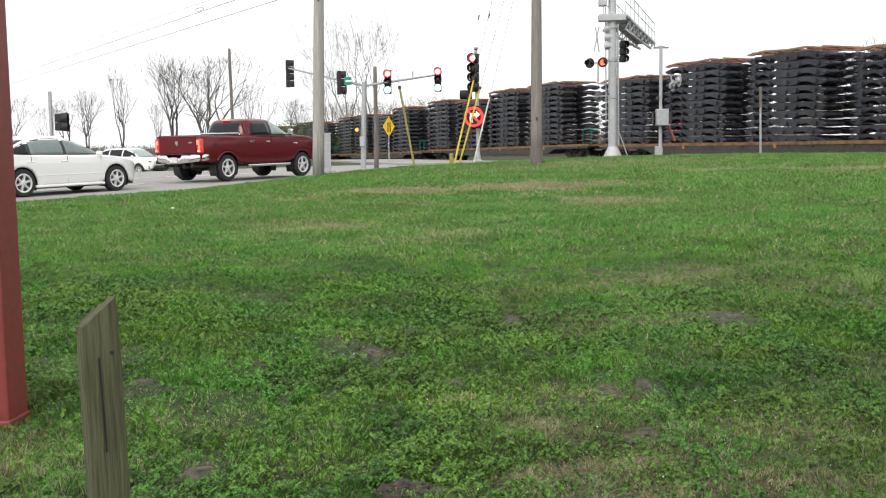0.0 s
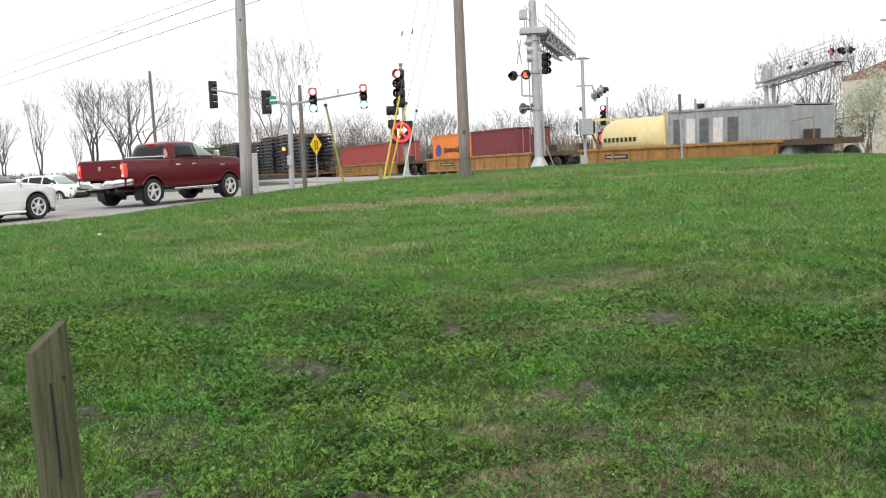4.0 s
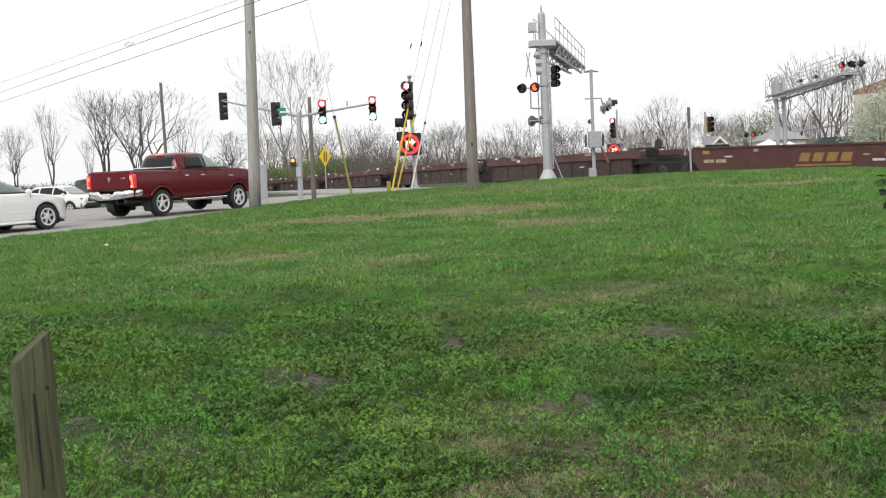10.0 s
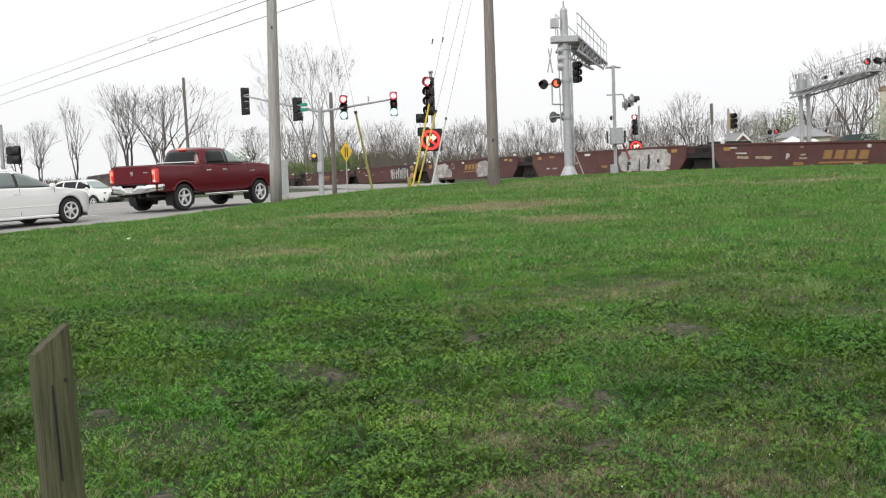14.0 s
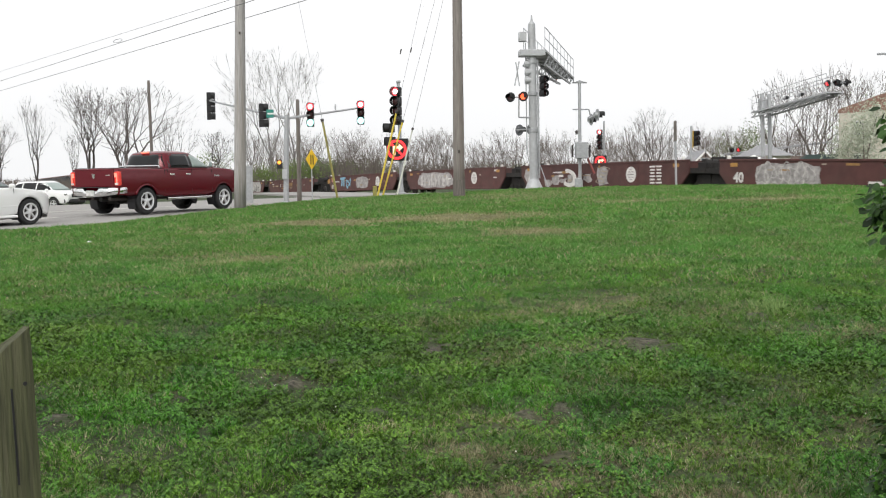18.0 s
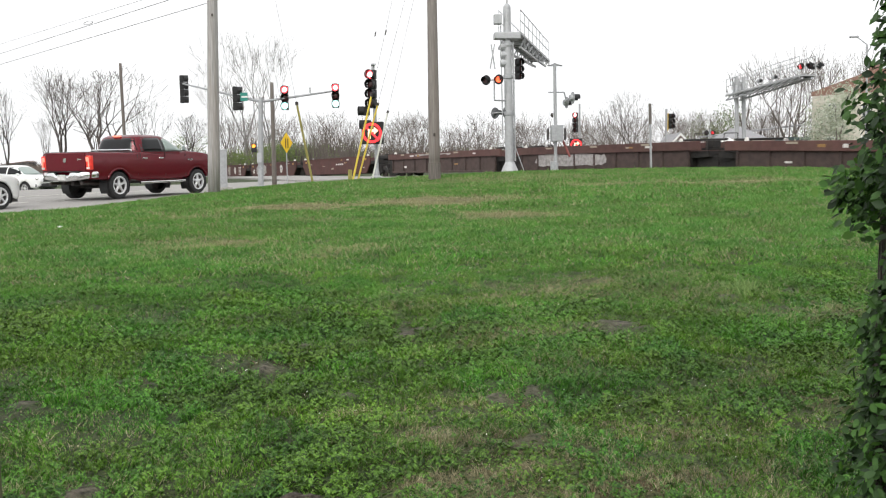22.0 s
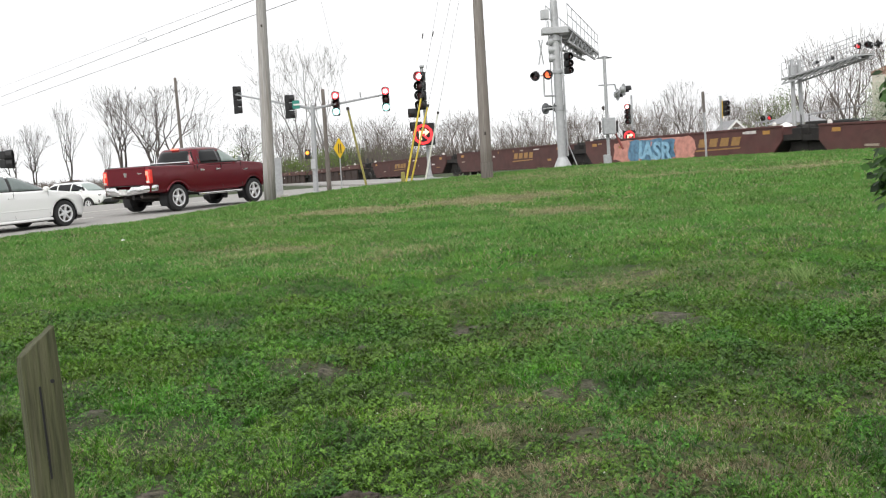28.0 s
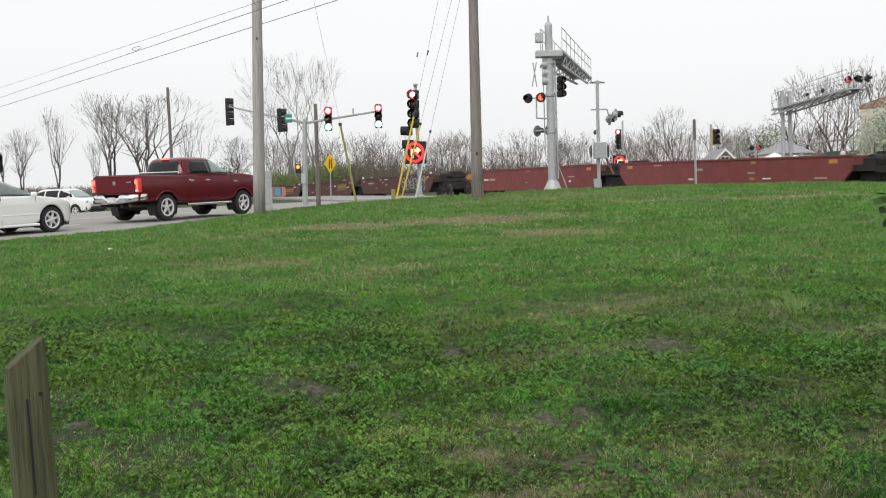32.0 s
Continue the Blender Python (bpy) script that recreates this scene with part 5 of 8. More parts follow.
def gantry():
    x, y = 23.2, 62.0
    z = ROAD
    t = thing("crossing_gantry", pose(x, y, z), "aluminium crossing gantry with a railed walkway and crossing lamps", "crossing signal")
    for s in (-0.24, 0.24):
        part("mast", rod(B(), (s + 0.15, 0, 0), (s, 0, 7.1 - z), 0.14, 0.125, 14), aluminium, t)
    part("foundation", box(B(), (0.15, 0, 0.2), (1.7, 1.2, 0.6), bevel=0.08), concrete, t)
    lattice(t, (0.05, 1.4, 6.0 - z), (-0.12, -10.4, 6.22 - z), 0.9, 0.32, 1.05, 9)
    part("mast_head", box(B(), (0, 0.3, 6.45 - z), (0.62, 0.36, 0.75), bevel=0.04), aluminium, t)
    flashers(t, pose(-0.1, -10.2, 6.75 - z, 0, 0, -52) @ Matrix.Scale(0.75, 4), (-1,), None, led_red)
    flashers(t, pose(0.35, -10.3, 6.75 - z, 0, 0, 105) @ Matrix.Scale(0.75, 4), ())
    for k in (-3.2, -5.5):
        flashers(t, pose(-0.1, k, 6.55 - z, 0, 0, 75) @ Matrix.Scale(0.7, 4), (), galvanised)
    x, y = 22.6, 66.0
    t = thing("crossing_flasher_post", pose(x, y, z), "far crossing lamp post with a glowing red lamp", "crossing signal")
    part("post", rod(B(), (0, 0, 0), (0, 0, 3.2), 0.06, n=10), galvanised, t)
    flashers(t, pose(0, -0.1, 2.9, 0, 0, -45) @ Matrix.Scale(0.7, 4), (1,), None, led_red)


def diamond_sign():
    x, y = -4.45, 42.5
    t = thing("warning_sign", pose(x, y, ROAD, 0, 0, 50), "yellow diamond warning sign on a thin post", "road sign")
    part("post", rod(B(), (0.02, 0.03, 0), (0.02, 0.03, 2.4), 0.025, n=8), galvanised, t)
    part("sign_plate", slab(B(), [(0, -0.45), (0.36, 0), (0, 0.45), (-0.36, 0)], -0.012, 0.012, pose(0, 0, 1.93)), sign_yellow, t, "yellow diamond plate")
    bm = B()
    bar(bm, (-0.07, -0.02, 1.70), (-0.06, -0.02, 2.12), 0.008, 0.05)
    bar(bm, (0.07, -0.02, 1.70), (0.06, -0.02, 2.12), 0.008, 0.05)
    part("symbol", bm, sign_black, t, "two black strokes")


def cabinet():
    x, y = -6.42, 37.0
    t = thing("signal_cabinet", pose(x, y, ROAD, 0, 0, 12), "pale grey metal signal control cabinet", "cabinet")
    part("cabinet_body", box(B(), (0, 0, 0.82), (0.5, 0.5, 1.4), bevel=0.02), aluminium, t)
    part("cabinet_roof", box(B(), (0, 0, 1.54), (0.56, 0.56, 0.06), bevel=0.015), aluminium, t)
    part("door", box(B(), (0.0, -0.26, 0.85), (0.42, 0.02, 1.2), bevel=0.006), galvanised, t)
    part("plinth", box(B(), (0.06, 0, 0.06), (0.75, 0.6, 0.14), bevel=0.02), concrete, t)


def marker_pole():
    t = thing("marker_pole", pose(10.55, 38.0, ROAD), "thin grey steel marker pole beyond the crest", "pole")
    part("post", rod(B(), (0.08, 0, 0), (0.0, 0, 3.2), 0.045, n=10), galvanised, t)
    part("sleeve", rod(B(), (0.025, 0, 2.4), (0, 0, 3.22), 0.06, n=10), pole_dark, t)


near_signal()
mast_arm_signal()
far_signals()
cantilever()
gate_mast()
gantry()
diamond_sign()
cabinet()
marker_pole()


# ---- vehicles waiting on the road ----
def arch(cx, r, z0, n=10):
    """The rim of a wheel arch, walked from the rear of the car to the front."""
    h = math.asin(min(0.99, max(-0.99, (z0 - r * 0.98) / (r * 1.18))))
    rr = r * 1.18
    return [(cx + rr * math.cos(a), r * 0.98 + rr * math.sin(a)) for a in [math.pi - h + (2 * h - math.pi) * k / n for k in range(n + 1)]]


def body_shell(outline, w, crown=0.02, wide_at=0.85, nose=0.10, tail=0.04):
    """A car body skinned from cross-sections: bowed flanks, rounded shoulders, ends drawn in."""
    front = max(range(len(outline)), key=lambda k: outline[k][0])
    low, top = outline[:front + 1], outline[front:][::-1]
    x0, x1 = top[0][0] + 0.005, outline[front][0] - 0.005
    lx, lz = [p[0] for p in low], [p[1] for p in low]
    tx, tz = [p[0] for p in top], [p[1] for p in top]
    xs = sorted(set([round(x0 + (x1 - x0) * k / 90, 4) for k in range(91)] + [round(min(max(p[0], x0), x1), 4) for p in outline]))
    rings = []
    for x in xs:
        a, b = float(np.interp(x, lx, lz)), float(np.interp(x, tx, tz))
        b = max(b, a + 0.05)
        u = max(0.0, (x - (x1 - 0.75)) / 0.75)
        v = max(0.0, ((x0 + 0.5) - x) / 0.5)
        ww = w - nose * u ** 2.2 - tail * v ** 2

        def flank(z):
            over = z - wide_at
            return ww - (0.10 if over > 0 else 0.13) * over * over - (0.012 if z > wide_at + 0.22 else 0.0)
        half = [(ww - 0.16, a + 0.02), (flank(a) - 0.02, a)]
        half += [(flank(a + (b - a) * f), a + (b - a) * f) for f in (0.12, 0.28, 0.45, 0.6, 0.72, 0.76, 0.88, 0.95)]
        half += [(flank(b) - 0.02, b - 0.004), (flank(b) - 0.07, b + 0.008), (ww * 0.55, b + crown), (0.0, b + crown * 1.4)]
        rings.append([Vector((x, -y, z)) for y, z in half] + [Vector((x, y, z)) for y, z in half[-2::-1]])
    return loft(B(), rings)


class House:
    """A glasshouse from level sections (height, rear x, front x, half width): rounded boxes that panes can follow."""
    P = 5.0

    def __init__(self, rows):
        self.z = [r[0] for r in rows]
        self.cols = [[r[k] for r in rows] for k in (1, 2, 3)]

    def level(self, z):
        a, b, w = (float(np.interp(z, self.z, c)) for c in self.cols)
        return (a + b) / 2, (b - a) / 2, w

    def shell(self):
        rings = []
        zs = sorted(set([self.z[0] + (self.z[-1] - self.z[0]) * k / 16 for k in range(17)] + self.z))
        for z in zs:
            c, h, w = self.level(z)
            ring = []
            for k in range(56):
                a = 2 * math.pi * k / 56
                ca, sa = math.cos(a), math.sin(a)
                ring.append(Vector((c + h * math.copysign(abs(ca) ** (2 / self.P), ca), w * math.copysign(abs(sa) ** (2 / self.P), sa), z)))
            rings.append(ring)
        return loft(B(), rings)

    def side(self, x, z):
        c, h, w = self.level(z)
        return w * max(0.0, 1 - min(1.0, abs(x - c) / h) ** self.P) ** (1 / self.P)

    def end(self, y, z, front):
        c, h, w = self.level(z)
        return c + (1 if front else -1) * h * max(0.0, 1 - min(1.0, abs(y) / w) ** self.P) ** (1 / self.P)

    def side_pane(self, parent, name, s, xs, low, high, mat, label="", off=0.006, n=10, m=5):
        """A curved pane on one flank between two height curves given over xs."""
        rows = []
        for i in range(n + 1):
            x = xs[0] + (xs[-1] - xs[0]) * i / n
            a, b = float(np.interp(x, xs, low)), float(np.interp(x, xs, high))
            rows.append([(x, s * (self.side(x, a + (b - a) * j / m) + off), a + (b - a) * j / m) for j in range(m + 1)])
        return self.skin(parent, name, rows, Vector((0, -s * 0.012, 0)), mat, label)

    def end_pane(self, parent, name, front, half, low, high, mat, label="", off=0.006, n=10, m=5):
        """A curved pane across the front or the rear; half: its half widths at the lower and upper edge."""
        d = 1 if front else -1
        rows = []
        for i in range(n + 1):
            u = -1 + 2 * i / n
            row = []
            for j in range(m + 1):
                z = low + (high - low) * j / m
                y = u * (half[0] + (half[1] - half[0]) * j / m)
                row.append((self.end(y, z, front) + d * off, y, z + 0.3 * off))
            rows.append(row)
        return self.skin(parent, name, rows, Vector((-d * 0.012, 0, 0)), mat, label)

    def skin(self, parent, name, rows, back, mat, label):
        bm = B()
        f = [[bm.verts.new(p) for p in row] for row in rows]
        g = [[bm.verts.new(Vector(p) + back) for p in row] for row in rows]
        n, m = len(rows) - 1, len(rows[0]) - 1
        for i in range(n):
            for j in range(m):
                bm.faces.new((f[i][j], f[i + 1][j], f[i + 1][j + 1], f[i][j + 1]))
                bm.faces.new((g[i][j], g[i][j + 1], g[i + 1][j + 1], g[i + 1][j]))
        rim = [(i, 0) for i in range(n)] + [(n, j) for j in range(m)] + [(i, m) for i in range(n, 0, -1)] + [(0, j) for j in range(m, 0, -1)]
        for a, b in zip(rim, rim[1:] + rim[:1]):
            bm.faces.new((f[a[0]][a[1]], g[a[0]][a[1]], g[b[0]][b[1]], f[b[0]][b[1]]))
        return part(name, bm, mat, parent, label, smooth=True)


def hoop(bm, profile, n=32):
    """A ring about z from a closed loop of (radius, height) pairs."""
    rings = [[bm.verts.new((r * math.cos(2 * math.pi * i / n), r * math.sin(2 * math.pi * i / n), z)) for i in range(n)] for r, z in profile]
    for a, b in zip(rings, rings[1:] + rings[:1]):
        for i in range(n):
            bm.faces.new((a[i], a[(i + 1) % n], b[(i + 1) % n], b[i]))
    return bm


def wheel_of(t, x, y, r, rim_r, wide, spokes, out):
    m = pose(x, y, r, 90 * out, 0, 0)
    h = wide / 2
    w = part("wheel", hoop(B(), [(rim_r, -h), (r * 0.93, -h), (r, -h * 0.7), (r, h * 0.7), (r * 0.94, h * 0.97), (r * 0.86, h * 1.03), (rim_r, h)], 40), tyre_rubber, t, "black tyre on an alloy rim", m)
    bm = B()
    bmesh.ops.create_cone(bm, cap_ends=True, segments=32, radius1=rim_r * 0.99, radius2=rim_r * 0.99, depth=0.02, matrix=Matrix.Translation((0, 0, h * 0.35)))
    part("rim_well", bm, dark_steel, w)
    bm = B()
    hoop(bm, [(rim_r * 0.86, h * 0.92), (rim_r * 0.97, h * 1.04), (rim_r * 1.03, h * 1.0), (rim_r * 1.0, h * 0.5), (rim_r * 0.9, h * 0.5)])
    for k in range(spokes):
        a = 2 * math.pi * (k + 0.25) / spokes
        e = (rim_r * 0.2, rim_r * 0.95)
        wa, wb = rim_r * 0.20, rim_r * 0.13
        ring = [[Vector((x0, -q, z0)), Vector((x0, -q * 0.55, z1)), Vector((x0, q * 0.55, z1)), Vector((x0, q, z0))] for x0, q, z0, z1 in ((e[0], wa, h * 0.6, h * 0.98), ((e[0] + e[1]) / 2, wb * 0.95, h * 0.55, h * 0.9), (e[1], wb * 1.25, h * 0.6, h * 0.95))]
        loft(bm, [[pose(0, 0, 0, 0, 0, math.degrees(a)) @ v for v in rr] for rr in ring])
    spun(bm, [(rim_r * 0.25, h * 0.6), (rim_r * 0.24, h * 0.98), (rim_r * 0.18, h * 1.06)], 16)
    part("rim", bm, silver, w, "bright alloy rim")


def wheel_well(t, cx, s, r, y_in, y_out):
    """The dark liner over a wheel, open outwards."""
    bm = B()
    rr = r * 1.17
    rows = [[bm.verts.new((cx + q * math.cos(a), s * y, r * 0.98 + q * math.sin(a))) for a in [-0.5 + (math.pi + 1.0) * k / 18 for k in range(19)]] for q, y in ((rr, y_out), (rr, y_in), (0.02, y_in))]
    for a, b in zip(rows, rows[1:]):
        for k in range(18):
            bm.faces.new((a[k], a[k + 1], b[k + 1], b[k]))
    part("wheel_well", bm, plastic_dark, t, "dark wheel arch liner")


def arch_lip(t, cx, s, r, y, mat, proud=0.03, fat=0.055, z0=0.5):
    """A rounded lip round a wheel arch, standing a little proud of the flank."""
    pts = arch(cx, r, z0, 16)
    rings = []
    for k, (x, z) in enumerate(pts):
        out = Vector((x - cx, 0, z - r * 0.98)).normalized()
        c = Vector((x, 0, z))
        rings.append([c + out * (fat * (0.5 + 0.5 * math.cos(a)) - 0.01) + Vector((0, s * (y - 0.03 + (0.03 + proud) * max(0.0, math.sin(a))), 0)) for a in [math.pi * j / 6 for j in range(7)]])
    part("arch_lip", loft(B(), rings), mat, t, smooth=True)


def on_road(x, y, z, turn):
    return pose(x, y, z, 0, 1.2 * -0.7, turn)


def bumper_bar(w, x_mid, x_end, z0, z1, z0_end, dip=0.0, thick=0.16):
    """A wrapped bumper: rounded sections along y, swept back and tapered at its ends."""
    rings = []
    for k in range(25):
        y = -w + 2 * w * k / 24
        u = abs(y) / w
        x = x_mid + (x_end - x_mid) * u ** 5
        lo = z0 + (z0_end - z0) * u ** 2 + 0
        hi = z1 - (dip if u < 0.30 else 0.0)
        c, h = (lo + hi) / 2, (hi - lo) / 2
        rings.append([Vector((x + thick / 2 * math.copysign(abs(math.cos(a)) ** 0.5, math.cos(a)), y, c + h * math.copysign(abs(math.sin(a)) ** 0.6, math.sin(a)))) for a in [2 * math.pi * j / 16 for j in range(16)]])
    return loft(B(), rings)


def pickup():
    t = thing("pickup_truck", on_road(-8.06, 31.24, 0.70, 61.4), "dark red crew cab pickup truck waiting with brake lights lit", "pickup truck")
    R, xr, xf, w = 0.405, -1.79, 1.79, 0.985
    lower = [(-2.88, 0.62)] + [(xr - 0.6, 0.58)] + arch(xr, R, 0.58) + [(-0.9, 0.50), (1.0, 0.50)] + arch(xf, R, 0.56) + [(2.55, 0.52), (2.80, 0.58), (2.86, 0.85), (2.84, 1.05), (2.77, 1.17), (2.62, 1.26), (2.3, 1.33), (1.9, 1.375), (1.35, 1.40), (1.0, 1.385), (-0.95, 1.385), (-0.98, 1.375), (-2.80, 1.40), (-2.88, 1.385), (-2.90, 1.34), (-2.90, 0.95)]
    part("body", body_shell(lower, w, 0.015, 0.98, 0.20, 0.03), maroon, t, "glossy dark red bodywork", smooth=True)
    part("hood_bulge", loft(B(), [[Vector((x, y * q, z + (0.045 if abs(y) < 0.45 else -0.02) * e)) for y in (-0.62, -0.5, -0.4, -0.2, 0.2, 0.4, 0.5, 0.62)] + [Vector((x, 0.6 * q, z - 0.1)), Vector((x, -0.6 * q, z - 0.1))] for x, z, e, q in ((1.3, 1.40, 0.6, 1.0), (1.7, 1.402, 1.0, 1.0), (2.2, 1.365, 1.0, 0.95), (2.55, 1.30, 0.8, 0.9), (2.72, 1.22, 0.2, 0.85))]), maroon, t, "raised middle of the bonnet", smooth=True)
    cab = House([(1.34, -0.99, 1.50, 0.965), (1.46, -0.965, 1.28, 0.945), (1.58, -0.93, 1.06, 0.905), (1.70, -0.89, 0.86, 0.855), (1.80, -0.84, 0.68, 0.80), (1.87, -0.78, 0.53, 0.745), (1.91, -0.69, 0.40, 0.67), (1.935, -0.55, 0.24, 0.52), (1.948, -0.32, 0.05, 0.25)])
    part("cab", cab.shell(), maroon, t, "crew cab roof and pillars", smooth=True)
    for s in (-1, 1):
        cab.side_pane(t, "window_trim", s, [-0.72, -0.60, 0.50, 0.80, 1.18], [1.40, 1.40, 1.40, 1.40, 1.40], [1.62, 1.835, 1.845, 1.72, 1.42], plastic_dark, "black window surround", 0.004, 14)
        cab.side_pane(t, "side_window", s, [-0.65, -0.55, 0.17], [1.43, 1.43, 1.43], [1.62, 1.81, 1.82], car_glass, "dark rear door glass", 0.010)
        cab.side_pane(t, "side_window", s, [0.29, 0.52, 0.80, 1.10], [1.43, 1.43, 1.43, 1.43], [1.82, 1.815, 1.67, 1.46], car_glass_sky, "front door glass, bright sky painted into its colour", 0.010)
        bm = B()
        box(bm, (1.08, s * 1.085, 1.50), (0.10, 0.19, 0.21), bevel=0.045)
        rod(bm, (1.06, s * 0.93, 1.43), (1.08, s * 1.04, 1.45), 0.03, n=6)
        part("door_mirror", bm, chrome, t, "chrome door mirror")
        part("mirror_glass", box(B(), (1.02, s * 1.085, 1.50), (0.012, 0.14, 0.16), bevel=0.004), chrome, t, "mirror glass")
        for x in (0.05, -0.68):
            part("door_handle", box(B(), (x, s * 0.995, 1.20), (0.2, 0.03, 0.045), bevel=0.01), chrome, t, "chrome door handle")
        for x, z0, z1 in ((0.24, 0.62, 1.38), (-0.86, 0.8, 1.38), (1.2, 0.62, 1.38), (-0.99, 0.7, 1.38)):
            part("door_gap", box(B(), (x, s * 0.972, (z0 + z1) / 2), (0.008, 0.012, z1 - z0)), black_paint, t)
        part("running_board", rod(B(), (-0.95, s * 1.0, 0.45), (1.1, s * 1.0, 0.45), 0.04, n=10), chrome, t, "chrome tubular running board")
        for cx in (xr, xf):
            arch_lip(t, cx, s, R, w - (0.05 if cx > 0 else 0.02), maroon, 0.045, 0.075, 0.6)
            wheel_well(t, cx, s, R, 0.62, 0.93)
        lamp = part("tail_lamp", box(B(), (-2.855, s * 0.895, 1.10), (0.13, 0.18, 0.42), bevel=0.03), tail_red, t, "lit red tail lamp")
        bm = B()
        box(bm, (-2.925, s * 0.875, 1.20), (0.02, 0.10, 0.13), bevel=0.008)
        box(bm, (-2.925, s * 0.915, 1.10), (0.02, 0.04, 0.25), bevel=0.008)
        part("lamp_core", bm, tail_hot, lamp, "glowing brake light")
        part("reversing_lens", box(B(), (-2.925, s * 0.90, 0.945), (0.02, 0.12, 0.06), bevel=0.008), plate_white, lamp, "pale reversing lens")
        part("headlamp", box(B(), (2.72, s * 0.76, 1.04), (0.2, 0.30, 0.22), bevel=0.06), chrome, t, "clear headlamp")
        part("side_badge", box(B(), (1.42, s * 0.985, 1.14), (0.24, 0.012, 0.05)), chrome, t, "plain chrome badge bar")
    cab.end_pane(t, "rear_window", False, (0.83, 0.66), 1.45, 1.83, car_glass, "dark rear window", 0.008)
    cab.end_pane(t, "windscreen", True, (0.84, 0.68), 1.44, 1.84, car_glass, "windscreen", 0.008)
    part("high_brake_lamp", box(B(), (-0.795, 0, 1.895), (0.07, 0.30, 0.05), bevel=0.012), tail_hot, t, "lit high brake lamp")
    part("bed_cover", box(B(), (-1.92, 0, 1.405), (1.86, 1.72, 0.03), bevel=0.01), plastic_dark, t, "black soft bed cover")
    bm = B()
    for s in (-1, 1):
        rod(bm, (-1.08, s * 0.84, 1.40), (-1.08, s * 0.80, 1.47), 0.025, n=6)
    rod(bm, (-1.08, -0.82, 1.47), (-1.08, 0.82, 1.47), 0.03, n=8)
    part("bed_rail", bm, chrome, t, "chrome bar behind the cab")
    gate = part("tailgate", box(B(), (-2.905, 0, 1.12), (0.05, 1.56, 0.52), bevel=0.015), maroon, t, "dark red tailgate")
    part("gate_lip", box(B(), (-2.91, 0, 1.372), (0.07, 1.56, 0.035), bevel=0.014), maroon, gate)
    part("gate_handle", slab(B(), [(-0.06, 1.24), (0.06, 1.24), (0.05, 1.14), (0.0, 1.09), (-0.05, 1.14)], -0.008, 0.008, pose(-2.936, 0, 0, 0, 0, 90)), chrome, gate, "plain chrome emblem and handle")
    part("gate_badge", box(B(), (-2.934, -0.58, 1.20), (0.01, 0.18, 0.03)), chrome, gate)
    part("rear_bumper", bumper_bar(1.0, -3.0, -2.70, 0.56, 0.84, 0.66, 0.09, 0.18), chrome, t, "chrome rear bumper", smooth=True)
    part("step_pad", box(B(), (-3.0, 0, 0.845), (0.16, 1.3, 0.015)), plastic_dark, t, "black bumper step pad")
    part("number_plate", box(B(), (-3.098, 0, 0.68), (0.012, 0.31, 0.155)), plate_white, t, "pale number plate without writing")
    part("front_bumper", bumper_bar(0.96, 2.84, 2.55, 0.50, 0.80, 0.56, 0.0, 0.22), chrome, t, "chrome front bumper", smooth=True)
    part("grille", box(B(), (2.84, 0, 1.0), (0.06, 1.1, 0.36), bevel=0.03), plastic_dark, t)
    bm = B()
    rod(bm, (-2.7, 0, 0.48), (2.2, 0, 0.48), 0.07, n=8)
    rod(bm, (xr, -0.7, R), (xr, 0.7, R), 0.09, n=10)
    rod(bm, (xr, 0.0, R - 0.02), (xr - 0.02, 0.0, R + 0.02), 0.17, n=12)
    box(bm, (-1.0, 0.35, 0.55), (3.4, 0.12, 0.16))
    box(bm, (-1.0, -0.35, 0.55), (3.4, 0.12, 0.16))
    rod(bm, (-2.95, -0.62, 0.50), (-1.2, -0.55, 0.45), 0.045, n=8)
    rod(bm, (-2.95, 0.62, 0.50), (-1.2, 0.55, 0.45), 0.045, n=8)
    part("underbody", bm, dark_steel, t, "dark chassis, axle and exhaust")
    for x in (xr, xf):
        for s in (-1, 1):
            wheel_of(t, x, s * 0.85, R, 0.268, 0.27, 5, 1 if s < 0 else -1)


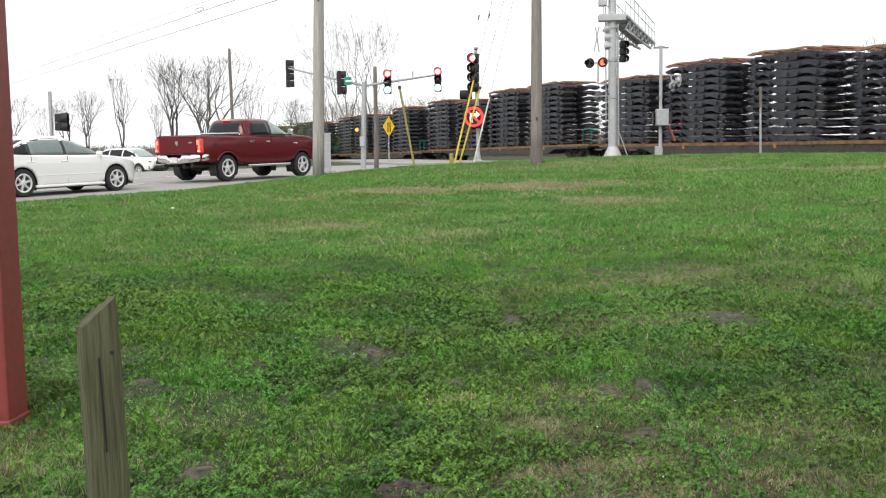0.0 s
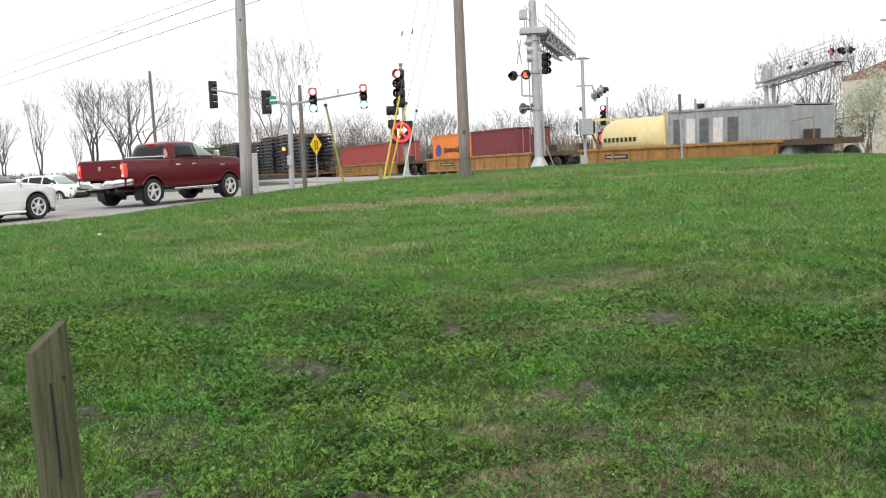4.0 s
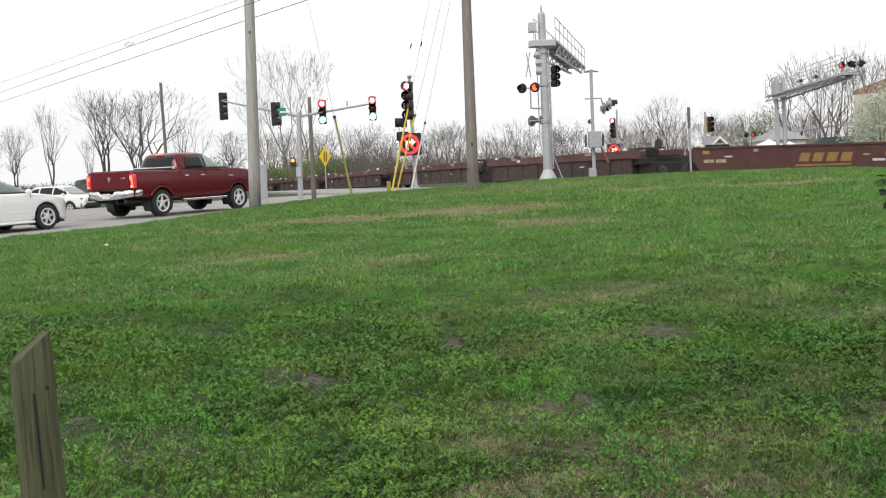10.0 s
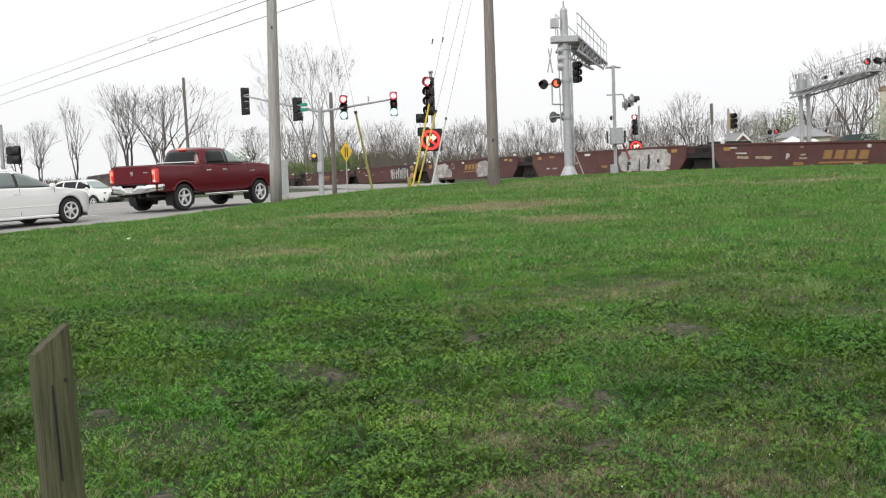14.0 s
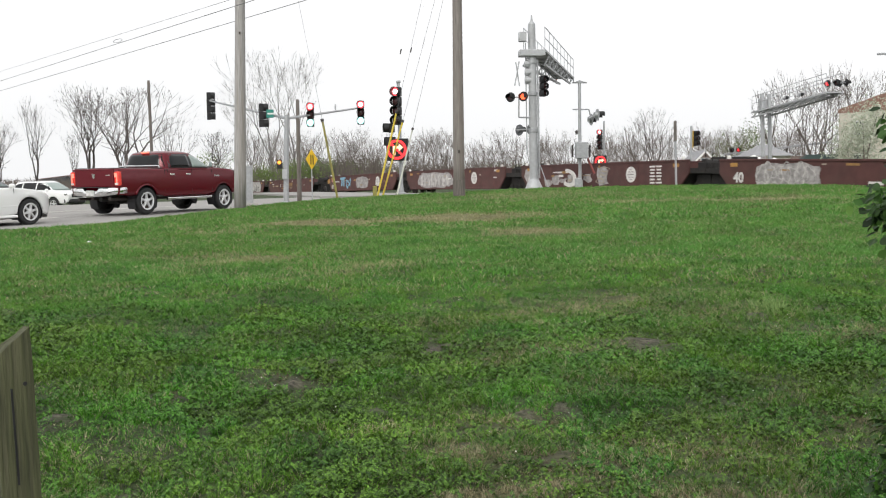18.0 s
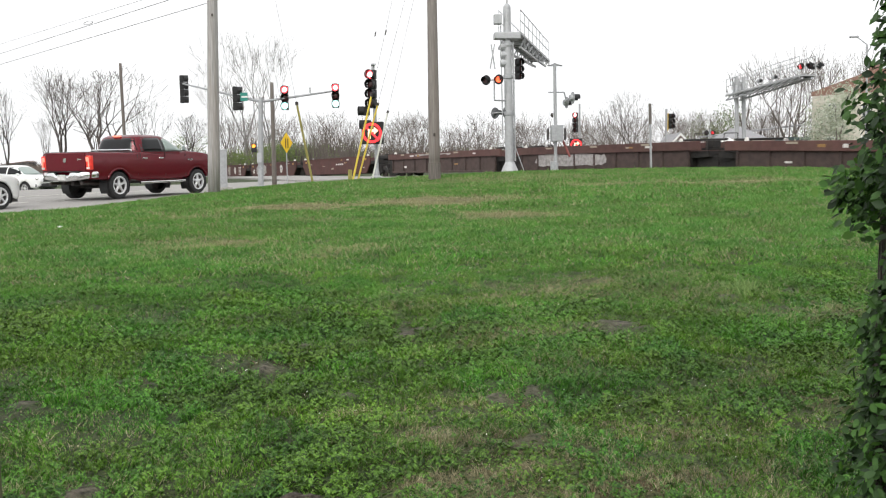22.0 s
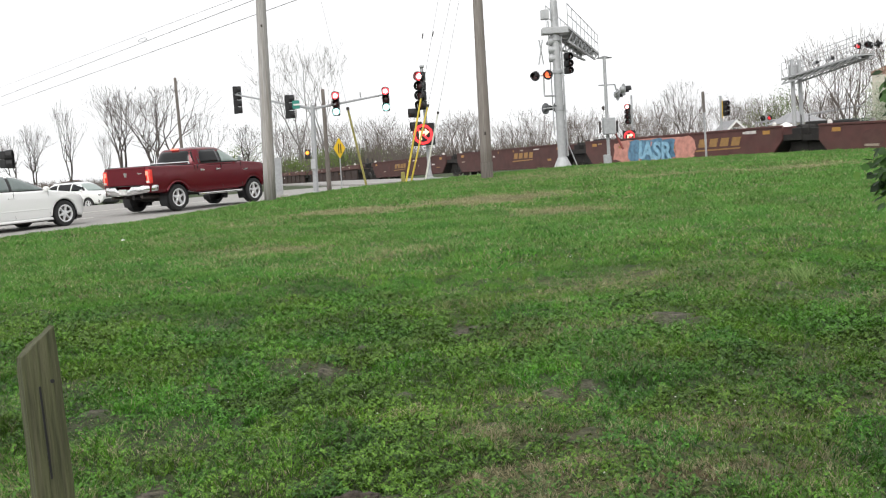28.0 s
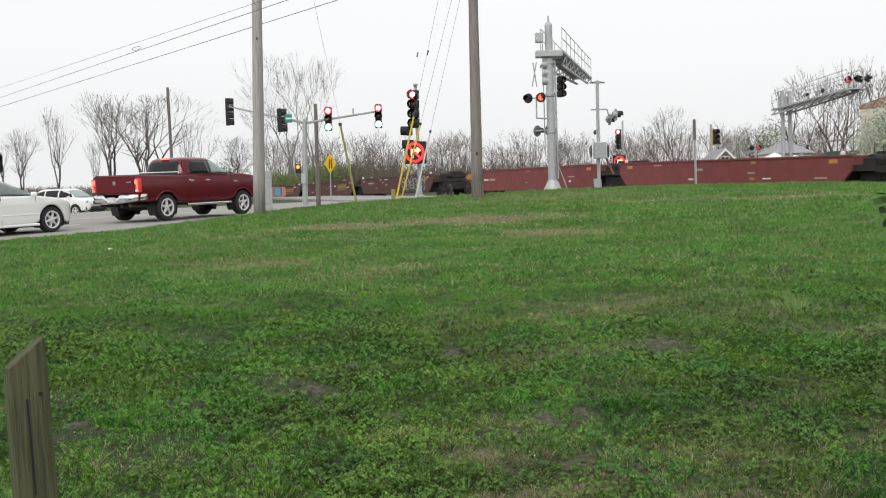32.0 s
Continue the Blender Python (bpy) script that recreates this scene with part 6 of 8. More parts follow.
def sedan():
    t = thing("sedan_car", on_road(-11.36, 23.95, 0.545, 61.4), "white four-door sedan waiting on the road", "car")
    R, xr, xf, w = 0.335, -1.26, 1.50, 0.92
    lower = [(-2.5, 0.35)] + arch(xr, R, 0.3) + [(-0.8, 0.21), (0.8, 0.21)] + arch(xf, R, 0.3) + [(2.15, 0.22), (2.30, 0.30), (2.37, 0.45), (2.385, 0.56), (2.35, 0.66), (2.24, 0.755), (2.0, 0.84), (1.7, 0.895), (1.35, 0.935), (1.05, 0.96), (0.0, 0.985), (-1.0, 1.00), (-1.8, 1.035), (-2.25, 1.03), (-2.42, 1.00), (-2.50, 0.9), (-2.54, 0.6)]
    part("body", body_shell(lower, w, 0.03, 0.62, 0.34, 0.14), white_paint, t, "glossy white bodywork", smooth=True)
    top = House([(0.93, -2.05, 1.42, 0.865), (1.02, -1.88, 1.18, 0.85), (1.12, -1.68, 0.95, 0.815), (1.22, -1.47, 0.72, 0.77), (1.31, -1.25, 0.50, 0.72), (1.38, -1.04, 0.31, 0.665), (1.43, -0.84, 0.14, 0.60), (1.46, -0.66, -0.02, 0.50), (1.478, -0.45, -0.20, 0.28)])
    part("roof", top.shell(), white_paint, t, "white roof and pillars", smooth=True)
    for s in (-1, 1):
        arc = ([-1.55, -1.35, -1.0, -0.6, -0.1, 0.25, 0.6, 1.05], [1.03, 1.19, 1.335, 1.395, 1.405, 1.36, 1.21, 1.00])
        cut = lambda a, b, d: [float(np.interp(a + (b - a) * k / 8, arc[0], arc[1])) - d for k in range(9)]
        span = lambda a, b: [a + (b - a) * k / 8 for k in range(9)]
        top.side_pane(t, "window_trim", s, arc[0], [1.0, 0.985, 0.98, 0.98, 0.975, 0.975, 0.97, 0.965], arc[1], plastic_dark, "black window surround", 0.004, 18)
        top.side_pane(t, "side_window", s, span(0.02, 0.98), [1.0] * 9, [max(1.005, v) for v in cut(0.02, 0.98, 0.03)], car_glass_mid, "front door glass", 0.010)
        top.side_pane(t, "side_window", s, span(-0.98, -0.07), [1.005] * 9, cut(-0.98, -0.07, 0.03), car_glass_mid, "rear door glass", 0.010)
        top.side_pane(t, "quarter_window", s, span(-1.42, -1.05), [1.02] * 9, cut(-1.42, -1.05, 0.03), car_glass, "small quarter glass", 0.010)
        part("door_mirror", box(B(), (0.93, s * 0.965, 1.01), (0.11, 0.17, 0.12), bevel=0.045), white_paint, t)
        for x in (-0.02, -0.98):
            part("door_handle", box(B(), (x - 0.05, s * 0.918, 0.83), (0.2, 0.03, 0.035), bevel=0.012), white_paint, t)
        for x, z0, z1 in ((0.0, 0.30, 0.97), (-1.02, 0.60, 0.97), (1.02, 0.36, 0.95)):
            part("door_gap", box(B(), (x, s * 0.908, (z0 + z1) / 2), (0.006, 0.01, z1 - z0)), plastic_dark, t)
        for cx in (xr, xf):
            arch_lip(t, cx, s, R, w - 0.035, white_paint, 0.022, 0.05, 0.4)
            wheel_well(t, cx, s, R, 0.62, 0.88)
        part("headlamp", box(B(), (2.10, s * 0.60, 0.70), (0.34, 0.24, 0.12), bevel=0.05), chrome, t, "clear headlamp")
        part("side_marker", box(B(), (2.13, s * 0.738, 0.62), (0.10, 0.03, 0.035), bevel=0.01), signal_yellow, t, "small amber side marker")
        part("sill", rod(B(), (-0.92, s * 0.885, 0.235), (1.1, s * 0.885, 0.235), 0.035, n=10), white_paint, t)
        part("side_moulding", box(B(), (0.1, s * 0.918, 0.50), (2.05, 0.012, 0.03), bevel=0.005), white_paint, t)
    top.end_pane(t, "windscreen", True, (0.76, 0.60), 1.0, 1.37, car_glass, "windscreen", 0.008)
    top.end_pane(t, "rear_window", False, (0.74, 0.58), 1.04, 1.37, car_glass, "rear window", 0.008)
    part("grille", box(B(), (2.365, 0, 0.58), (0.04, 0.8, 0.1), bevel=0.02), plastic_dark, t)
    part("underbody", box(B(), (0, 0, 0.25), (4.3, 1.5, 0.16)), dark_steel, t)
    for x in (xr, xf):
        for s in (-1, 1):
            wheel_of(t, x, s * 0.80, R, 0.225, 0.22, 6, 1 if s < 0 else -1)


def suv(x, y, z, turn):
    t = thing("white_suv", pose(x, y, z, 0, 0, turn), "white mid-size SUV with dark trim across the road", "car")
    R, xr, xf, w = 0.36, -1.4, 1.4, 0.92
    lower = [(-2.3, 0.45)] + arch(xr, R, 0.4) + [(-0.8, 0.34), (0.8, 0.34)] + arch(xf, R, 0.4) + [(2.1, 0.36), (2.28, 0.48), (2.35, 0.75), (2.33, 0.90), (2.24, 1.0), (1.9, 1.07), (1.5, 1.11), (1.15, 1.13), (-2.2, 1.15), (-2.32, 1.05), (-2.36, 0.6)]
    part("body", body_shell(lower, w, 0.03, 0.80, 0.26, 0.10), white_paint, t, "white bodywork", smooth=True)
    top = House([(1.08, -2.28, 1.48, 0.885), (1.2, -2.2, 1.2, 0.865), (1.35, -2.08, 0.93, 0.82), (1.48, -1.94, 0.70, 0.765), (1.57, -1.8, 0.52, 0.71), (1.64, -1.62, 0.33, 0.64), (1.685, -1.35, 0.08, 0.50), (1.70, -0.95, -0.3, 0.25)])
    part("roof", top.shell(), white_paint, t, "white roof and pillars", smooth=True)
    for s in (-1, 1):
        top.side_pane(t, "side_window", s, [0.10, 0.45, 0.75, 1.05], [1.17] * 4, [1.58, 1.555, 1.42, 1.2], car_glass, "front door glass", 0.008)
        top.side_pane(t, "side_window", s, [-0.98, -0.5, 0.02], [1.18] * 3, [1.575, 1.59, 1.585], car_glass, "rear door glass", 0.008)
        top.side_pane(t, "quarter_window", s, [-1.85, -1.5, -1.06], [1.26, 1.2, 1.18], [1.38, 1.51, 1.57], car_glass, "cargo glass", 0.008)
        part("headlamp", box(B(), (2.08, s * 0.66, 0.92), (0.36, 0.28, 0.17), bevel=0.06), chrome, t, "clear headlamp")
        part("door_mirror", box(B(), (1.0, s * 0.98, 1.17), (0.12, 0.17, 0.14), bevel=0.05), white_paint, t)
        part("lower_trim", box(B(), (0, s * 0.905, 0.40), (1.7, 0.04, 0.12), bevel=0.015), plastic_dark, t)
        part("roof_rail", rod(B(), (-1.5, s * 0.60, 1.675), (0.1, s * 0.60, 1.675), 0.018, n=6), galvanised, t)
        for cx in (xr, xf):
            wheel_well(t, cx, s, R, 0.62, 0.88)
    top.end_pane(t, "windscreen", True, (0.78, 0.62), 1.16, 1.60, car_glass_sky, "windscreen with bright sky put into its colour", 0.008)
    part("front_bumper", bumper_bar(0.80, 2.27, 2.05, 0.40, 0.66, 0.44, 0.0, 0.16), plastic_dark, t, "dark front bumper", smooth=True)
    part("grille", box(B(), (2.33, 0, 0.84), (0.06, 0.9, 0.2), bevel=0.02), plastic_dark, t, "dark grille with a chrome bar")
    part("grille_bar", box(B(), (2.365, 0, 0.85), (0.02, 0.82, 0.05)), chrome, t)
    for x in (xr, xf):
        for s in (-1, 1):
            wheel_of(t, x, s * 0.80, R, 0.235, 0.22, 5, 1 if s < 0 else -1)


pickup()
sedan()
suv(-21.2, 56.0, 0.18, -26.0)


# ---- trees, brush and houses in the distance ----
def crown_leaves(v_tips, count, size, seed, keep=1.0):
    rg = np.random.default_rng(seed)
    c = v_tips[rg.integers(0, len(v_tips), count)] + rg.normal(0, 0.16, (count, 3))
    a = rg.normal(0, 1, (count, 3))
    a /= np.linalg.norm(a, axis=1)[:, None]
    b = np.cross(a, rg.normal(0, 1, (count, 3)))
    b /= np.linalg.norm(b, axis=1)[:, None]
    s = size * rg.uniform(0.6, 1.3, count)[:, None]
    v = np.stack([c - a * s, c - b * s * 0.6, c + a * s, c + b * s * 0.6], 1).reshape(-1, 3)
    return v, np.arange(len(v)).reshape(-1, 4)


def bare_tree(name, x, y, z, shape, label, group, mat, turn=0.0, size=1.0):
    t = thing(name, pose(x, y, z, 0, 0, turn), label, "tree", group)
    t.scale = (size, size, size)
    o = new("branching_trunk", shape)
    o.parent = t
    return t


def tree_mesh(tall, seed, wide=0.75, clear=0.16, levels=6, fork=0.5, thin=0.02, rise=0.05, kids=2.4, thick=0.022, shoots=1, fine=0.010):
    """A bare tree: a short stem that forks again and again into ever finer branches, with a haze of twigs."""
    rg = random.Random(seed)
    stout, fine_segs = [], []

    def grow_branch(p, d, length, r, level):
        n = 3 if level < 3 else 2
        for k in range(n):
            d = (d + Vector((rg.gauss(0, 0.10), rg.gauss(0, 0.10), rg.gauss(rise, 0.06)))).normalized()
            q = p + d * length / n
            r2 = r * 0.9
            (stout if r > thin else fine_segs).append((p, q, r, r2))
            p, r = q, r2
            if level >= 2 and level < levels and k < n - 1:
                for _ in range(shoots):
                    side = d.cross(Vector((rg.gauss(0, 1), rg.gauss(0, 1), rg.gauss(0, 1)))).normalized()
                    grow_branch(p, (d * 0.7 + side * 0.7).normalized(), length * rg.uniform(0.35, 0.6), r * 0.5, max(level + 2, levels - 1))
        if level < levels:
            m = int(kids + rg.random())
            a0 = rg.uniform(0, 6.283)
            e1 = d.orthogonal().normalized()
            e2 = d.cross(e1)
            for j in range(m):
                a = a0 + 6.283 * j / m + rg.uniform(-0.4, 0.4)
                tilt = fork * rg.uniform(0.55, 1.15) * (0.45 if j == 0 else 1.0)
                nd = (d * math.cos(tilt) + (e1 * math.cos(a) + e2 * math.sin(a)) * math.sin(tilt)).normalized()
                grow_branch(p, nd, length * rg.uniform(0.66, 0.90), r * (0.78 if j == 0 else 0.62), level + 1)

    r0 = tall * thick
    base = Vector((0, 0, tall * clear))
    stout.append((Vector((0, 0, -0.3)), base, r0 * 1.3, r0))
    for j in range(3):
        a = 2.1 * j + rg.uniform(-0.5, 0.5)
        grow_branch(base, Vector((math.cos(a) * 0.34, math.sin(a) * 0.34, 1)).normalized(), tall * 0.26, r0 * 0.66, 1)
    def arrays(segs):
        return [np.array([tuple(s[k]) for s in segs]) for k in (0, 1)] + [np.array([s[k] for s in segs]) for k in (2, 3)]
    P, Q, R1, R2 = arrays(stout)
    d = Q - P
    d /= np.linalg.norm(d, axis=1)[:, None] + 1e-9
    s1 = np.cross(d, [0.31, 0.87, 0.38])
    s1 /= np.linalg.norm(s1, axis=1)[:, None] + 1e-9
    s2 = np.cross(d, s1)
    v = np.stack([C + (s1 * math.cos(a) + s2 * math.sin(a)) * R[:, None] for C, R in ((P, R1), (Q, R2)) for a in (0, 2.094, 4.189)], 1).reshape(-1, 3)
    i = np.arange(len(P))[:, None] * 6
    f = np.concatenate([i + [[0, 1, 4, 3]], i + [[1, 2, 5, 4]], i + [[2, 0, 3, 5]]])
    P, Q, R1, R2 = arrays(fine_segs)
    a = np.random.default_rng(seed).uniform(0, np.pi, len(P))
    side = np.stack([np.cos(a), np.sin(a), 0 * a], -1)
    R1, R2 = np.maximum(R1, fine)[:, None], np.maximum(R2, fine * 0.7)[:, None]
    tw = np.stack([P - side * R1, P + side * R1, Q + side * R2, Q - side * R2], 1).reshape(-1, 3)
    f = np.concatenate([f, len(v) + np.arange(len(tw)).reshape(-1, 4)])
    v = np.concatenate([v, tw])
    v[:, 2] *= tall / v[:, 2].max()
    spread = np.percentile(np.abs(v[:, :2]), 97)
    v[:, :2] *= wide * tall / 2 / spread
    return v, f


def tree_shape(tall, seed, mat, **kw):
    v, f = tree_mesh(tall, seed, **kw)
    ob = sheet("shape", v, f, mat)
    me = ob.data
    bpy.data.objects.remove(ob)
    return me


DARK = [tree_shape(9.0, s, bark_dark, wide=w, fork=k, levels=6, fine=0.012) for s, w, k in ((51, 0.62, 0.42), (52, 0.5, 0.38), (53, 0.8, 0.48), (54, 0.95, 0.55), (55, 0.9, 0.5), (56, 0.6, 0.42), (57, 0.45, 0.36))]
PALE = [tree_shape(10.0, s, bark_pale, wide=w, clear=0.3, fork=0.42, thick=0.011, rise=0.07, fine=0.009) for s, w in ((31, 0.62), (32, 0.55))]
WOOD = [tree_shape(9.0, s, bark_grey, wide=w, clear=0.14, levels=5, fork=0.42, thick=0.016, thin=0.05, rise=0.06, fine=0.013) for s, w in ((61, 0.6), (62, 0.5), (63, 0.7), (64, 0.75), (65, 0.6), (66, 0.66))]

for x, y, tall, k, turn in ((-38.0, 85, 5.6, 0, 10), (-36.2, 85, 6.6, 5, 50), (-33.0, 85, 8.3, 1, 80), (-31.4, 90, 6.0, 6, 200), (-28.4, 85, 9.6, 2, 0), (-26.6, 88, 9.0, 6, 30), (-24.8, 85, 9.4, 3, 140), (-22.6, 92, 7.2, 0, 300),
                            (-41.5, 88, 5.6, 6, 120), (-46, 90, 6.2, 2, 210), (-52, 92, 7.5, 4, 20), (-60, 96, 8.5, 1, 100), (-19.6, 96, 6.0, 3, 60)):
    sh = DARK[k]
    bare_tree("bare_tree", x, y, ROAD - 0.1, sh, "leafless grey-brown tree with fine twigs", "bare trees across the road", bark_grey, turn, 1.08 * tall / 9.0)
for x, y, tall, k in ((-17.9, 122.0, 18.2, 0), (-21.4, 128.0, 13.6, 1), (-15.2, 124.0, 18.4, 1)):
    bare_tree("pale_tree", x, y, ROAD - 0.1, PALE[k], "tall leafless tree with pale bark", "pale trees beyond the crossing", bark_pale, 40 * k, tall / 10.0)

rw = random.Random(44)
for k in range(300):
    u = k / 300
    x = -75 + 205 * u + rw.uniform(-3, 3)
    y = 128 + 42 * rw.random() + 0.12 * abs(x)
    tall = (6.2 + 3.6 * rw.random() ** 1.4) * (y / 145)
    off = 0.9104 * x + 0.4138 * y - TRACK
    if abs(off) < 6 or x / y < -0.17 or (off < 0 and x / y > -0.23):
        continue
    bare_tree("woodland_tree", x, y, ROAD - 0.1, rw.choice(WOOD), "leafless tree in the distant wood", "distant wood", bark_grey, rw.uniform(0, 360), tall / 9.0)
for x, y, tall, k in ((38.5, 150, 12.6, 6), (37.2, 152, 11.0, 5), (48.6, 116, 13.4, 1), (50.8, 118, 15.4, 0), (53.4, 112, 15.0, 2), (49.6, 126, 14.4, 5), (56.5, 120, 15.5, 4), (60, 121, 15.0, 0), (55.0, 128, 15.8, 3), (58.2, 130, 15.0, 1), (43.8, 128, 8.6, 2)):
    bare_tree("bare_tree", x, y, ROAD - 0.1, (WOOD + DARK)[k], "tall leafless tree behind the houses", "bare trees behind the houses", bark_grey, 47 * k, tall / 9.0)


def brush(name, x0, x1, y0, y1, count, tall, mat, label, thin=0.03):
    rg = np.random.default_rng(int(abs(x0) * 7 + y0))
    x, y = rg.uniform(x0, x1, count), rg.uniform(y0, y1, count)
    h = tall * rg.uniform(0.35, 1.0, count) * (0.6 + 0.4 * blotch(x * 0.2, y * 0.2)) * np.where(x / y < -0.19, 0.5, 1.0)
    lean = rg.normal(0, 0.28, (count, 2)) * h[:, None]
    off = 0.9104 * x + 0.4138 * y - TRACK
    ok = (np.abs(off) > 5) & ((off > 0) | (x / y < -0.23))
    x, y, h, lean = x[ok], y[ok], h[ok], lean[ok]
    count = len(x)
    b = np.stack([x, y, 0 * x + ROAD - 0.15], -1)
    t = b + np.stack([lean[:, 0], lean[:, 1], h], -1)
    w = np.array([1, 0.2, 0]) * thin * rg.uniform(0.5, 1.5, count)[:, None]
    v = np.stack([b - w, b + w, t + w * 0.3, t - w * 0.3], 1).reshape(-1, 3)
    return sheet(name, v, np.arange(len(v)).reshape(-1, 4), mat, "stuff", label, "brush")


brush("wood_brush", -95, 135, 120, 175, 38000, 5.2, bark_grey, "grey-brown leafless brush under the distant wood", 0.045)
brush("roadside_thicket", -26, -4, 106, 124, 3200, 6.0, bark_grey, "tangled grey-brown thicket beyond the crossing", 0.035)
brush("roadside_brush", -60, -8, 90, 100, 1500, 1.7, bark_grey, "low leafless brush along the far roadside", 0.03)


def leafy_bush(name, x, y, z, w, tall, count, size, mat, label, seed, category="bush"):
    t = thing(name, pose(x, y, z), label, category)
    rg = np.random.default_rng(seed)
    lob = rg.normal(0, 1, (14, 3)) * [w * 0.30, w * 0.26, tall * 0.17] + [0, 0, tall * 0.58]
    c = lob[rg.integers(0, 14, count)] + rg.normal(0, 1, (count, 3)) * [w * 0.13, w * 0.13, tall * 0.11]
    c[:, 2] = np.clip(c[:, 2], 0.05, None)
    v, f = crown_leaves(c, count, size, seed)
    o = sheet("foliage", v, f, mat, "stuff", "small scattered leaves")
    o.parent = t
    bm = B()
    rr = random.Random(seed)
    for k in range(9):
        rod(bm, (rr.uniform(-0.1, 0.1) * w, 0, -0.1), tuple(lob[k]), 0.05, 0.015, 5)
    part("stems", bm, bark_grey, t)


leafy_bush("green_bush", -9.6, 116, ROAD - 0.1, 12.0, 4.6, 6000, 0.085, bush_leaf, "yellow-green spring bush beyond the track", 5)
leafy_bush("green_bush", -25.6, 122, ROAD - 0.1, 6.0, 5.0, 2600, 0.085, bush_leaf, "yellow-green spring bush by the far roadside", 6)
leafy_bush("green_bush", -18.0, 118, ROAD - 0.1, 5.0, 3.8, 2000, 0.08, bush_leaf, "yellow-green spring bush by the far roadside", 7)
leafy_bush("budding_tree", 49.0, 140, ROAD - 0.1, 7.5, 8.9, 3400, 0.12, spring_leaf, "tree in pale green spring leaf", 8, "tree")
leafy_bush("blossom_tree", 29.7, 62.0, ROAD - 0.1, 4.0, 5.4, 5200, 0.085, blossom, "small tree covered in white-green blossom", 9, "tree")
for k, (x, y) in enumerate(((20, 132), (31, 136), (8, 138), (-4, 135))):
    leafy_bush("budding_bush", x, y, ROAD - 0.1, 6.0, 3.5, 1100, 0.09, spring_leaf, "brush with first spring leaves", 20 + k)


def gable_house():
    t = thing("small_house", pose(37.2, 120, ROAD - 0.1, 0, 0, -4), "small house with a white-trimmed gable", "house")
    w, e, r = 1.35, 3.15, 4.75
    part("wall", slab(B(), [(-w, 0), (w, 0), (w, e), (0, r - 0.2), (-w, e)], 0, 7), roof_brown, t, "dark shingled wall")
    for s in (-1, 1):
        part("roof", slab(B(), [(0, r), (s * (w + 0.35), e - 0.15), (s * (w + 0.35), e - 0.35), (0, r - 0.22)], -0.4, 7.4), roof_grey, t, "grey shingle roof")
        part("gable_trim", slab(B(), [(0, r - 0.02), (s * (w + 0.35), e - 0.17), (s * (w + 0.35), e - 0.47), (0, r - 0.36)], -0.46, -0.40), sign_white, t, "white gable board")
    win = part("window", box(B(), (0, -0.04, 3.35), (1.1, 0.08, 0.75)), sign_white, t, "white framed attic window")
    for s in (-1, 1):
        part("pane", box(B(), (s * 0.25, -0.09, 3.35), (0.4, 0.02, 0.6)), pane_dark, win)


def pavilion():
    t = thing("pavilion", pose(41.0, 110, ROAD - 0.1, 0, 0, 0), "low pavilion with a grey hipped roof", "pavilion")
    bm = B()
    b = [(-2.5, -3, 3.6), (2.5, -3, 3.6), (2.5, 3, 3.6), (-2.5, 3, 3.6)]
    vs = [bm.verts.new(p) for p in b] + [bm.verts.new((-0.4, 0, 5.0)), bm.verts.new((0.4, 0, 5.0))]
    for q in ((0, 1, 5, 4), (1, 2, 5), (2, 3, 4, 5), (3, 0, 4), (3, 2, 1, 0)):
        bm.faces.new([vs[i] for i in q])
    part("roof", bm, roof_grey, t, "grey hipped roof")
    part("wall", box(B(), (0, 0, 1.8), (4.4, 5.0, 3.6)), wall_pale, t)
    for k in (-1.6, -0.55, 0.55, 1.6):
        w = part("window", box(B(), (k, -2.52, 2.35), (0.85, 0.06, 1.1)), sign_white, t, "white framed window")
        part("pane", box(B(), (k, -2.56, 2.35), (0.6, 0.02, 0.85)), pane_dark, w)


def tent(x, y, w, tall, mat, label, ridge=False):
    t = thing("canopy_tent", pose(x, y, ROAD - 0.1), label, "tent", "canopy tents")
    bm = B()
    h = tall * 0.62
    vs = [bm.verts.new(p) for p in ((-w, -2, h), (w, -2, h), (w, 2, h), (-w, 2, h))]
    top = [bm.verts.new((-w * 0.55 if ridge else 0, 0, tall)), bm.verts.new((w * 0.9 if ridge else 0.05, 0, tall))]
    for q in ((vs[0], vs[1], top[1], top[0]), (vs[1], vs[2], top[1]), (vs[2], vs[3], top[0], top[1]), (vs[3], vs[0], top[0])):
        bm.faces.new(q)
    part("canopy", bm, mat, t)
    part("valance", box(B(), (0, 0, h - 0.16), (w * 2, 4, 0.32)), mat, t)
    for sx in (-1, 1):
        for sy in (-1, 1):
            part("leg", rod(B(), (sx * w * 0.97, sy * 1.9, 0), (sx * w * 0.97, sy * 1.9, h), 0.03, n=6), galvanised, t)


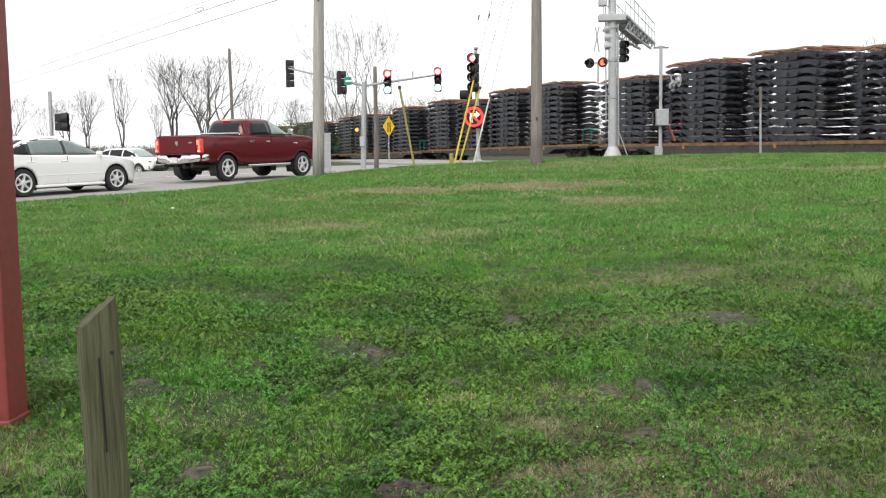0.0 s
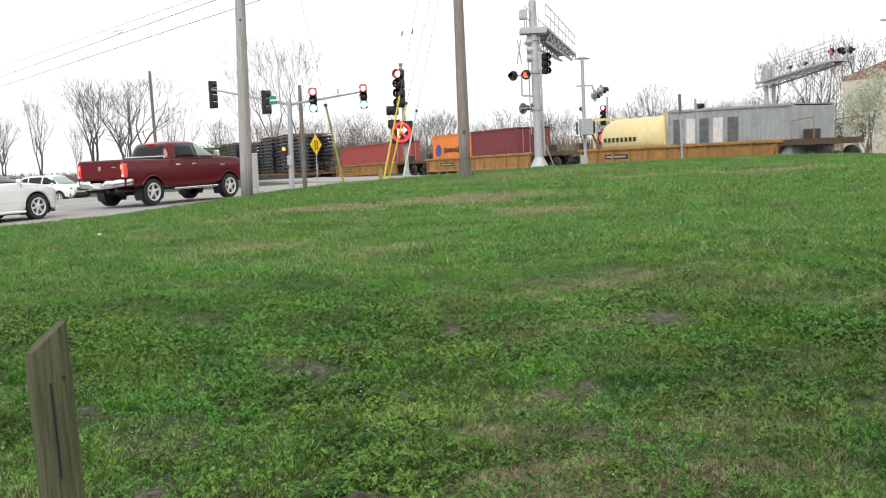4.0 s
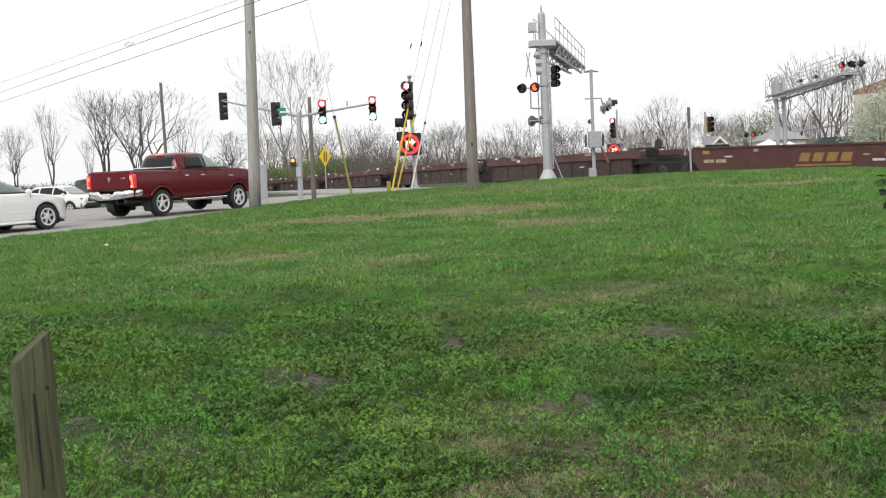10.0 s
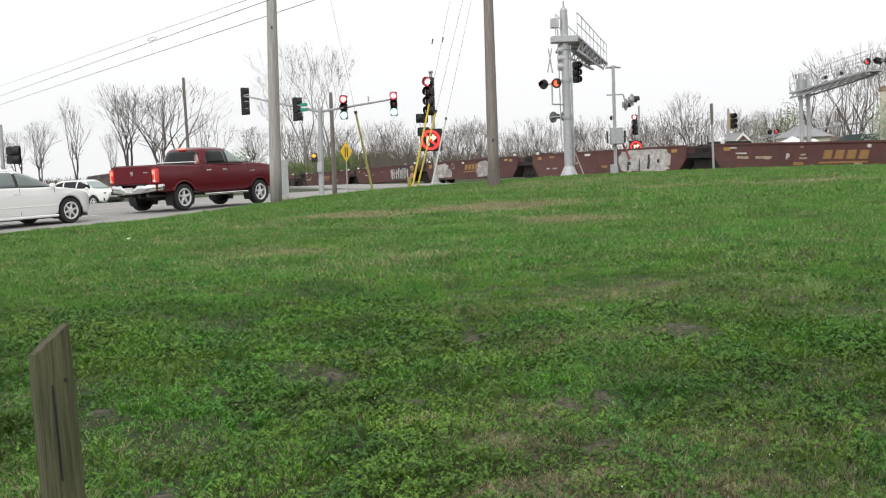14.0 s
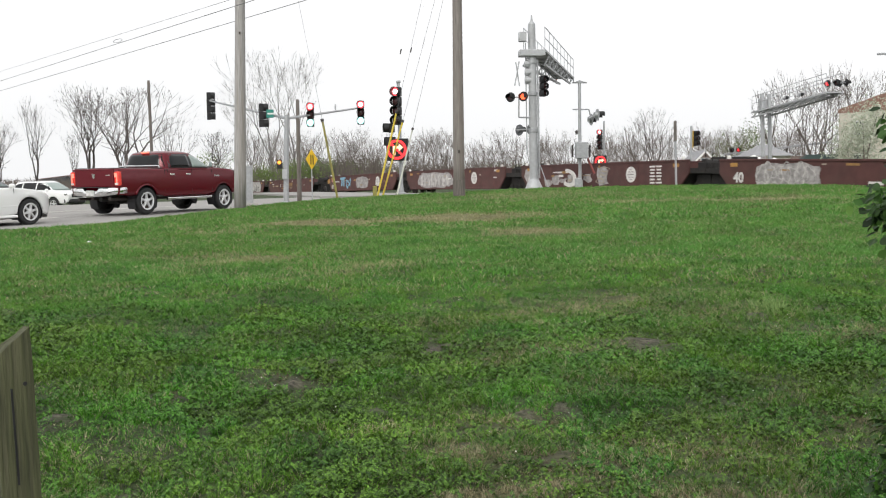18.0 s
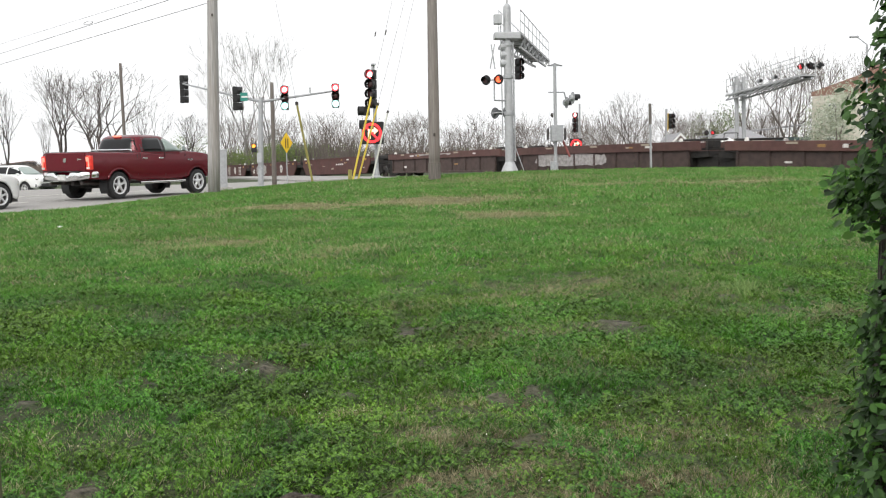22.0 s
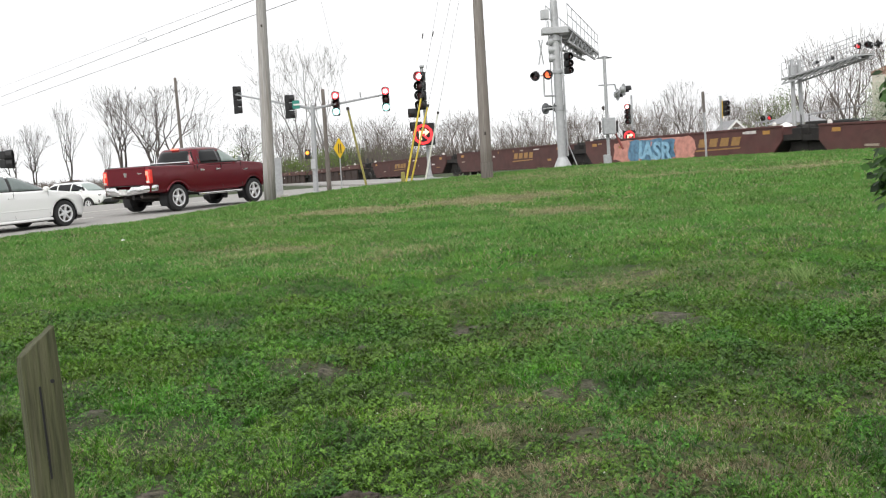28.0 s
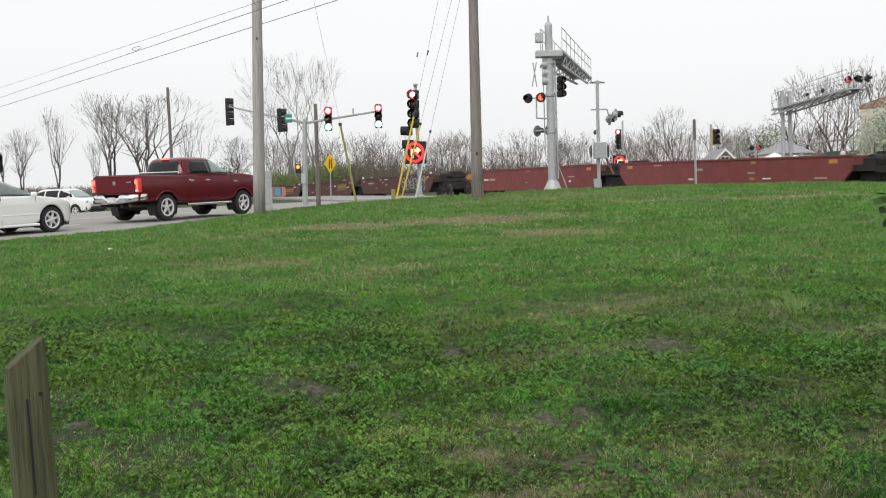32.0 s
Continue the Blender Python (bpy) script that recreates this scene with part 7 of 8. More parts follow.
def corner_building():
    t = thing("corner_building", pose(34.0, 75.0, ROAD - 0.1, 0, 0, -52), "old pale-walled brick building with small windows", "building")
    part("side_wall", box(B(), (5.0, 0.15, 3.05), (10, 0.3, 6.1)), wall_pale, t, "stained pale side wall")
    part("front_wall", box(B(), (0.15, 6.15, 3.0), (0.3, 11.7, 6.0)), wall_brick, t, "patched brick front")
    part("roof", box(B(), (5.0, 6.0, 5.95), (10, 11.4, 0.2)), roof_brown, t)
    part("parapet", slab(B(), [(-0.1, 6.1), (10, 6.1), (10, 8.0), (4.8, 7.8), (2.4, 7.1), (-0.1, 6.4)], -0.02, 0.32), wall_brick, t, "sloping patched brick parapet")
    part("chimney", box(B(), (4.6, 0.7, 7.7), (0.6, 0.7, 1.2)), wall_brick, t)
    for x, z in ((1.6, 4.8), (4.4, 4.6), (7.2, 4.5), (1.6, 2.2), (4.4, 2.2)):
        w = part("window", box(B(), (x, -0.02, z), (0.75, 0.08, 1.3)), sign_white, t, "narrow sash window")
        part("pane", box(B(), (x, -0.07, z), (0.55, 0.02, 1.1)), pane_dark, w)
    part("blue_end", box(B(), (7.6, -0.06, 7.0), (3.4, 0.1, 1.8)), material("slate_board", (0.06, 0.08, 0.11), 0.6), t, "dark slate-blue board on the wall")


def long_roof():
    t = thing("long_shed", pose(48.0, 120, ROAD - 0.1), "long low shed with a pale roof edge", "shed")
    part("wall", box(B(), (0, 2, 1.9), (12, 6, 3.8)), roof_brown, t)
    part("roof", slab(B(), [(-6.4, 4.2), (6.4, 5.6), (6.4, 5.8), (-6.4, 4.4)], -1.6, 6), roof_grey, t)


gable_house()
pavilion()
tent(34.4, 95, 2.3, 3.4, tent_white, "white canopy tent by the pavilion")
tent(38.0, 99, 1.9, 3.2, tent_white, "white canopy tent by the pavilion")
tent(35.4, 80, 3.4, 3.0, tent_green, "dark green canopy tent", True)
corner_building()
long_roof()
lamp = thing("street_lamp", pose(27.9, 55.0, ROAD), "slim grey street lamp with a curved arm", "street lamp")
part("post", rod(B(), (0.35, 0, 0), (0.25, 0, 7.6), 0.07, 0.05, 10), galvanised, lamp)
part("arm", rod(B(), (0.25, 0, 7.6), (-0.4, 0, 8.05), 0.03, n=8), galvanised, lamp)
part("lamp_head", box(B(), (-0.55, 0, 8.04), (0.5, 0.2, 0.12), bevel=0.03), galvanised, lamp)


# ---- the track ----
def on_track(c, z=0.0, off=0.0):
    """The pose of a vehicle whose front is c metres along the train; its x axis points to the rear, y away from the lawn."""
    p = AXIS_N * (TRACK + off) - AXIS_U * c
    a, b = float(rail_drop(-c)), float(rail_drop(-c - 15))
    return pose(p.x, p.y, RAIL + z - a, 0, math.degrees(math.atan2(b - a, 15)), math.degrees(math.atan2(-AXIS_U.y, -AXIS_U.x)))


def build_track():
    t = tagged(new("railway_track"), "ballasted railway track with rusty rails", "railway track", "", "structure")
    p = AXIS_N * TRACK
    t.matrix_basis = pose(p.x, p.y, RAIL, 0, 0, math.degrees(math.atan2(-AXIS_U.y, -AXIS_U.x)))
    xs = [-900, -500] + list(range(-300, 100, 4)) + [300, 900]

    def run(outline):
        """A cross-section of (y, z) pairs drawn along the line of the track."""
        return loft(B(), [[Vector((x, y, z - float(rail_drop(-x)))) for y, z in outline] for x in xs])
    part("ballast_bed", run([(-1.7, -0.24), (1.7, -0.24), (2.7, -0.6), (-2.7, -0.6)]), ballast_grey, t)
    for y in (-0.75, 0.75):
        part("rail", run([(y - 0.035, 0), (y + 0.035, 0), (y + 0.035, -0.04), (y + 0.01, -0.045), (y + 0.01, -0.15), (y + 0.07, -0.17), (y - 0.07, -0.17), (y - 0.01, -0.15), (y - 0.01, -0.045), (y - 0.035, -0.04)]), steel_rail, t)
    bm = B()
    for k in range(-200, 100):
        box(bm, (k * 0.55, 0, -0.21 - float(rail_drop(-k * 0.55))), (0.22, 2.5, 0.08))
    tagged(part("sleepers", bm, pole_dark, t), "dark wooden sleepers", "", "", "stuff")


build_track()


def bogie(parent, x, lab="black cast steel bogie with two wheelsets"):
    bm = B()
    for s in (-1, 1):
        slab(bm, [(-1.15, 0.62), (-0.5, 0.62), (-0.35, 0.35), (0.35, 0.35), (0.5, 0.62), (1.15, 0.62), (1.15, 0.42), (0.6, 0.3), (0.35, 0.18), (-0.35, 0.18), (-0.6, 0.3), (-1.15, 0.42)], s * 0.98 - 0.06, s * 0.98 + 0.06)
        for k in (-0.9, 0.9):
            box(bm, (k, s * 1.02, 0.5), (0.3, 0.16, 0.26))
        for k in (-0.14, 0, 0.14):
            rod(bm, (k, s * 1.0, 0.3), (k, s * 1.0, 0.6), 0.055, n=8)
    box(bm, (0, 0, 0.55), (0.4, 2.0, 0.26))
    t = part("bogie", bm, near_black, parent, lab, pose(x, 0, 0))
    wheel = None
    for k in (-0.9, 0.9):
        for s in (-1, 1):
            m = pose(k, s * 0.76, 0.46, 90)
            if wheel is None:
                wheel = part("wheel", spun(B(), [(0.10, -0.08), (0.42, -0.07), (0.47, -0.06), (0.47, 0.05), (0.42, 0.06), (0.12, 0.08)], 24), dark_steel, t, "", m)
            else:
                again(wheel, t, m)
    return t


TRAIN = []      # (thing, its place in the train)
STEPS = [0, 0.5, 1, 1.5, 2, 2.5] + list(range(3, 33))


def gone(t):
    """How far the train has run after t seconds: it gathers a little speed; the bump near 6 s fits the camera's view.
    """
    return 17.4 * t - 5.5 * (1 - math.exp(-t / 5)) + 0.95 * math.exp(-((t - 6.0) / 1.9) ** 2)


def wagon(name, c, label, group):
    t = thing(name, on_track(c), label, "railway wagon", group)
    TRAIN.append((t, c))
    return t


PITCH, FIRST = 17.1, 19.05


def guides(t, x, s):
    """Pale cone boxes and brackets that stand on the top edge near an end."""
    for k, (d, h) in enumerate(((0.5, 0.16), (2.6, 0.12))):
        part("guide_cone", spun(B(), [(0.10, 0), (0.09, h * 0.6), (0.04, h)], 10, pose(x + d * s, -1.42, 1.75)), mark_white if k == 0 else spray_grey, t, "small pale guide block on the top edge")


def ribbed_unit(c, length, first, last):
    """One unit of an articulated well wagon with ribbed sides."""
    t = wagon("well_wagon", c, "empty brown well wagon with ribbed steel sides", "ribbed brown well wagons")
    a, b = (2.6 if first else 1.5), length - (2.6 if last else 1.5)
    for s in (-1, 1):
        bm = B()
        box(bm, ((a + b) / 2, s * 1.36, 0.86), (b - a, 0.05, 1.0))
        box(bm, ((a + b) / 2, s * 1.42, 0.42), (b - a, 0.14, 0.14), bevel=0.02)
        side = part("side_wall", bm, brown_panel, t, "darker brown side panels")
        part("top_chord", box(B(), ((a + b) / 2, s * 1.42, 1.55), (b - a + 1.4, 0.17, 0.42), bevel=0.025), brown_rib, t, "rust-brown top beam")
        k = int((b - a) / 1.75)
        rib = None
        for i in range(k + 1):
            m = pose(a + (b - a) * i / k, s * 1.41, 0.9)
            rib = again(rib, side, m) if rib else part("rib", box(B(), (0, 0, 0), (0.10, 0.12, 0.86)), brown_panel, side, "", m)
        rnd = random.Random(int(c) + s)
        for k in range(5 if s < 0 else 0):
            part("pale_mark", box(B(), (rnd.uniform(a + 1, b - 1), -1.392 if k > 2 else -1.51, rnd.uniform(0.75, 1.1) if k > 2 else 1.56), (rnd.uniform(0.2, 0.6), 0.012, rnd.uniform(0.05, 0.16))), rnd.choice((mark_cream, mark_gold, mark_white)), t, "faded unreadable stencil bar")
    part("floor", box(B(), ((a + b) / 2, 0, 0.4), (b - a, 2.7, 0.08)), dark_steel, t)
    for end, x, s in (("front", a, 1), ("rear", b, -1)):
        bm = B()
        slab(bm, [(0, 0.35), (0.3 * s, 0.35), (0.06 * s, 1.3), (-1.2 * s, 1.3), (-1.2 * s, 1.05), (-0.1 * s, 1.0)], -1.3, 1.3, pose(x, 0, 0))
        box(bm, (x - 0.75 * s, 0, 1.4), (1.1, 1.6, 0.1))
        box(bm, (x - 0.6 * s, -0.5, 1.62), (0.5, 0.5, 0.36), bevel=0.04)
        # added dark block, closes the see-through gap above the bogie
        box(bm, (x - 0.8 * s, 0, 0.78), (1.3, 2.1, 0.62), bevel=0.05)
        rod(bm, (x - 1.3 * s, -0.3, 1.82), (x + 1.6 * s, -0.3, 1.86), 0.05, n=6)
        part("end_bulkhead", bm, near_black, t, "black end frame")
        guides(t, x, s)
        bm = B()
        rod(bm, (x - 1.0 * s, -1.25, 1.3), (x - 1.0 * s, -1.25, 2.1), 0.02, n=6)
        rod(bm, (x - 0.2 * s, -1.25, 1.6), (x - 0.2 * s, -1.25, 2.1), 0.02, n=6)
        rod(bm, (x - 1.0 * s, -1.25, 2.1), (x - 0.2 * s, -1.25, 2.1), 0.02, n=6)
        part("grab_rail", bm, dark_steel, t)
    bogie(t, 1.9 if first else 0.0)
    if last:
        bogie(t, length - 1.9)
        part("brake_wheel", disc(B(), (length - 1.0, -0.9, 2.0), 0.28, 0.04), dark_steel, t)
    return t


def smooth_unit(c, length, first, last, paint, label, group):
    """One unit of an articulated well wagon with plain sides, cut away over the bogies."""
    t = wagon("well_wagon", c, label, group)
    a, b = (2.3 if first else 1.0), length - (2.3 if last else 1.0)
    for s in (-1, 1):
        bm = B()
        slab(bm, [(a, 1.12), (a + 0.75, 0.36), (b - 0.75, 0.36), (b, 1.12), (b, 1.74), (a, 1.74)], s * 1.46 - 0.04, s * 1.46 + 0.04)
        box(bm, ((a + b) / 2, s * 1.47, 1.71), (b - a, 0.14, 0.09), bevel=0.015)
        box(bm, ((a + b) / 2, s * 1.47, 0.42), (b - a - 1.5, 0.14, 0.1), bevel=0.015)
        part("side_wall", bm, paint, t, "oxide-brown plain side")
    part("floor", box(B(), ((a + b) / 2, 0, 0.4), (b - a - 1.6, 2.8, 0.08)), dark_steel, t)
    for x, s in ((a, 1), (b, -1)):
        bm = B()
        slab(bm, [(0.75 * s, 0.36), (0.9 * s, 0.36), (0.2 * s, 1.35), (-1.0 * s, 1.35), (-1.0 * s, 1.1), (0, 1.1)], -1.4, 1.4, pose(x, 0, 0))
        box(bm, (x - 0.35 * s, 0.3, 1.62), (0.7, 1.0, 0.5), bevel=0.05)
        rod(bm, (x - 0.5 * s, -1.0, 1.55), (x - 0.5 * s, 0.9, 1.55), 0.2, n=12)
        # added filler block that stops the view through the wagon end
        box(bm, (x - 0.5 * s, 0, 0.80), (1.0, 2.1, 0.55), bevel=0.05)
        box(bm, (x - 0.5 * s, -0.9, 1.45), (0.6, 0.5, 0.35), bevel=0.05)
        rod(bm, (x - 0.8 * s, -1.2, 1.3), (x - 0.8 * s, -1.2, 2.15), 0.025, n=6)
        part("end_frame", bm, near_black, t, "black end frame with brake gear")
        guides(t, x, s)
    rnd = random.Random(int(c))
    for x in (a + 0.9, b - 0.9):
        part("reflector", box(B(), (x, -1.505, 1.5), (0.42, 0.014, 0.16)), mark_orange, t, "small amber marker panel")
    for k in range(9):
        w = rnd.uniform(0.15, 0.7)
        part("stencil_mark", box(B(), (rnd.uniform(a + 1, b - 1), -1.505, rnd.choice((1.55, 1.3, 0.85, 1.1))), (w, 0.012, rnd.choice((0.06, 0.09, 0.13)))), rnd.choice((mark_cream, mark_gold, mark_white)), t, "faded unreadable stencil bar")
    for k in range(3):
        x = rnd.uniform(a + 2, b - 2)
        part("weld_seam", box(B(), (x, -1.505, 1.05), (0.03, 0.012, 1.1)), paint, t)
    bogie(t, 1.9 if first else 0.0)
    if last:
        bogie(t, length - 1.9)
    return t


def five_pack(c, kind):
    """Five units that share their bogies."""
    made = []
    for i in range(5):
        first, last = i == 0, i == 4
        length = FIRST if first or last else PITCH
        if kind == "ribbed":
            made.append(ribbed_unit(c, length, first, last))
        elif kind == "oxide":
            made.append(smooth_unit(c, length, first, last, brown_smooth, "empty oxide-brown well wagon with plain sides", "oxide well wagons"))
        else:
            made.append(smooth_unit(c, length, first, last, oxide_bright, "empty bright oxide-red well wagon with plain sides", "red well wagons"))
        c += length
    return made


PACKS = []
at_c = 42.0
for kind, slack in (("ribbed", 0.0), ("oxide", 0.0), ("oxide", 0.0), ("ribbed", -0.7), ("oxide", -0.3), ("red", 1.5)):
    at_c += slack
    PACKS.append(five_pack(at_c, kind))
    at_c += 2 * FIRST + 3 * PITCH


# ---- markings and sprayed letters on the wagons ----
def lettering(text, m, size, depth, mat, parent, name, label):
    cu = bpy.data.curves.new("letters", "FONT")
    cu.body, cu.size, cu.extrude, cu.align_x, cu.offset = text, size, depth, "CENTER", size * 0.035
    o = bpy.data.objects.new("letters", cu)
    me = bpy.data.meshes.new_from_object(o)
    bpy.data.objects.remove(o)
    me.materials.append(mat)
    ob = new(name, me)
    ob.parent, ob.matrix_basis = parent, m
    return tagged(ob, label)


def spray(parent, x0, x1, z0, z1, mat, label, seed, proud=0.0, lobes=16, name="sprayed_patch"):
    """An uneven sprayed patch, a few millimetres of paint on the side wall."""
    rg = random.Random(seed)
    cx, cz = (x0 + x1) / 2, (z0 + z1) / 2
    hx, hz = (x1 - x0) / 2, (z1 - z0) / 2
    pts = []
    for k in range(lobes * 2):
        a = 2 * math.pi * k / (lobes * 2)
        c, q = math.cos(a), math.sin(a)
        j = min(0.16, 0.3 * hx)
        sx, sz = abs(c) ** 0.45 * math.copysign(1, c), abs(q) ** 0.45 * math.copysign(1, q)
        pts.append((cx + hx * sx + rg.uniform(-j, j), min(1.66, max(0.42, cz + hz * sz + rg.uniform(-0.07, 0.07)))))
    return part(name, slab(B(), pts, -1.504 - proud, -1.51 - proud), mat, parent, label)


def spray_ring(parent, cx, cz, rx, rz, mat, seed, line=0.07, proud=0.012):
    """A loose closed stroke of spray paint, the outline of one letter form."""
    rg = random.Random(seed)
    ph, am = rg.uniform(0, 6), rg.uniform(0.12, 0.28)
    bm = B()
    n = 22
    rows = []
    for k in range(n):
        a = 2 * math.pi * k / n
        w = 1 + am * math.sin(3 * a + ph) + 0.1 * math.sin(5 * a + 2 * ph)
        x, z = math.cos(a) * rx * w, math.sin(a) * rz * w
        d = line * rg.uniform(0.7, 1.3)
        m = math.hypot(x, z) + 1e-6
        rows.append([bm.verts.new((cx + x * (1 + g * d / m), -1.506 - proud, min(1.68, max(0.4, cz + z * (1 + g * d / m))))) for g in (-0.5, 0.5)])
    for p, q in zip(rows, rows[1:] + rows[:1]):
        bm.faces.new((p[0], q[0], q[1], p[1]))
    return part("sprayed_outline", bm, mat, parent, "pale sprayed letter outline")


def emblem(parent, x, z, r=0.40):
    """A plain round white mark with a dark cross."""
    e = part("round_mark", disc(B(), (x, -1.508, z), r, 0.012, n=24), mark_white, parent, "round white painted mark")
    for dx, dz, w, h in ((0, 0, 1.25, 0.16), (-0.3, 0.34, 0.42, 0.14), (0.3, 0.34, 0.42, 0.14), (-0.3, -0.34, 0.42, 0.14), (0.3, -0.34, 0.42, 0.14), (0, 0.62, 0.5, 0.10), (0, -0.62, 0.5, 0.10)):
        part("mark_bar", box(B(), (x + dx * r, -1.517, z + dz * r), (w * r, 0.008, h * r)), spray_grey, e, "faded unreadable bar")


def side_text(text, parent, x, z, size, mat, name="sprayed_letters", label="sprayed letters", proud=0.0):
    return lettering(text, pose(x, -1.512 - proud, z, 90, 0, 0), size, 0.004, mat, parent, name, label)


def gold_mark(u, x0, x1, z0=1.05, z1=1.40):
    """Four plain slanted gold forms with a thin streak under them."""
    d = (x1 - x0) / 4
    for k in range(4):
        x = x0 + d * k
        part("painted_mark", slab(B(), [(x, z0), (x + d * 0.72, z0), (x + d * 0.9, z1), (x + d * 0.18, z1)], -1.504, -1.512), mark_gold, u, "plain gold slanted mark")
    part("painted_streak", slab(B(), [(x0 - 0.25, z0 - 0.20), (x1 - 0.2, z0 - 0.14), (x1 - 0.1, z0 - 0.08), (x0 - 0.1, z0 - 0.12)], -1.504, -1.512), mark_gold, u, "thin gold streak under the mark")


def letter_bars(u, x0, x1, count, mat, seed, z0=0.55, z1=1.55, proud=0.012, label="sprayed letter stroke, unreadable"):
    """Upright and slanting strokes, as large sprayed lettering that cannot be read."""
    rg = random.Random(seed)
    d = (x1 - x0) / count
    for k in range(count):
        x, lean, w = x0 + d * k, rg.uniform(-0.12, 0.2), d * rg.uniform(0.42, 0.66)
        lo, hi = z0 + rg.uniform(0, 0.12), z1 - rg.uniform(0, 0.14)
        part("sprayed_stroke", slab(B(), [(x, lo), (x + w, lo + rg.uniform(-0.05, 0.05)), (x + w + lean, hi), (x + lean, hi - rg.uniform(0, 0.08))], -1.506 - proud, -1.510 - proud), mat, u, label)
        if k % 2 == 0 and k + 1 < count:
            z = rg.uniform(z0 + 0.3, z1 - 0.3)
            part("sprayed_stroke", slab(B(), [(x + w * 0.5, z), (x + d + w * 0.5, z + rg.uniform(-0.1, 0.1)), (x + d + w * 0.5, z + 0.16), (x + w * 0.5, z + 0.14)], -1.512 - proud, -1.516 - proud), mat, u, label)


def stencils(u, x0, x1, z0, z1, cols, rows, mat, seed):
    """A block of small stencilled writing, as plain bars."""
    rg = random.Random(seed)
    for i in range(cols):
        for j in range(rows):
            w, h = (x1 - x0) / cols, (z1 - z0) / rows
            part("stencil_mark", box(B(), (x0 + w * (i + 0.5), -1.508, z0 + h * (j + 0.5)), (w * rg.uniform(0.5, 0.85), 0.012, h * 0.5)), mat, u, "faded unreadable stencil bar")


def decorate():
    p1, p2, p4, p5 = PACKS[1], PACKS[2], PACKS[4], PACKS[5]
    gold_mark(p1[0], 8.8, 11.6)
    stencils(p1[0], 3.0, 4.6, 0.95, 1.25, 2, 1, spray_tan, 2)
    spray(p1[1], 10.7, 14.7, 0.5, 1.62, spray_black, "black sprayed field", 1)
    letter_bars(p1[1], 10.5, 14.4, 8, spray_pale, 3)
    spray(p1[1], 10.2, 10.8, 0.7, 1.4, spray_pink, "faded pink sprayed patch", 4, 0.002, 8)
    spray(p1[1], 14.9, 15.5, 1.25, 1.55, mark_gold, "gold mark", 5, 0.0, 8)
    spray(p1[1], 14.7, 15.6, 0.6, 1.0, spray_pink, "pale pink sprayed patch", 6, 0.0, 8)
    spray(p1[2], 1.6, 2.2, 1.3, 1.55, mark_orange, "small amber mark", 7, 0.0, 8)
    spray(p1[2], 2.8, 5.3, 0.5, 1.56, spray_pale, "large silvery sprayed block", 2)
    spray(p1[2], 4.9, 5.9, 0.5, 1.1, spray_pale, "silvery sprayed patch", 8, 0.0, 9)
    for k in range(7):
        spray(p1[2], 2.95 + 0.4 * k, 3.25 + 0.4 * k, 0.62 + 0.13 * (k % 3), 0.82 + 0.16 * (k % 4), spray_grey, "grey sprayed shade", 210 + k, 0.006, 6)
    spray_ring(p1[2], 6.05, 1.35, 0.28, 0.20, mark_cream, 9, 0.05)
    gold_mark(p1[2], 8.1, 10.4)
    spray(p1[2], 10.0, 12.6, 0.5, 1.55, spray_grey, "pale sprayed block", 11)
    spray(p1[3], 10.5, 14.9, 0.5, 1.66, spray_pale, "large silvery sprayed block", 12)
    letter_bars(p1[3], 11.0, 14.6, 6, spray_black, 13, 0.55, 1.55, 0.008, "dark outline stroke")
    for k in range(5):
        spray(p1[3], 10.7 + 0.84 * k, 11.3 + 0.84 * k, 0.55, 1.58, spray_pale, "silvery sprayed letter form", 60 + k, 0.020, 7)
    stencils(p1[4], 2.3, 4.9, 1.0, 1.22, 2, 1, spray_tan, 14)
    side_text("B", p1[4], 5.7, 1.02, 0.36, mark_white, "stencilled_letter", "white stencilled letter")
    stencils(p1[4], 6.3, 6.8, 1.0, 1.3, 1, 2, mark_cream, 15)
    gold_mark(p1[4], 7.6, 10.0)
    spray(p2[0], 1.9, 2.6, 1.1, 1.5, mark_orange, "amber sprayed mark", 16, 0.0, 8)
    spray(p2[0], 3.0, 3.5, 0.6, 1.0, spray_pale, "pale sprayed patch", 17, 0.0, 8)
    spray(p2[0], 3.05, 3.5, 1.2, 1.5, spray_pink, "pale pink sprayed patch", 18, 0.0, 8)
    stencils(p2[0], 3.6, 5.1, 1.12, 1.32, 5, 1, mark_white, 19)
    letter_bars(p2[0], 5.5, 6.7, 2, spray_blue, 20, 0.75, 1.62)
    part("sprayed_stroke", slab(B(), [(5.3, 1.4), (6.7, 1.45), (6.8, 1.62), (5.4, 1.58)], -1.53, -1.534), spray_blue, p2[0], "pale blue sprayed stroke")
    spray_ring(p2[0], 7.2, 1.0, 0.32, 0.28, spray_blue, 21, 0.2)
    letter_bars(p2[0], 7.65, 8.1, 1, spray_blue, 22, 0.8, 1.62)
    spray(p2[0], 9.3, 12.0, 0.6, 1.55, spray_grey, "grey sprayed patch", 23)
    spray(p2[1], 3.2, 8.8, 0.5, 1.55, spray_grey, "pale sprayed panel", 24)
    letter_bars(p2[1], 3.6, 8.4, 8, spray_pale, 25, 0.58, 1.48)
    tag = side_text("NOL", p2[2], 5.75, 0.60, 1.22, mark_white, label="large white sprayed letters", proud=0.006)
    tag.matrix_basis = tag.matrix_basis @ Matrix(((2.15, 0.30, 0, 0), (0, 1, 0, 0), (0, 0, 1, 0), (0, 0, 0, 1)))
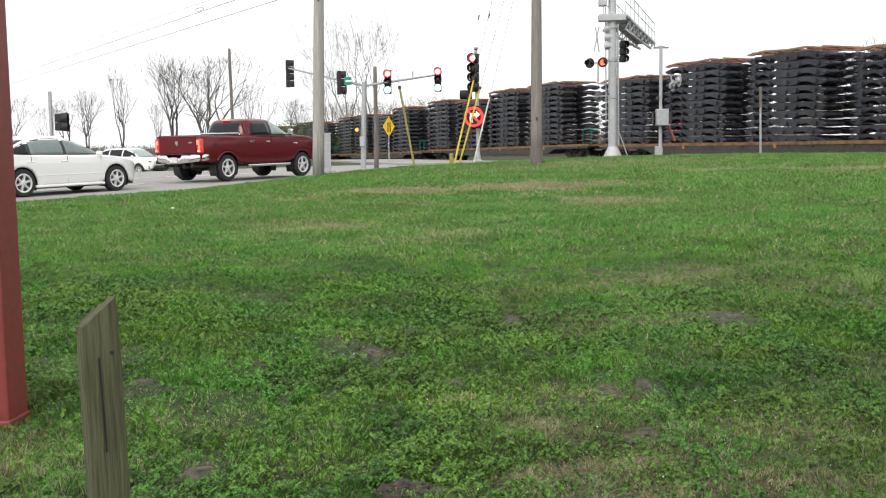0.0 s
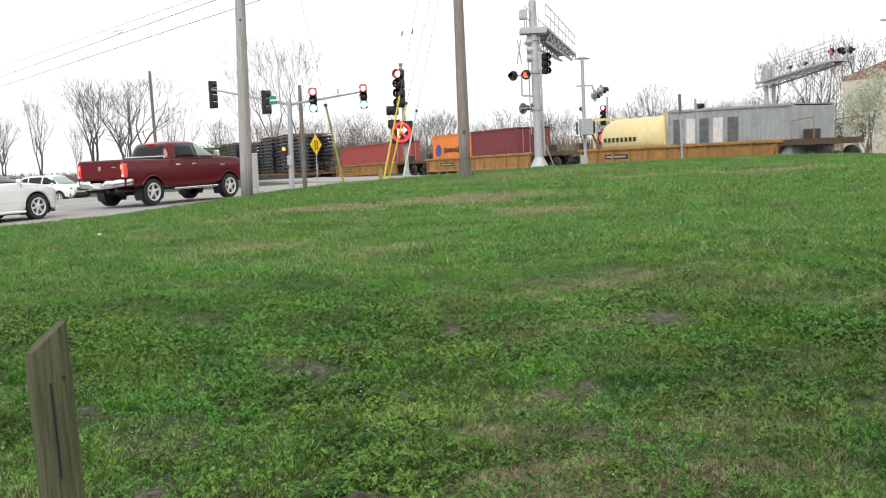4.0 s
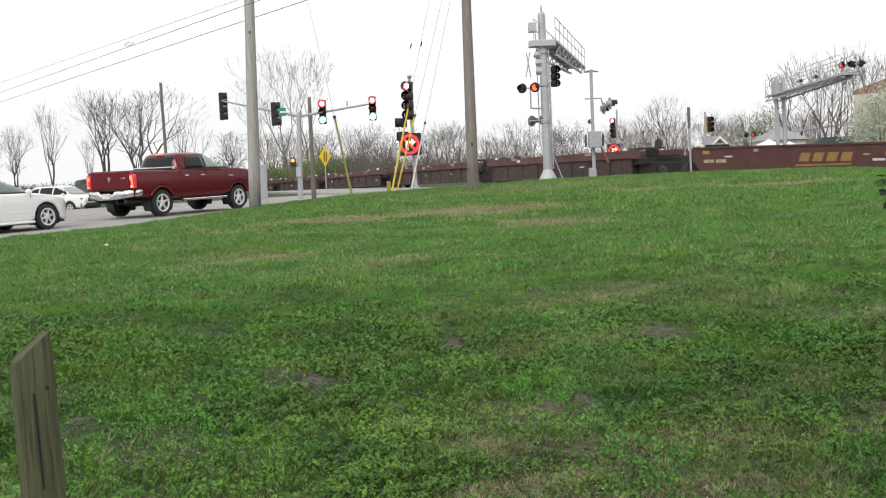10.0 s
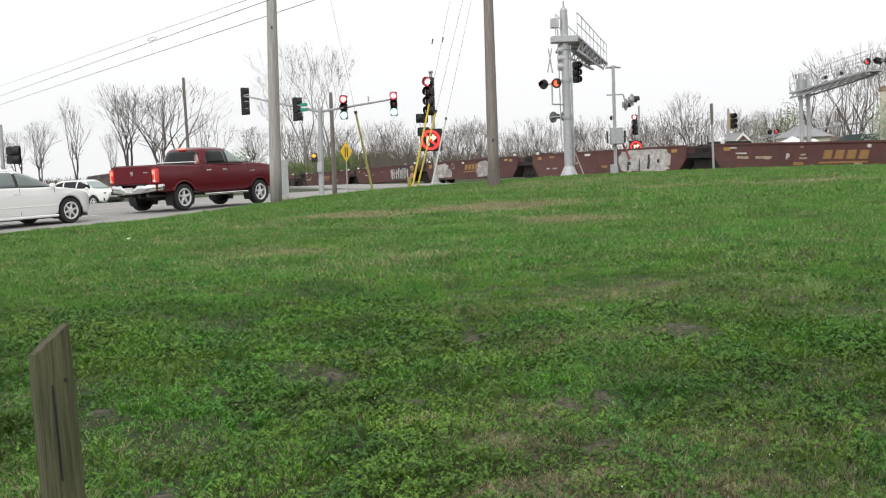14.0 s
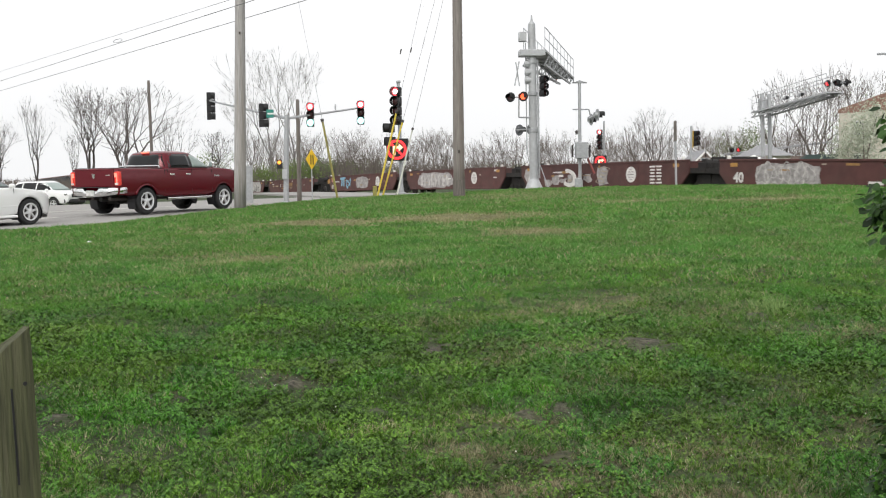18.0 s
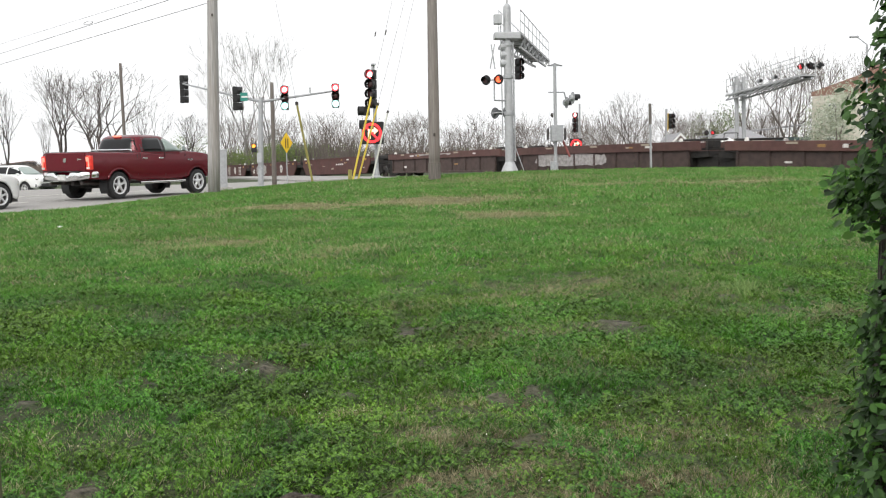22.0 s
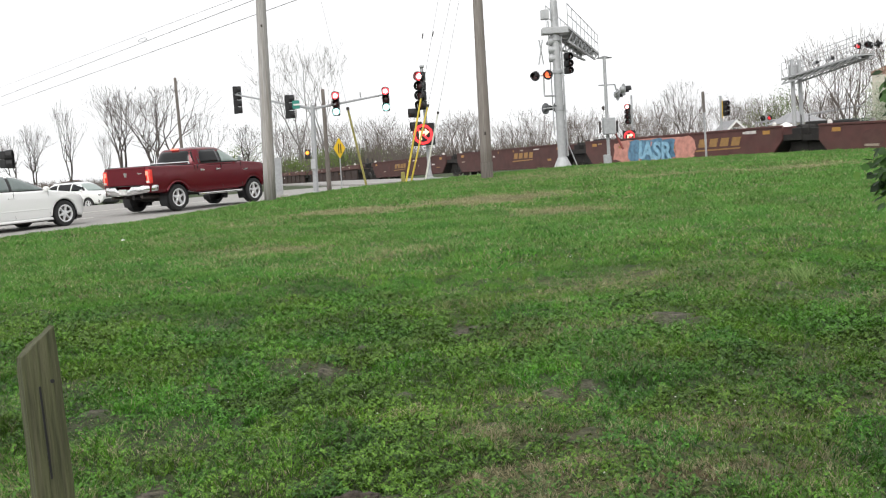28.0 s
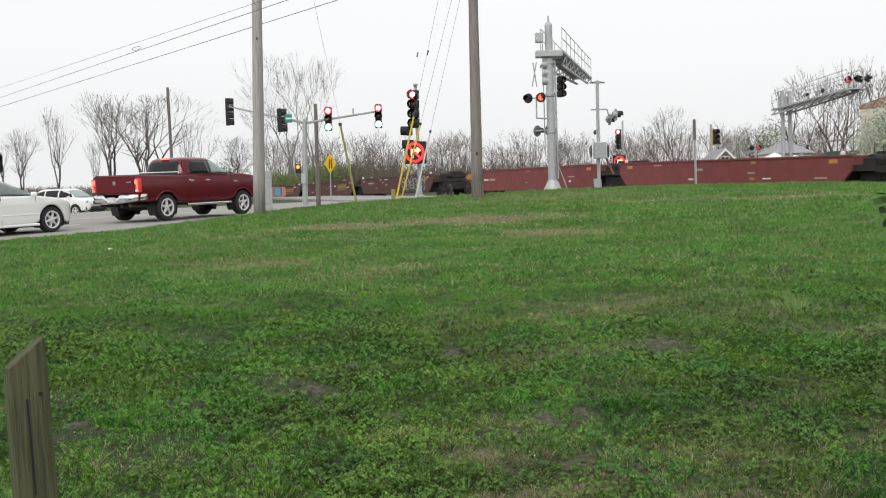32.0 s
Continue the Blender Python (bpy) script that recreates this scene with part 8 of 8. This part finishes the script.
    for k in range(6):
        spray(p2[2], 3.6 + 0.8 * k, 4.3 + 0.8 * k, 0.5 + 0.12 * (k % 3), 0.95 + 0.2 * (k % 2), spray_grey, "grey sprayed fill round the letters", 110 + k, 0.0, 6)
    spray(p2[2], 1.5, 3.0, 0.6, 1.55, spray_grey, "grey sprayed patch", 26)
    spray_ring(p2[2], 2.2, 0.95, 0.28, 0.25, mark_white, 27, 0.12)
    spray(p2[2], 8.9, 9.8, 0.6, 1.55, spray_grey, "grey sprayed tangle", 28, 0.0, 9)
    for k in range(4):
        spray_ring(p2[2], 9.1 + 0.15 * k, 0.8 + 0.2 * k, 0.35, 0.12, mark_cream, 29 + k, 0.05)
    stencils(p2[2], 13.2, 14.2, 0.6, 1.55, 2, 6, mark_white, 33)
    spray(p2[3], 3.2, 6.6, 0.55, 1.6, spray_grey, "grey sprayed tangle", 34)
    for k in range(7):
        spray_ring(p2[3], 3.6 + 0.42 * k, 1.05 + 0.15 * (k % 2), 0.32, 0.36, spray_pale, 35 + k, 0.06)
    side_text("40", p2[3], 2.2, 0.75, 0.6, mark_white, "stencilled_number", "white stencilled number")
    for unit, x in ((p2[0], 14.2), (p2[1], 12.0), (p2[2], 11.75), (p2[3], 11.6)):
        emblem(unit, x, 1.1)
    stencils(p2[4], 9.4, 11.2, 1.08, 1.32, 4, 1, mark_white, 44)
    spray(p4[2], 3.7, 10.4, 0.46, 1.66, spray_pink, "faded pink sprayed field", 15)
    for k in range(4):
        spray(p4[2], 5.1 + 0.95 * k, 6.15 + 0.95 * k, 0.52, 1.6, spray_deep, "blue sprayed shade behind a letter", 120 + k, 0.004, 7)
    tag = side_text("NASR", p4[2], 7.0, 0.62, 1.2, spray_blue, label="large pale blue sprayed letters", proud=0.05)
    tag.matrix_basis = tag.matrix_basis @ Matrix(((1.22, 0.10, 0, 0), (0, 1, 0, 0), (0, 0, 1, 0), (0, 0, 0, 1)))
    gold_mark(p4[2], 10.7, 13.7, 1.02, 1.40)
    for u, x in ((p4[1], 9.6), (p4[0], 7.6), (p4[3], 11.6)):
        gold_mark(u, x, x + 2.6)
    for k in range(4):
        spray(p4[3], 3.2 + 1.3 * k, 4.1 + 1.3 * k, 0.7, 1.45, brown_rib, "ghostly sprayed stroke", 70 + k, 0.0, 6)
    spray(p4[4], 11.7, 15.4, 0.46, 1.66, spray_black, "black sprayed field", 16)
    for k in range(5):
        spray_ring(p4[4], 12.0 + 0.74 * k, 1.08, 0.40, 0.44, spray_pale, 80 + k)
        spray_ring(p4[4], 12.1 + 0.74 * k, 1.12, 0.15, 0.18, spray_pale, 180 + k, 0.05, 0.016)
    spray_ring(p4[4], 11.2, 0.95, 0.45, 0.30, spray_pale, 190)
    spray_ring(p4[4], 11.1, 1.40, 0.30, 0.16, spray_pale, 191)
    spray(p4[4], 15.0, 15.7, 1.3, 1.5, mark_gold, "gold mark", 192, 0.0, 8)
    spray(p5[0], 1.9, 3.0, 1.15, 1.5, mark_gold, "gold mark", 17)
    ribs = PACKS[3]
    spray(ribs[0], 6.5, 12.0, 1.56, 1.7, spray_grey, "pale sprayed line on the top chord", 18)
    spray(ribs[1], 3.0, 9.5, 0.7, 1.35, spray_grey, "pale sprayed scribble between the ribs", 19, -0.085)
    for unit in PACKS[0] + PACKS[3]:
        for k in range(3):
            part("stencil_mark", box(B(), (4.5 + 4.1 * k, -1.52, 1.67), (0.6, 0.012, 0.09)), mark_cream, unit, "faded cream stencil bar")


decorate()


# ---- loaded wagons at the head ----
def husky(c, length):
    """A short well wagon for containers, yellow, with low ribbed sides."""
    t = wagon("container_well_wagon", c, "weathered yellow container well wagon with ribbed sides", "yellow well wagons")
    a, b = 2.3, length - 2.3
    for s in (-1, 1):
        bm = B()
        box(bm, ((a + b) / 2, s * 1.36, 0.8), (b - a, 0.05, 0.95))
        box(bm, ((a + b) / 2, s * 1.42, 1.2), (b - a + 0.6, 0.16, 0.12), bevel=0.02)
        box(bm, ((a + b) / 2, s * 1.42, 0.36), (b - a, 0.16, 0.12), bevel=0.02)
        side = part("side_wall", bm, yellow_wagon, t, "yellow ribbed side")
        rib = None
        for i in range(11):
            m = pose(a + (b - a) * i / 10, s * 1.42, 0.78)
            rib = again(rib, side, m) if rib else part("rib", box(B(), (0, 0, 0), (0.08, 0.13, 0.75)), yellow_wagon, side, "", m)
    part("floor", box(B(), ((a + b) / 2, 0, 0.33), (b - a, 2.6, 0.08)), dark_steel, t)
    for x, s in ((a, 1), (b, -1)):
        bm = B()
        slab(bm, [(0.2 * s, 0.3), (0.3 * s, 0.3), (0.1 * s, 1.25), (-2.0 * s, 1.25), (-2.0 * s, 1.0), (-0.2 * s, 1.0)], -1.4, 1.4, pose(x, 0, 0))
        part("end_platform", bm, rust_grime, t, "grimy rust-brown end platform")
        for yy in (-1.25, 1.25):
            bm = B()
            rod(bm, (x - 1.8 * s, yy, 1.25), (x - 1.8 * s, yy, 2.1), 0.02, n=6)
            rod(bm, (x - 0.6 * s, yy, 1.25), (x - 0.6 * s, yy, 2.0), 0.02, n=6)
            rod(bm, (x - 1.8 * s, yy, 2.1), (x - 0.6 * s, yy, 2.0), 0.02, n=6)
            part("grab_rail", bm, yellow_wagon, t)
        box_bm = box(B(), (x - 1.1 * s, -0.6, 1.45), (0.5, 0.5, 0.4), bevel=0.04)
        part("brake_box", box_bm, dark_steel, t)
    part("dark_plate", box(B(), (a + 3.1, -1.395, 0.8), (2.0, 0.014, 0.24)), black_paint, t, "black plate with unreadable bars")
    part("pale_bar", box(B(), (a + 3.1, -1.408, 0.8), (1.7, 0.01, 0.09)), mark_cream, t)
    bogie(t, 1.3)
    bogie(t, length - 1.3)
    return t


def container(c, length, mat, label, group, z=0.38, tall=2.52):
    t = thing("shipping_container", on_track(c, z), label, "shipping container", group)
    TRAIN.append((t, c))
    t["lift"] = z
    for s in (-1, 1):
        n = int(length / 0.28)
        pts = []
        for i in range(n):
            x = 0.12 + (length - 0.24) * i / n
            d = (length - 0.24) / n
            pts += [(x, 0.0), (x + d * 0.35, 0.0), (x + d * 0.5, 0.036), (x + d * 0.85, 0.036)]
        pts.append((length - 0.12, 0.0))
        bm = B()
        lo = [bm.verts.new((x, s * (1.19 - d), 0.12)) for x, d in pts]
        hi = [bm.verts.new((x, s * (1.19 - d), tall - 0.1)) for x, d in pts]
        for i in range(len(pts) - 1):
            bm.faces.new((lo[i], lo[i + 1], hi[i + 1], hi[i]))
        part("corrugated_side", bm, mat, t, "corrugated steel side")
    bm = B()
    for x in (0.06, length - 0.06):
        for s in (-1, 1):
            box(bm, (x, s * 1.16, tall / 2), (0.12, 0.12, tall))
    for s in (-1, 1):
        box(bm, (length / 2, s * 1.18, 0.07), (length, 0.1, 0.14))
        box(bm, (length / 2, s * 1.18, tall - 0.05), (length, 0.1, 0.1))
    part("corner_frame", bm, mat, t)
    part("roof", box(B(), (length / 2, 0, tall - 0.03), (length - 0.1, 2.34, 0.04)), mat, t)
    part("front_wall", box(B(), (0.05, 0, tall / 2), (0.05, 2.3, tall - 0.2)), mat, t)
    for s in (-1, 1):
        door = part("door", box(B(), (length - 0.02, s * 0.57, tall / 2), (0.05, 1.12, tall - 0.22), bevel=0.01), mat, t, "container end door")
        for k in (0.3, 0.8):
            part("lock_rod", rod(B(), (length + 0.03, s * k, 0.15), (length + 0.03, s * k, tall - 0.15), 0.02, n=6), galvanised, door)
    return t


def tank(c):
    t = thing("tank_container", on_track(c, 0.38), "cream tank container in a steel frame", "tank container")
    TRAIN.append((t, c))
    t["lift"] = 0.38
    part("tank_barrel", spun(B(), [(0.2, 0.15), (0.75, 0.22), (1.02, 0.45), (1.12, 0.8), (1.12, 5.2), (1.02, 5.6), (0.75, 5.82), (0.2, 5.9)], 32, pose(0, 0, 1.3, 0, 90, 0)), tank_cream, t, "glossy cream barrel", smooth=True)
    bm = B()
    for x in (0.06, 6.0):
        for s in (-1, 1):
            box(bm, (x, s * 1.16, 1.26), (0.12, 0.12, 2.52))
        for z in (0.06, 2.46):
            box(bm, (x, 0, z), (0.12, 2.3, 0.12))
    for s in (-1, 1):
        box(bm, (3.03, s * 1.16, 0.07), (6.06, 0.1, 0.12))
    part("frame", bm, tank_cream, t)
    for k in range(8):
        part("dark_mark", box(B(), (1.0 + 0.36 * k, -1.128, 1.30), (0.22, 0.02, 0.22), bevel=0.0), black_paint, t, "plain dark lettering block")


def grey_open_container(c):
    t = container(c, 7.9, box_grey, "grey open-sided container with white bulk bags inside", "")
    for k in range(5):
        x = 0.75 + 0.92 * k
        # flat plates on the closed side: the grey ones paint the openings' shade
        part("side_opening", box(B(), (x, -1.205, 1.5), (0.62, 0.014, 1.15), bevel=0.0), mark_white if k % 2 else disc_and_opening_grey, t, "flat white panel standing for the pale load" if k % 2 else "flat grey panel painting a shaded opening")


husky(-19.4, 18.6)
husky(0.4, 19.2)
husky(20.5, 18.9)
container(-16.4, 12.19, box_red, "red corrugated shipping container in a yellow well wagon", "")
orange = container(3.3, 6.06, box_orange, "orange corrugated shipping container with plain blue mark", "")
container(9.44, 6.06, box_maroon, "maroon corrugated shipping container beside the orange one", "")
bm = B()
slab(bm, [(0.55, 1.05), (1.2, 1.05), (1.45, 1.45), (1.2, 1.85), (0.75, 1.85), (0.45, 1.4)], -1.2, -1.215)
part("blue_mark", bm, mark_blue, orange, "plain blue emblem shape")
for k in range(10):
    part("lettering_block", box(B(), (1.95 + 0.36 * k, -1.205, 1.42), (0.24, 0.014, 0.42 if k in (0, 6) else 0.3)), black_paint, orange, "plain dark lettering block")
tank(23.6)
grey_open_container(29.8)


def flatcar(c):
    t = wagon("flat_wagon", c, "long rusty orange-decked flat wagon carrying stacked frames", "flat wagons")
    L = 28.2
    bm = B()
    box(bm, (L / 2, 0, 1.0), (L, 2.7, 0.12))
    part("deck", bm, deck_rust, t, "rusty deck")
    for s in (-1, 1):
        bm = B()
        slab(bm, [(0.2, 1.04), (L - 0.2, 1.04), (L - 0.2, 0.8), (L - 4.6, 0.8), (L - 5.6, 0.52), (5.6, 0.52), (4.6, 0.8), (0.2, 0.8)], s * 1.36 - 0.05, s * 1.36 + 0.05)
        # the dark colour carries the shadow under the deck edge
        part("side_sill", bm, dark_steel, t, "sill darkened for the shadow below the deck")
        part("deck_edge", box(B(), (L / 2, s * 1.42, 1.0), (L, 0.06, 0.15)), deck_rust, t, "rusty faded orange deck edge")
    for k in range(12):
        part("tie_down", box(B(), (1.5 + 2.3 * k, -1.40, 0.86), (0.12, 0.12, 0.16)), mark_orange if k % 3 == 0 else dark_steel, t)
    bm = B()
    for yy in (-1.2, 1.2):
        rod(bm, (L - 0.2, yy, 1.0), (L - 0.2, yy, 2.0), 0.025, n=6)
        rod(bm, (L - 1.2, yy, 1.0), (L - 1.2, yy, 2.0), 0.025, n=6)
        rod(bm, (L - 0.2, yy, 2.0), (L - 1.2, yy, 2.0), 0.025, n=6)
    rod(bm, (L - 0.2, -1.2, 2.0), (L - 0.2, 1.2, 2.0), 0.025, n=6)
    part("end_rail", bm, sign_green if c < -60 else deck_rust, t)
    bogie(t, 2.6)
    bogie(t, L - 2.6)
    return t


def frame_layer():
    """One nested pair of long steel vehicle frames: wavy rails that thin over the axles, cross members and hangers."""
    bm = B()
    xs = [-2.85, -2.7, -2.35, -2.1, -1.8, -1.45, -1.15, -0.9, -0.6, 0.2, 0.9, 1.25, 1.6, 1.95, 2.3, 2.65, 2.85]
    mid = [0.10, 0.09, 0.13, 0.20, 0.24, 0.20, 0.16, 0.20, 0.18, 0.15, 0.17, 0.23, 0.24, 0.20, 0.14, 0.12, 0.13]
    fat = [0.10, 0.12, 0.16, 0.08, 0.05, 0.08, 0.165, 0.09, 0.155, 0.165, 0.155, 0.11, 0.10, 0.14, 0.16, 0.13, 0.11]
    for y, k in ((-1.28, 1.0), (-0.42, 0.75), (0.42, 0.75), (1.28, 1.0)):
        slab(bm, [(x, m + f * k) for x, m, f in zip(xs, mid, fat)] + [(x, m - f * k) for x, m, f in list(zip(xs, mid, fat))[::-1]], y - 0.06, y + 0.06)
    for x, r in ((-2.7, 0.07), (-2.35, 0.10), (-1.15, 0.09), (-0.55, 0.07), (0.2, 0.08), (0.85, 0.08), (2.0, 0.08), (2.35, 0.10), (2.7, 0.08)):
        for a, b in ((-1.34, -0.36), (0.36, 1.34)):
            rod(bm, (x, a, 0.14), (x, b, 0.14), r, n=7)
    for x in (-2.35, -1.15, 0.15, 0.95, 2.3):
        for s in (-1, 1):
            rod(bm, (x, s * 1.26, 0.13), (x, s * 1.43, 0.13), 0.12, 0.09, n=9)
            box(bm, (x, s * 0.86, 0.15), (0.2, 0.34, 0.20))
    for x in (-2.85, 2.85):
        for y in (-1.28, -0.42, 0.42, 1.28):
            rod(bm, (x - 0.16, y, 0.12), (x + 0.16, y, 0.12), 0.085, n=8)
    bmesh.ops.scale(bm, vec=(0.84, 1, 1), verts=bm.verts)
    return bm


LAYER = None


def frame_stack(c, tall):
    global LAYER
    t = thing("frame_stack", on_track(c, 1.06), "tall stack of nested black steel vehicle frames on a flat wagon", "frame stack", "stacks of steel frames")
    TRAIN.append((t, c))
    t["lift"] = 1.06
    rg = random.Random(int(c * 10))
    for k in range(tall):
        m = pose(2.5 + rg.uniform(-0.05, 0.05), rg.uniform(-0.04, 0.04), 0.04 + 0.362 * k, 0, rg.uniform(-0.6, 0.6), rg.uniform(-1, 1))
        if LAYER is None:
            LAYER = part("nested_frame", frame_layer(), chassis_paint, t, "", m)
        else:
            again(LAYER, t, m)
    bm = B()
    for y in (-1.28, -0.42, 0.42, 1.28):
        slab(bm, [(-0.25, 0.10), (0.1, 0.15), (1.2, 0.24), (2.9, 0.19), (4.4, 0.24), (5.6, 0.12), (5.85, 0.08), (4.4, 0.16), (2.9, 0.11), (1.2, 0.16), (0.1, 0.03)], y - 0.06, y + 0.06)
    for x in (0.2, 1.2, 2.2, 3.3, 4.4, 5.5):
        rod(bm, (x, -1.32, 0.15), (x, 1.32, 0.15), 0.055, n=6)
    bmesh.ops.scale(bm, vec=(0.85, 1, 1), verts=bm.verts)
    part("top_frame", bm, chassis_top, t, "faded orange top frame", pose(0, 0, 0.362 * tall))
    bm = B()
    for x in (0.5, 1.8, 3.2, 4.5):
        box(bm, (x, 0, 0.02), (0.16, 2.8, 0.08))
    for y in (-1.0, 1.0):
        box(bm, (2.5, y, 0.0), (4.7, 0.14, 0.05))
    part("dunnage", bm, chassis_top, t, "rusty bearers")


for car in range(7):
    end = -21.9 - 29.3 * car
    flatcar(end - 28.2)
    for k in range(4):
        frame_stack(end - 3.4 - 6.5 * k - 5.15, 11 if (car + k) % 3 else 10)


# ---- what moves: the train ----
def motions():
    for t, c in TRAIN:
        lift = t["lift"] if "lift" in t else 0.0
        walk(t, [(s, on_track(c - gone(s), lift)) for s in STEPS])


motions()
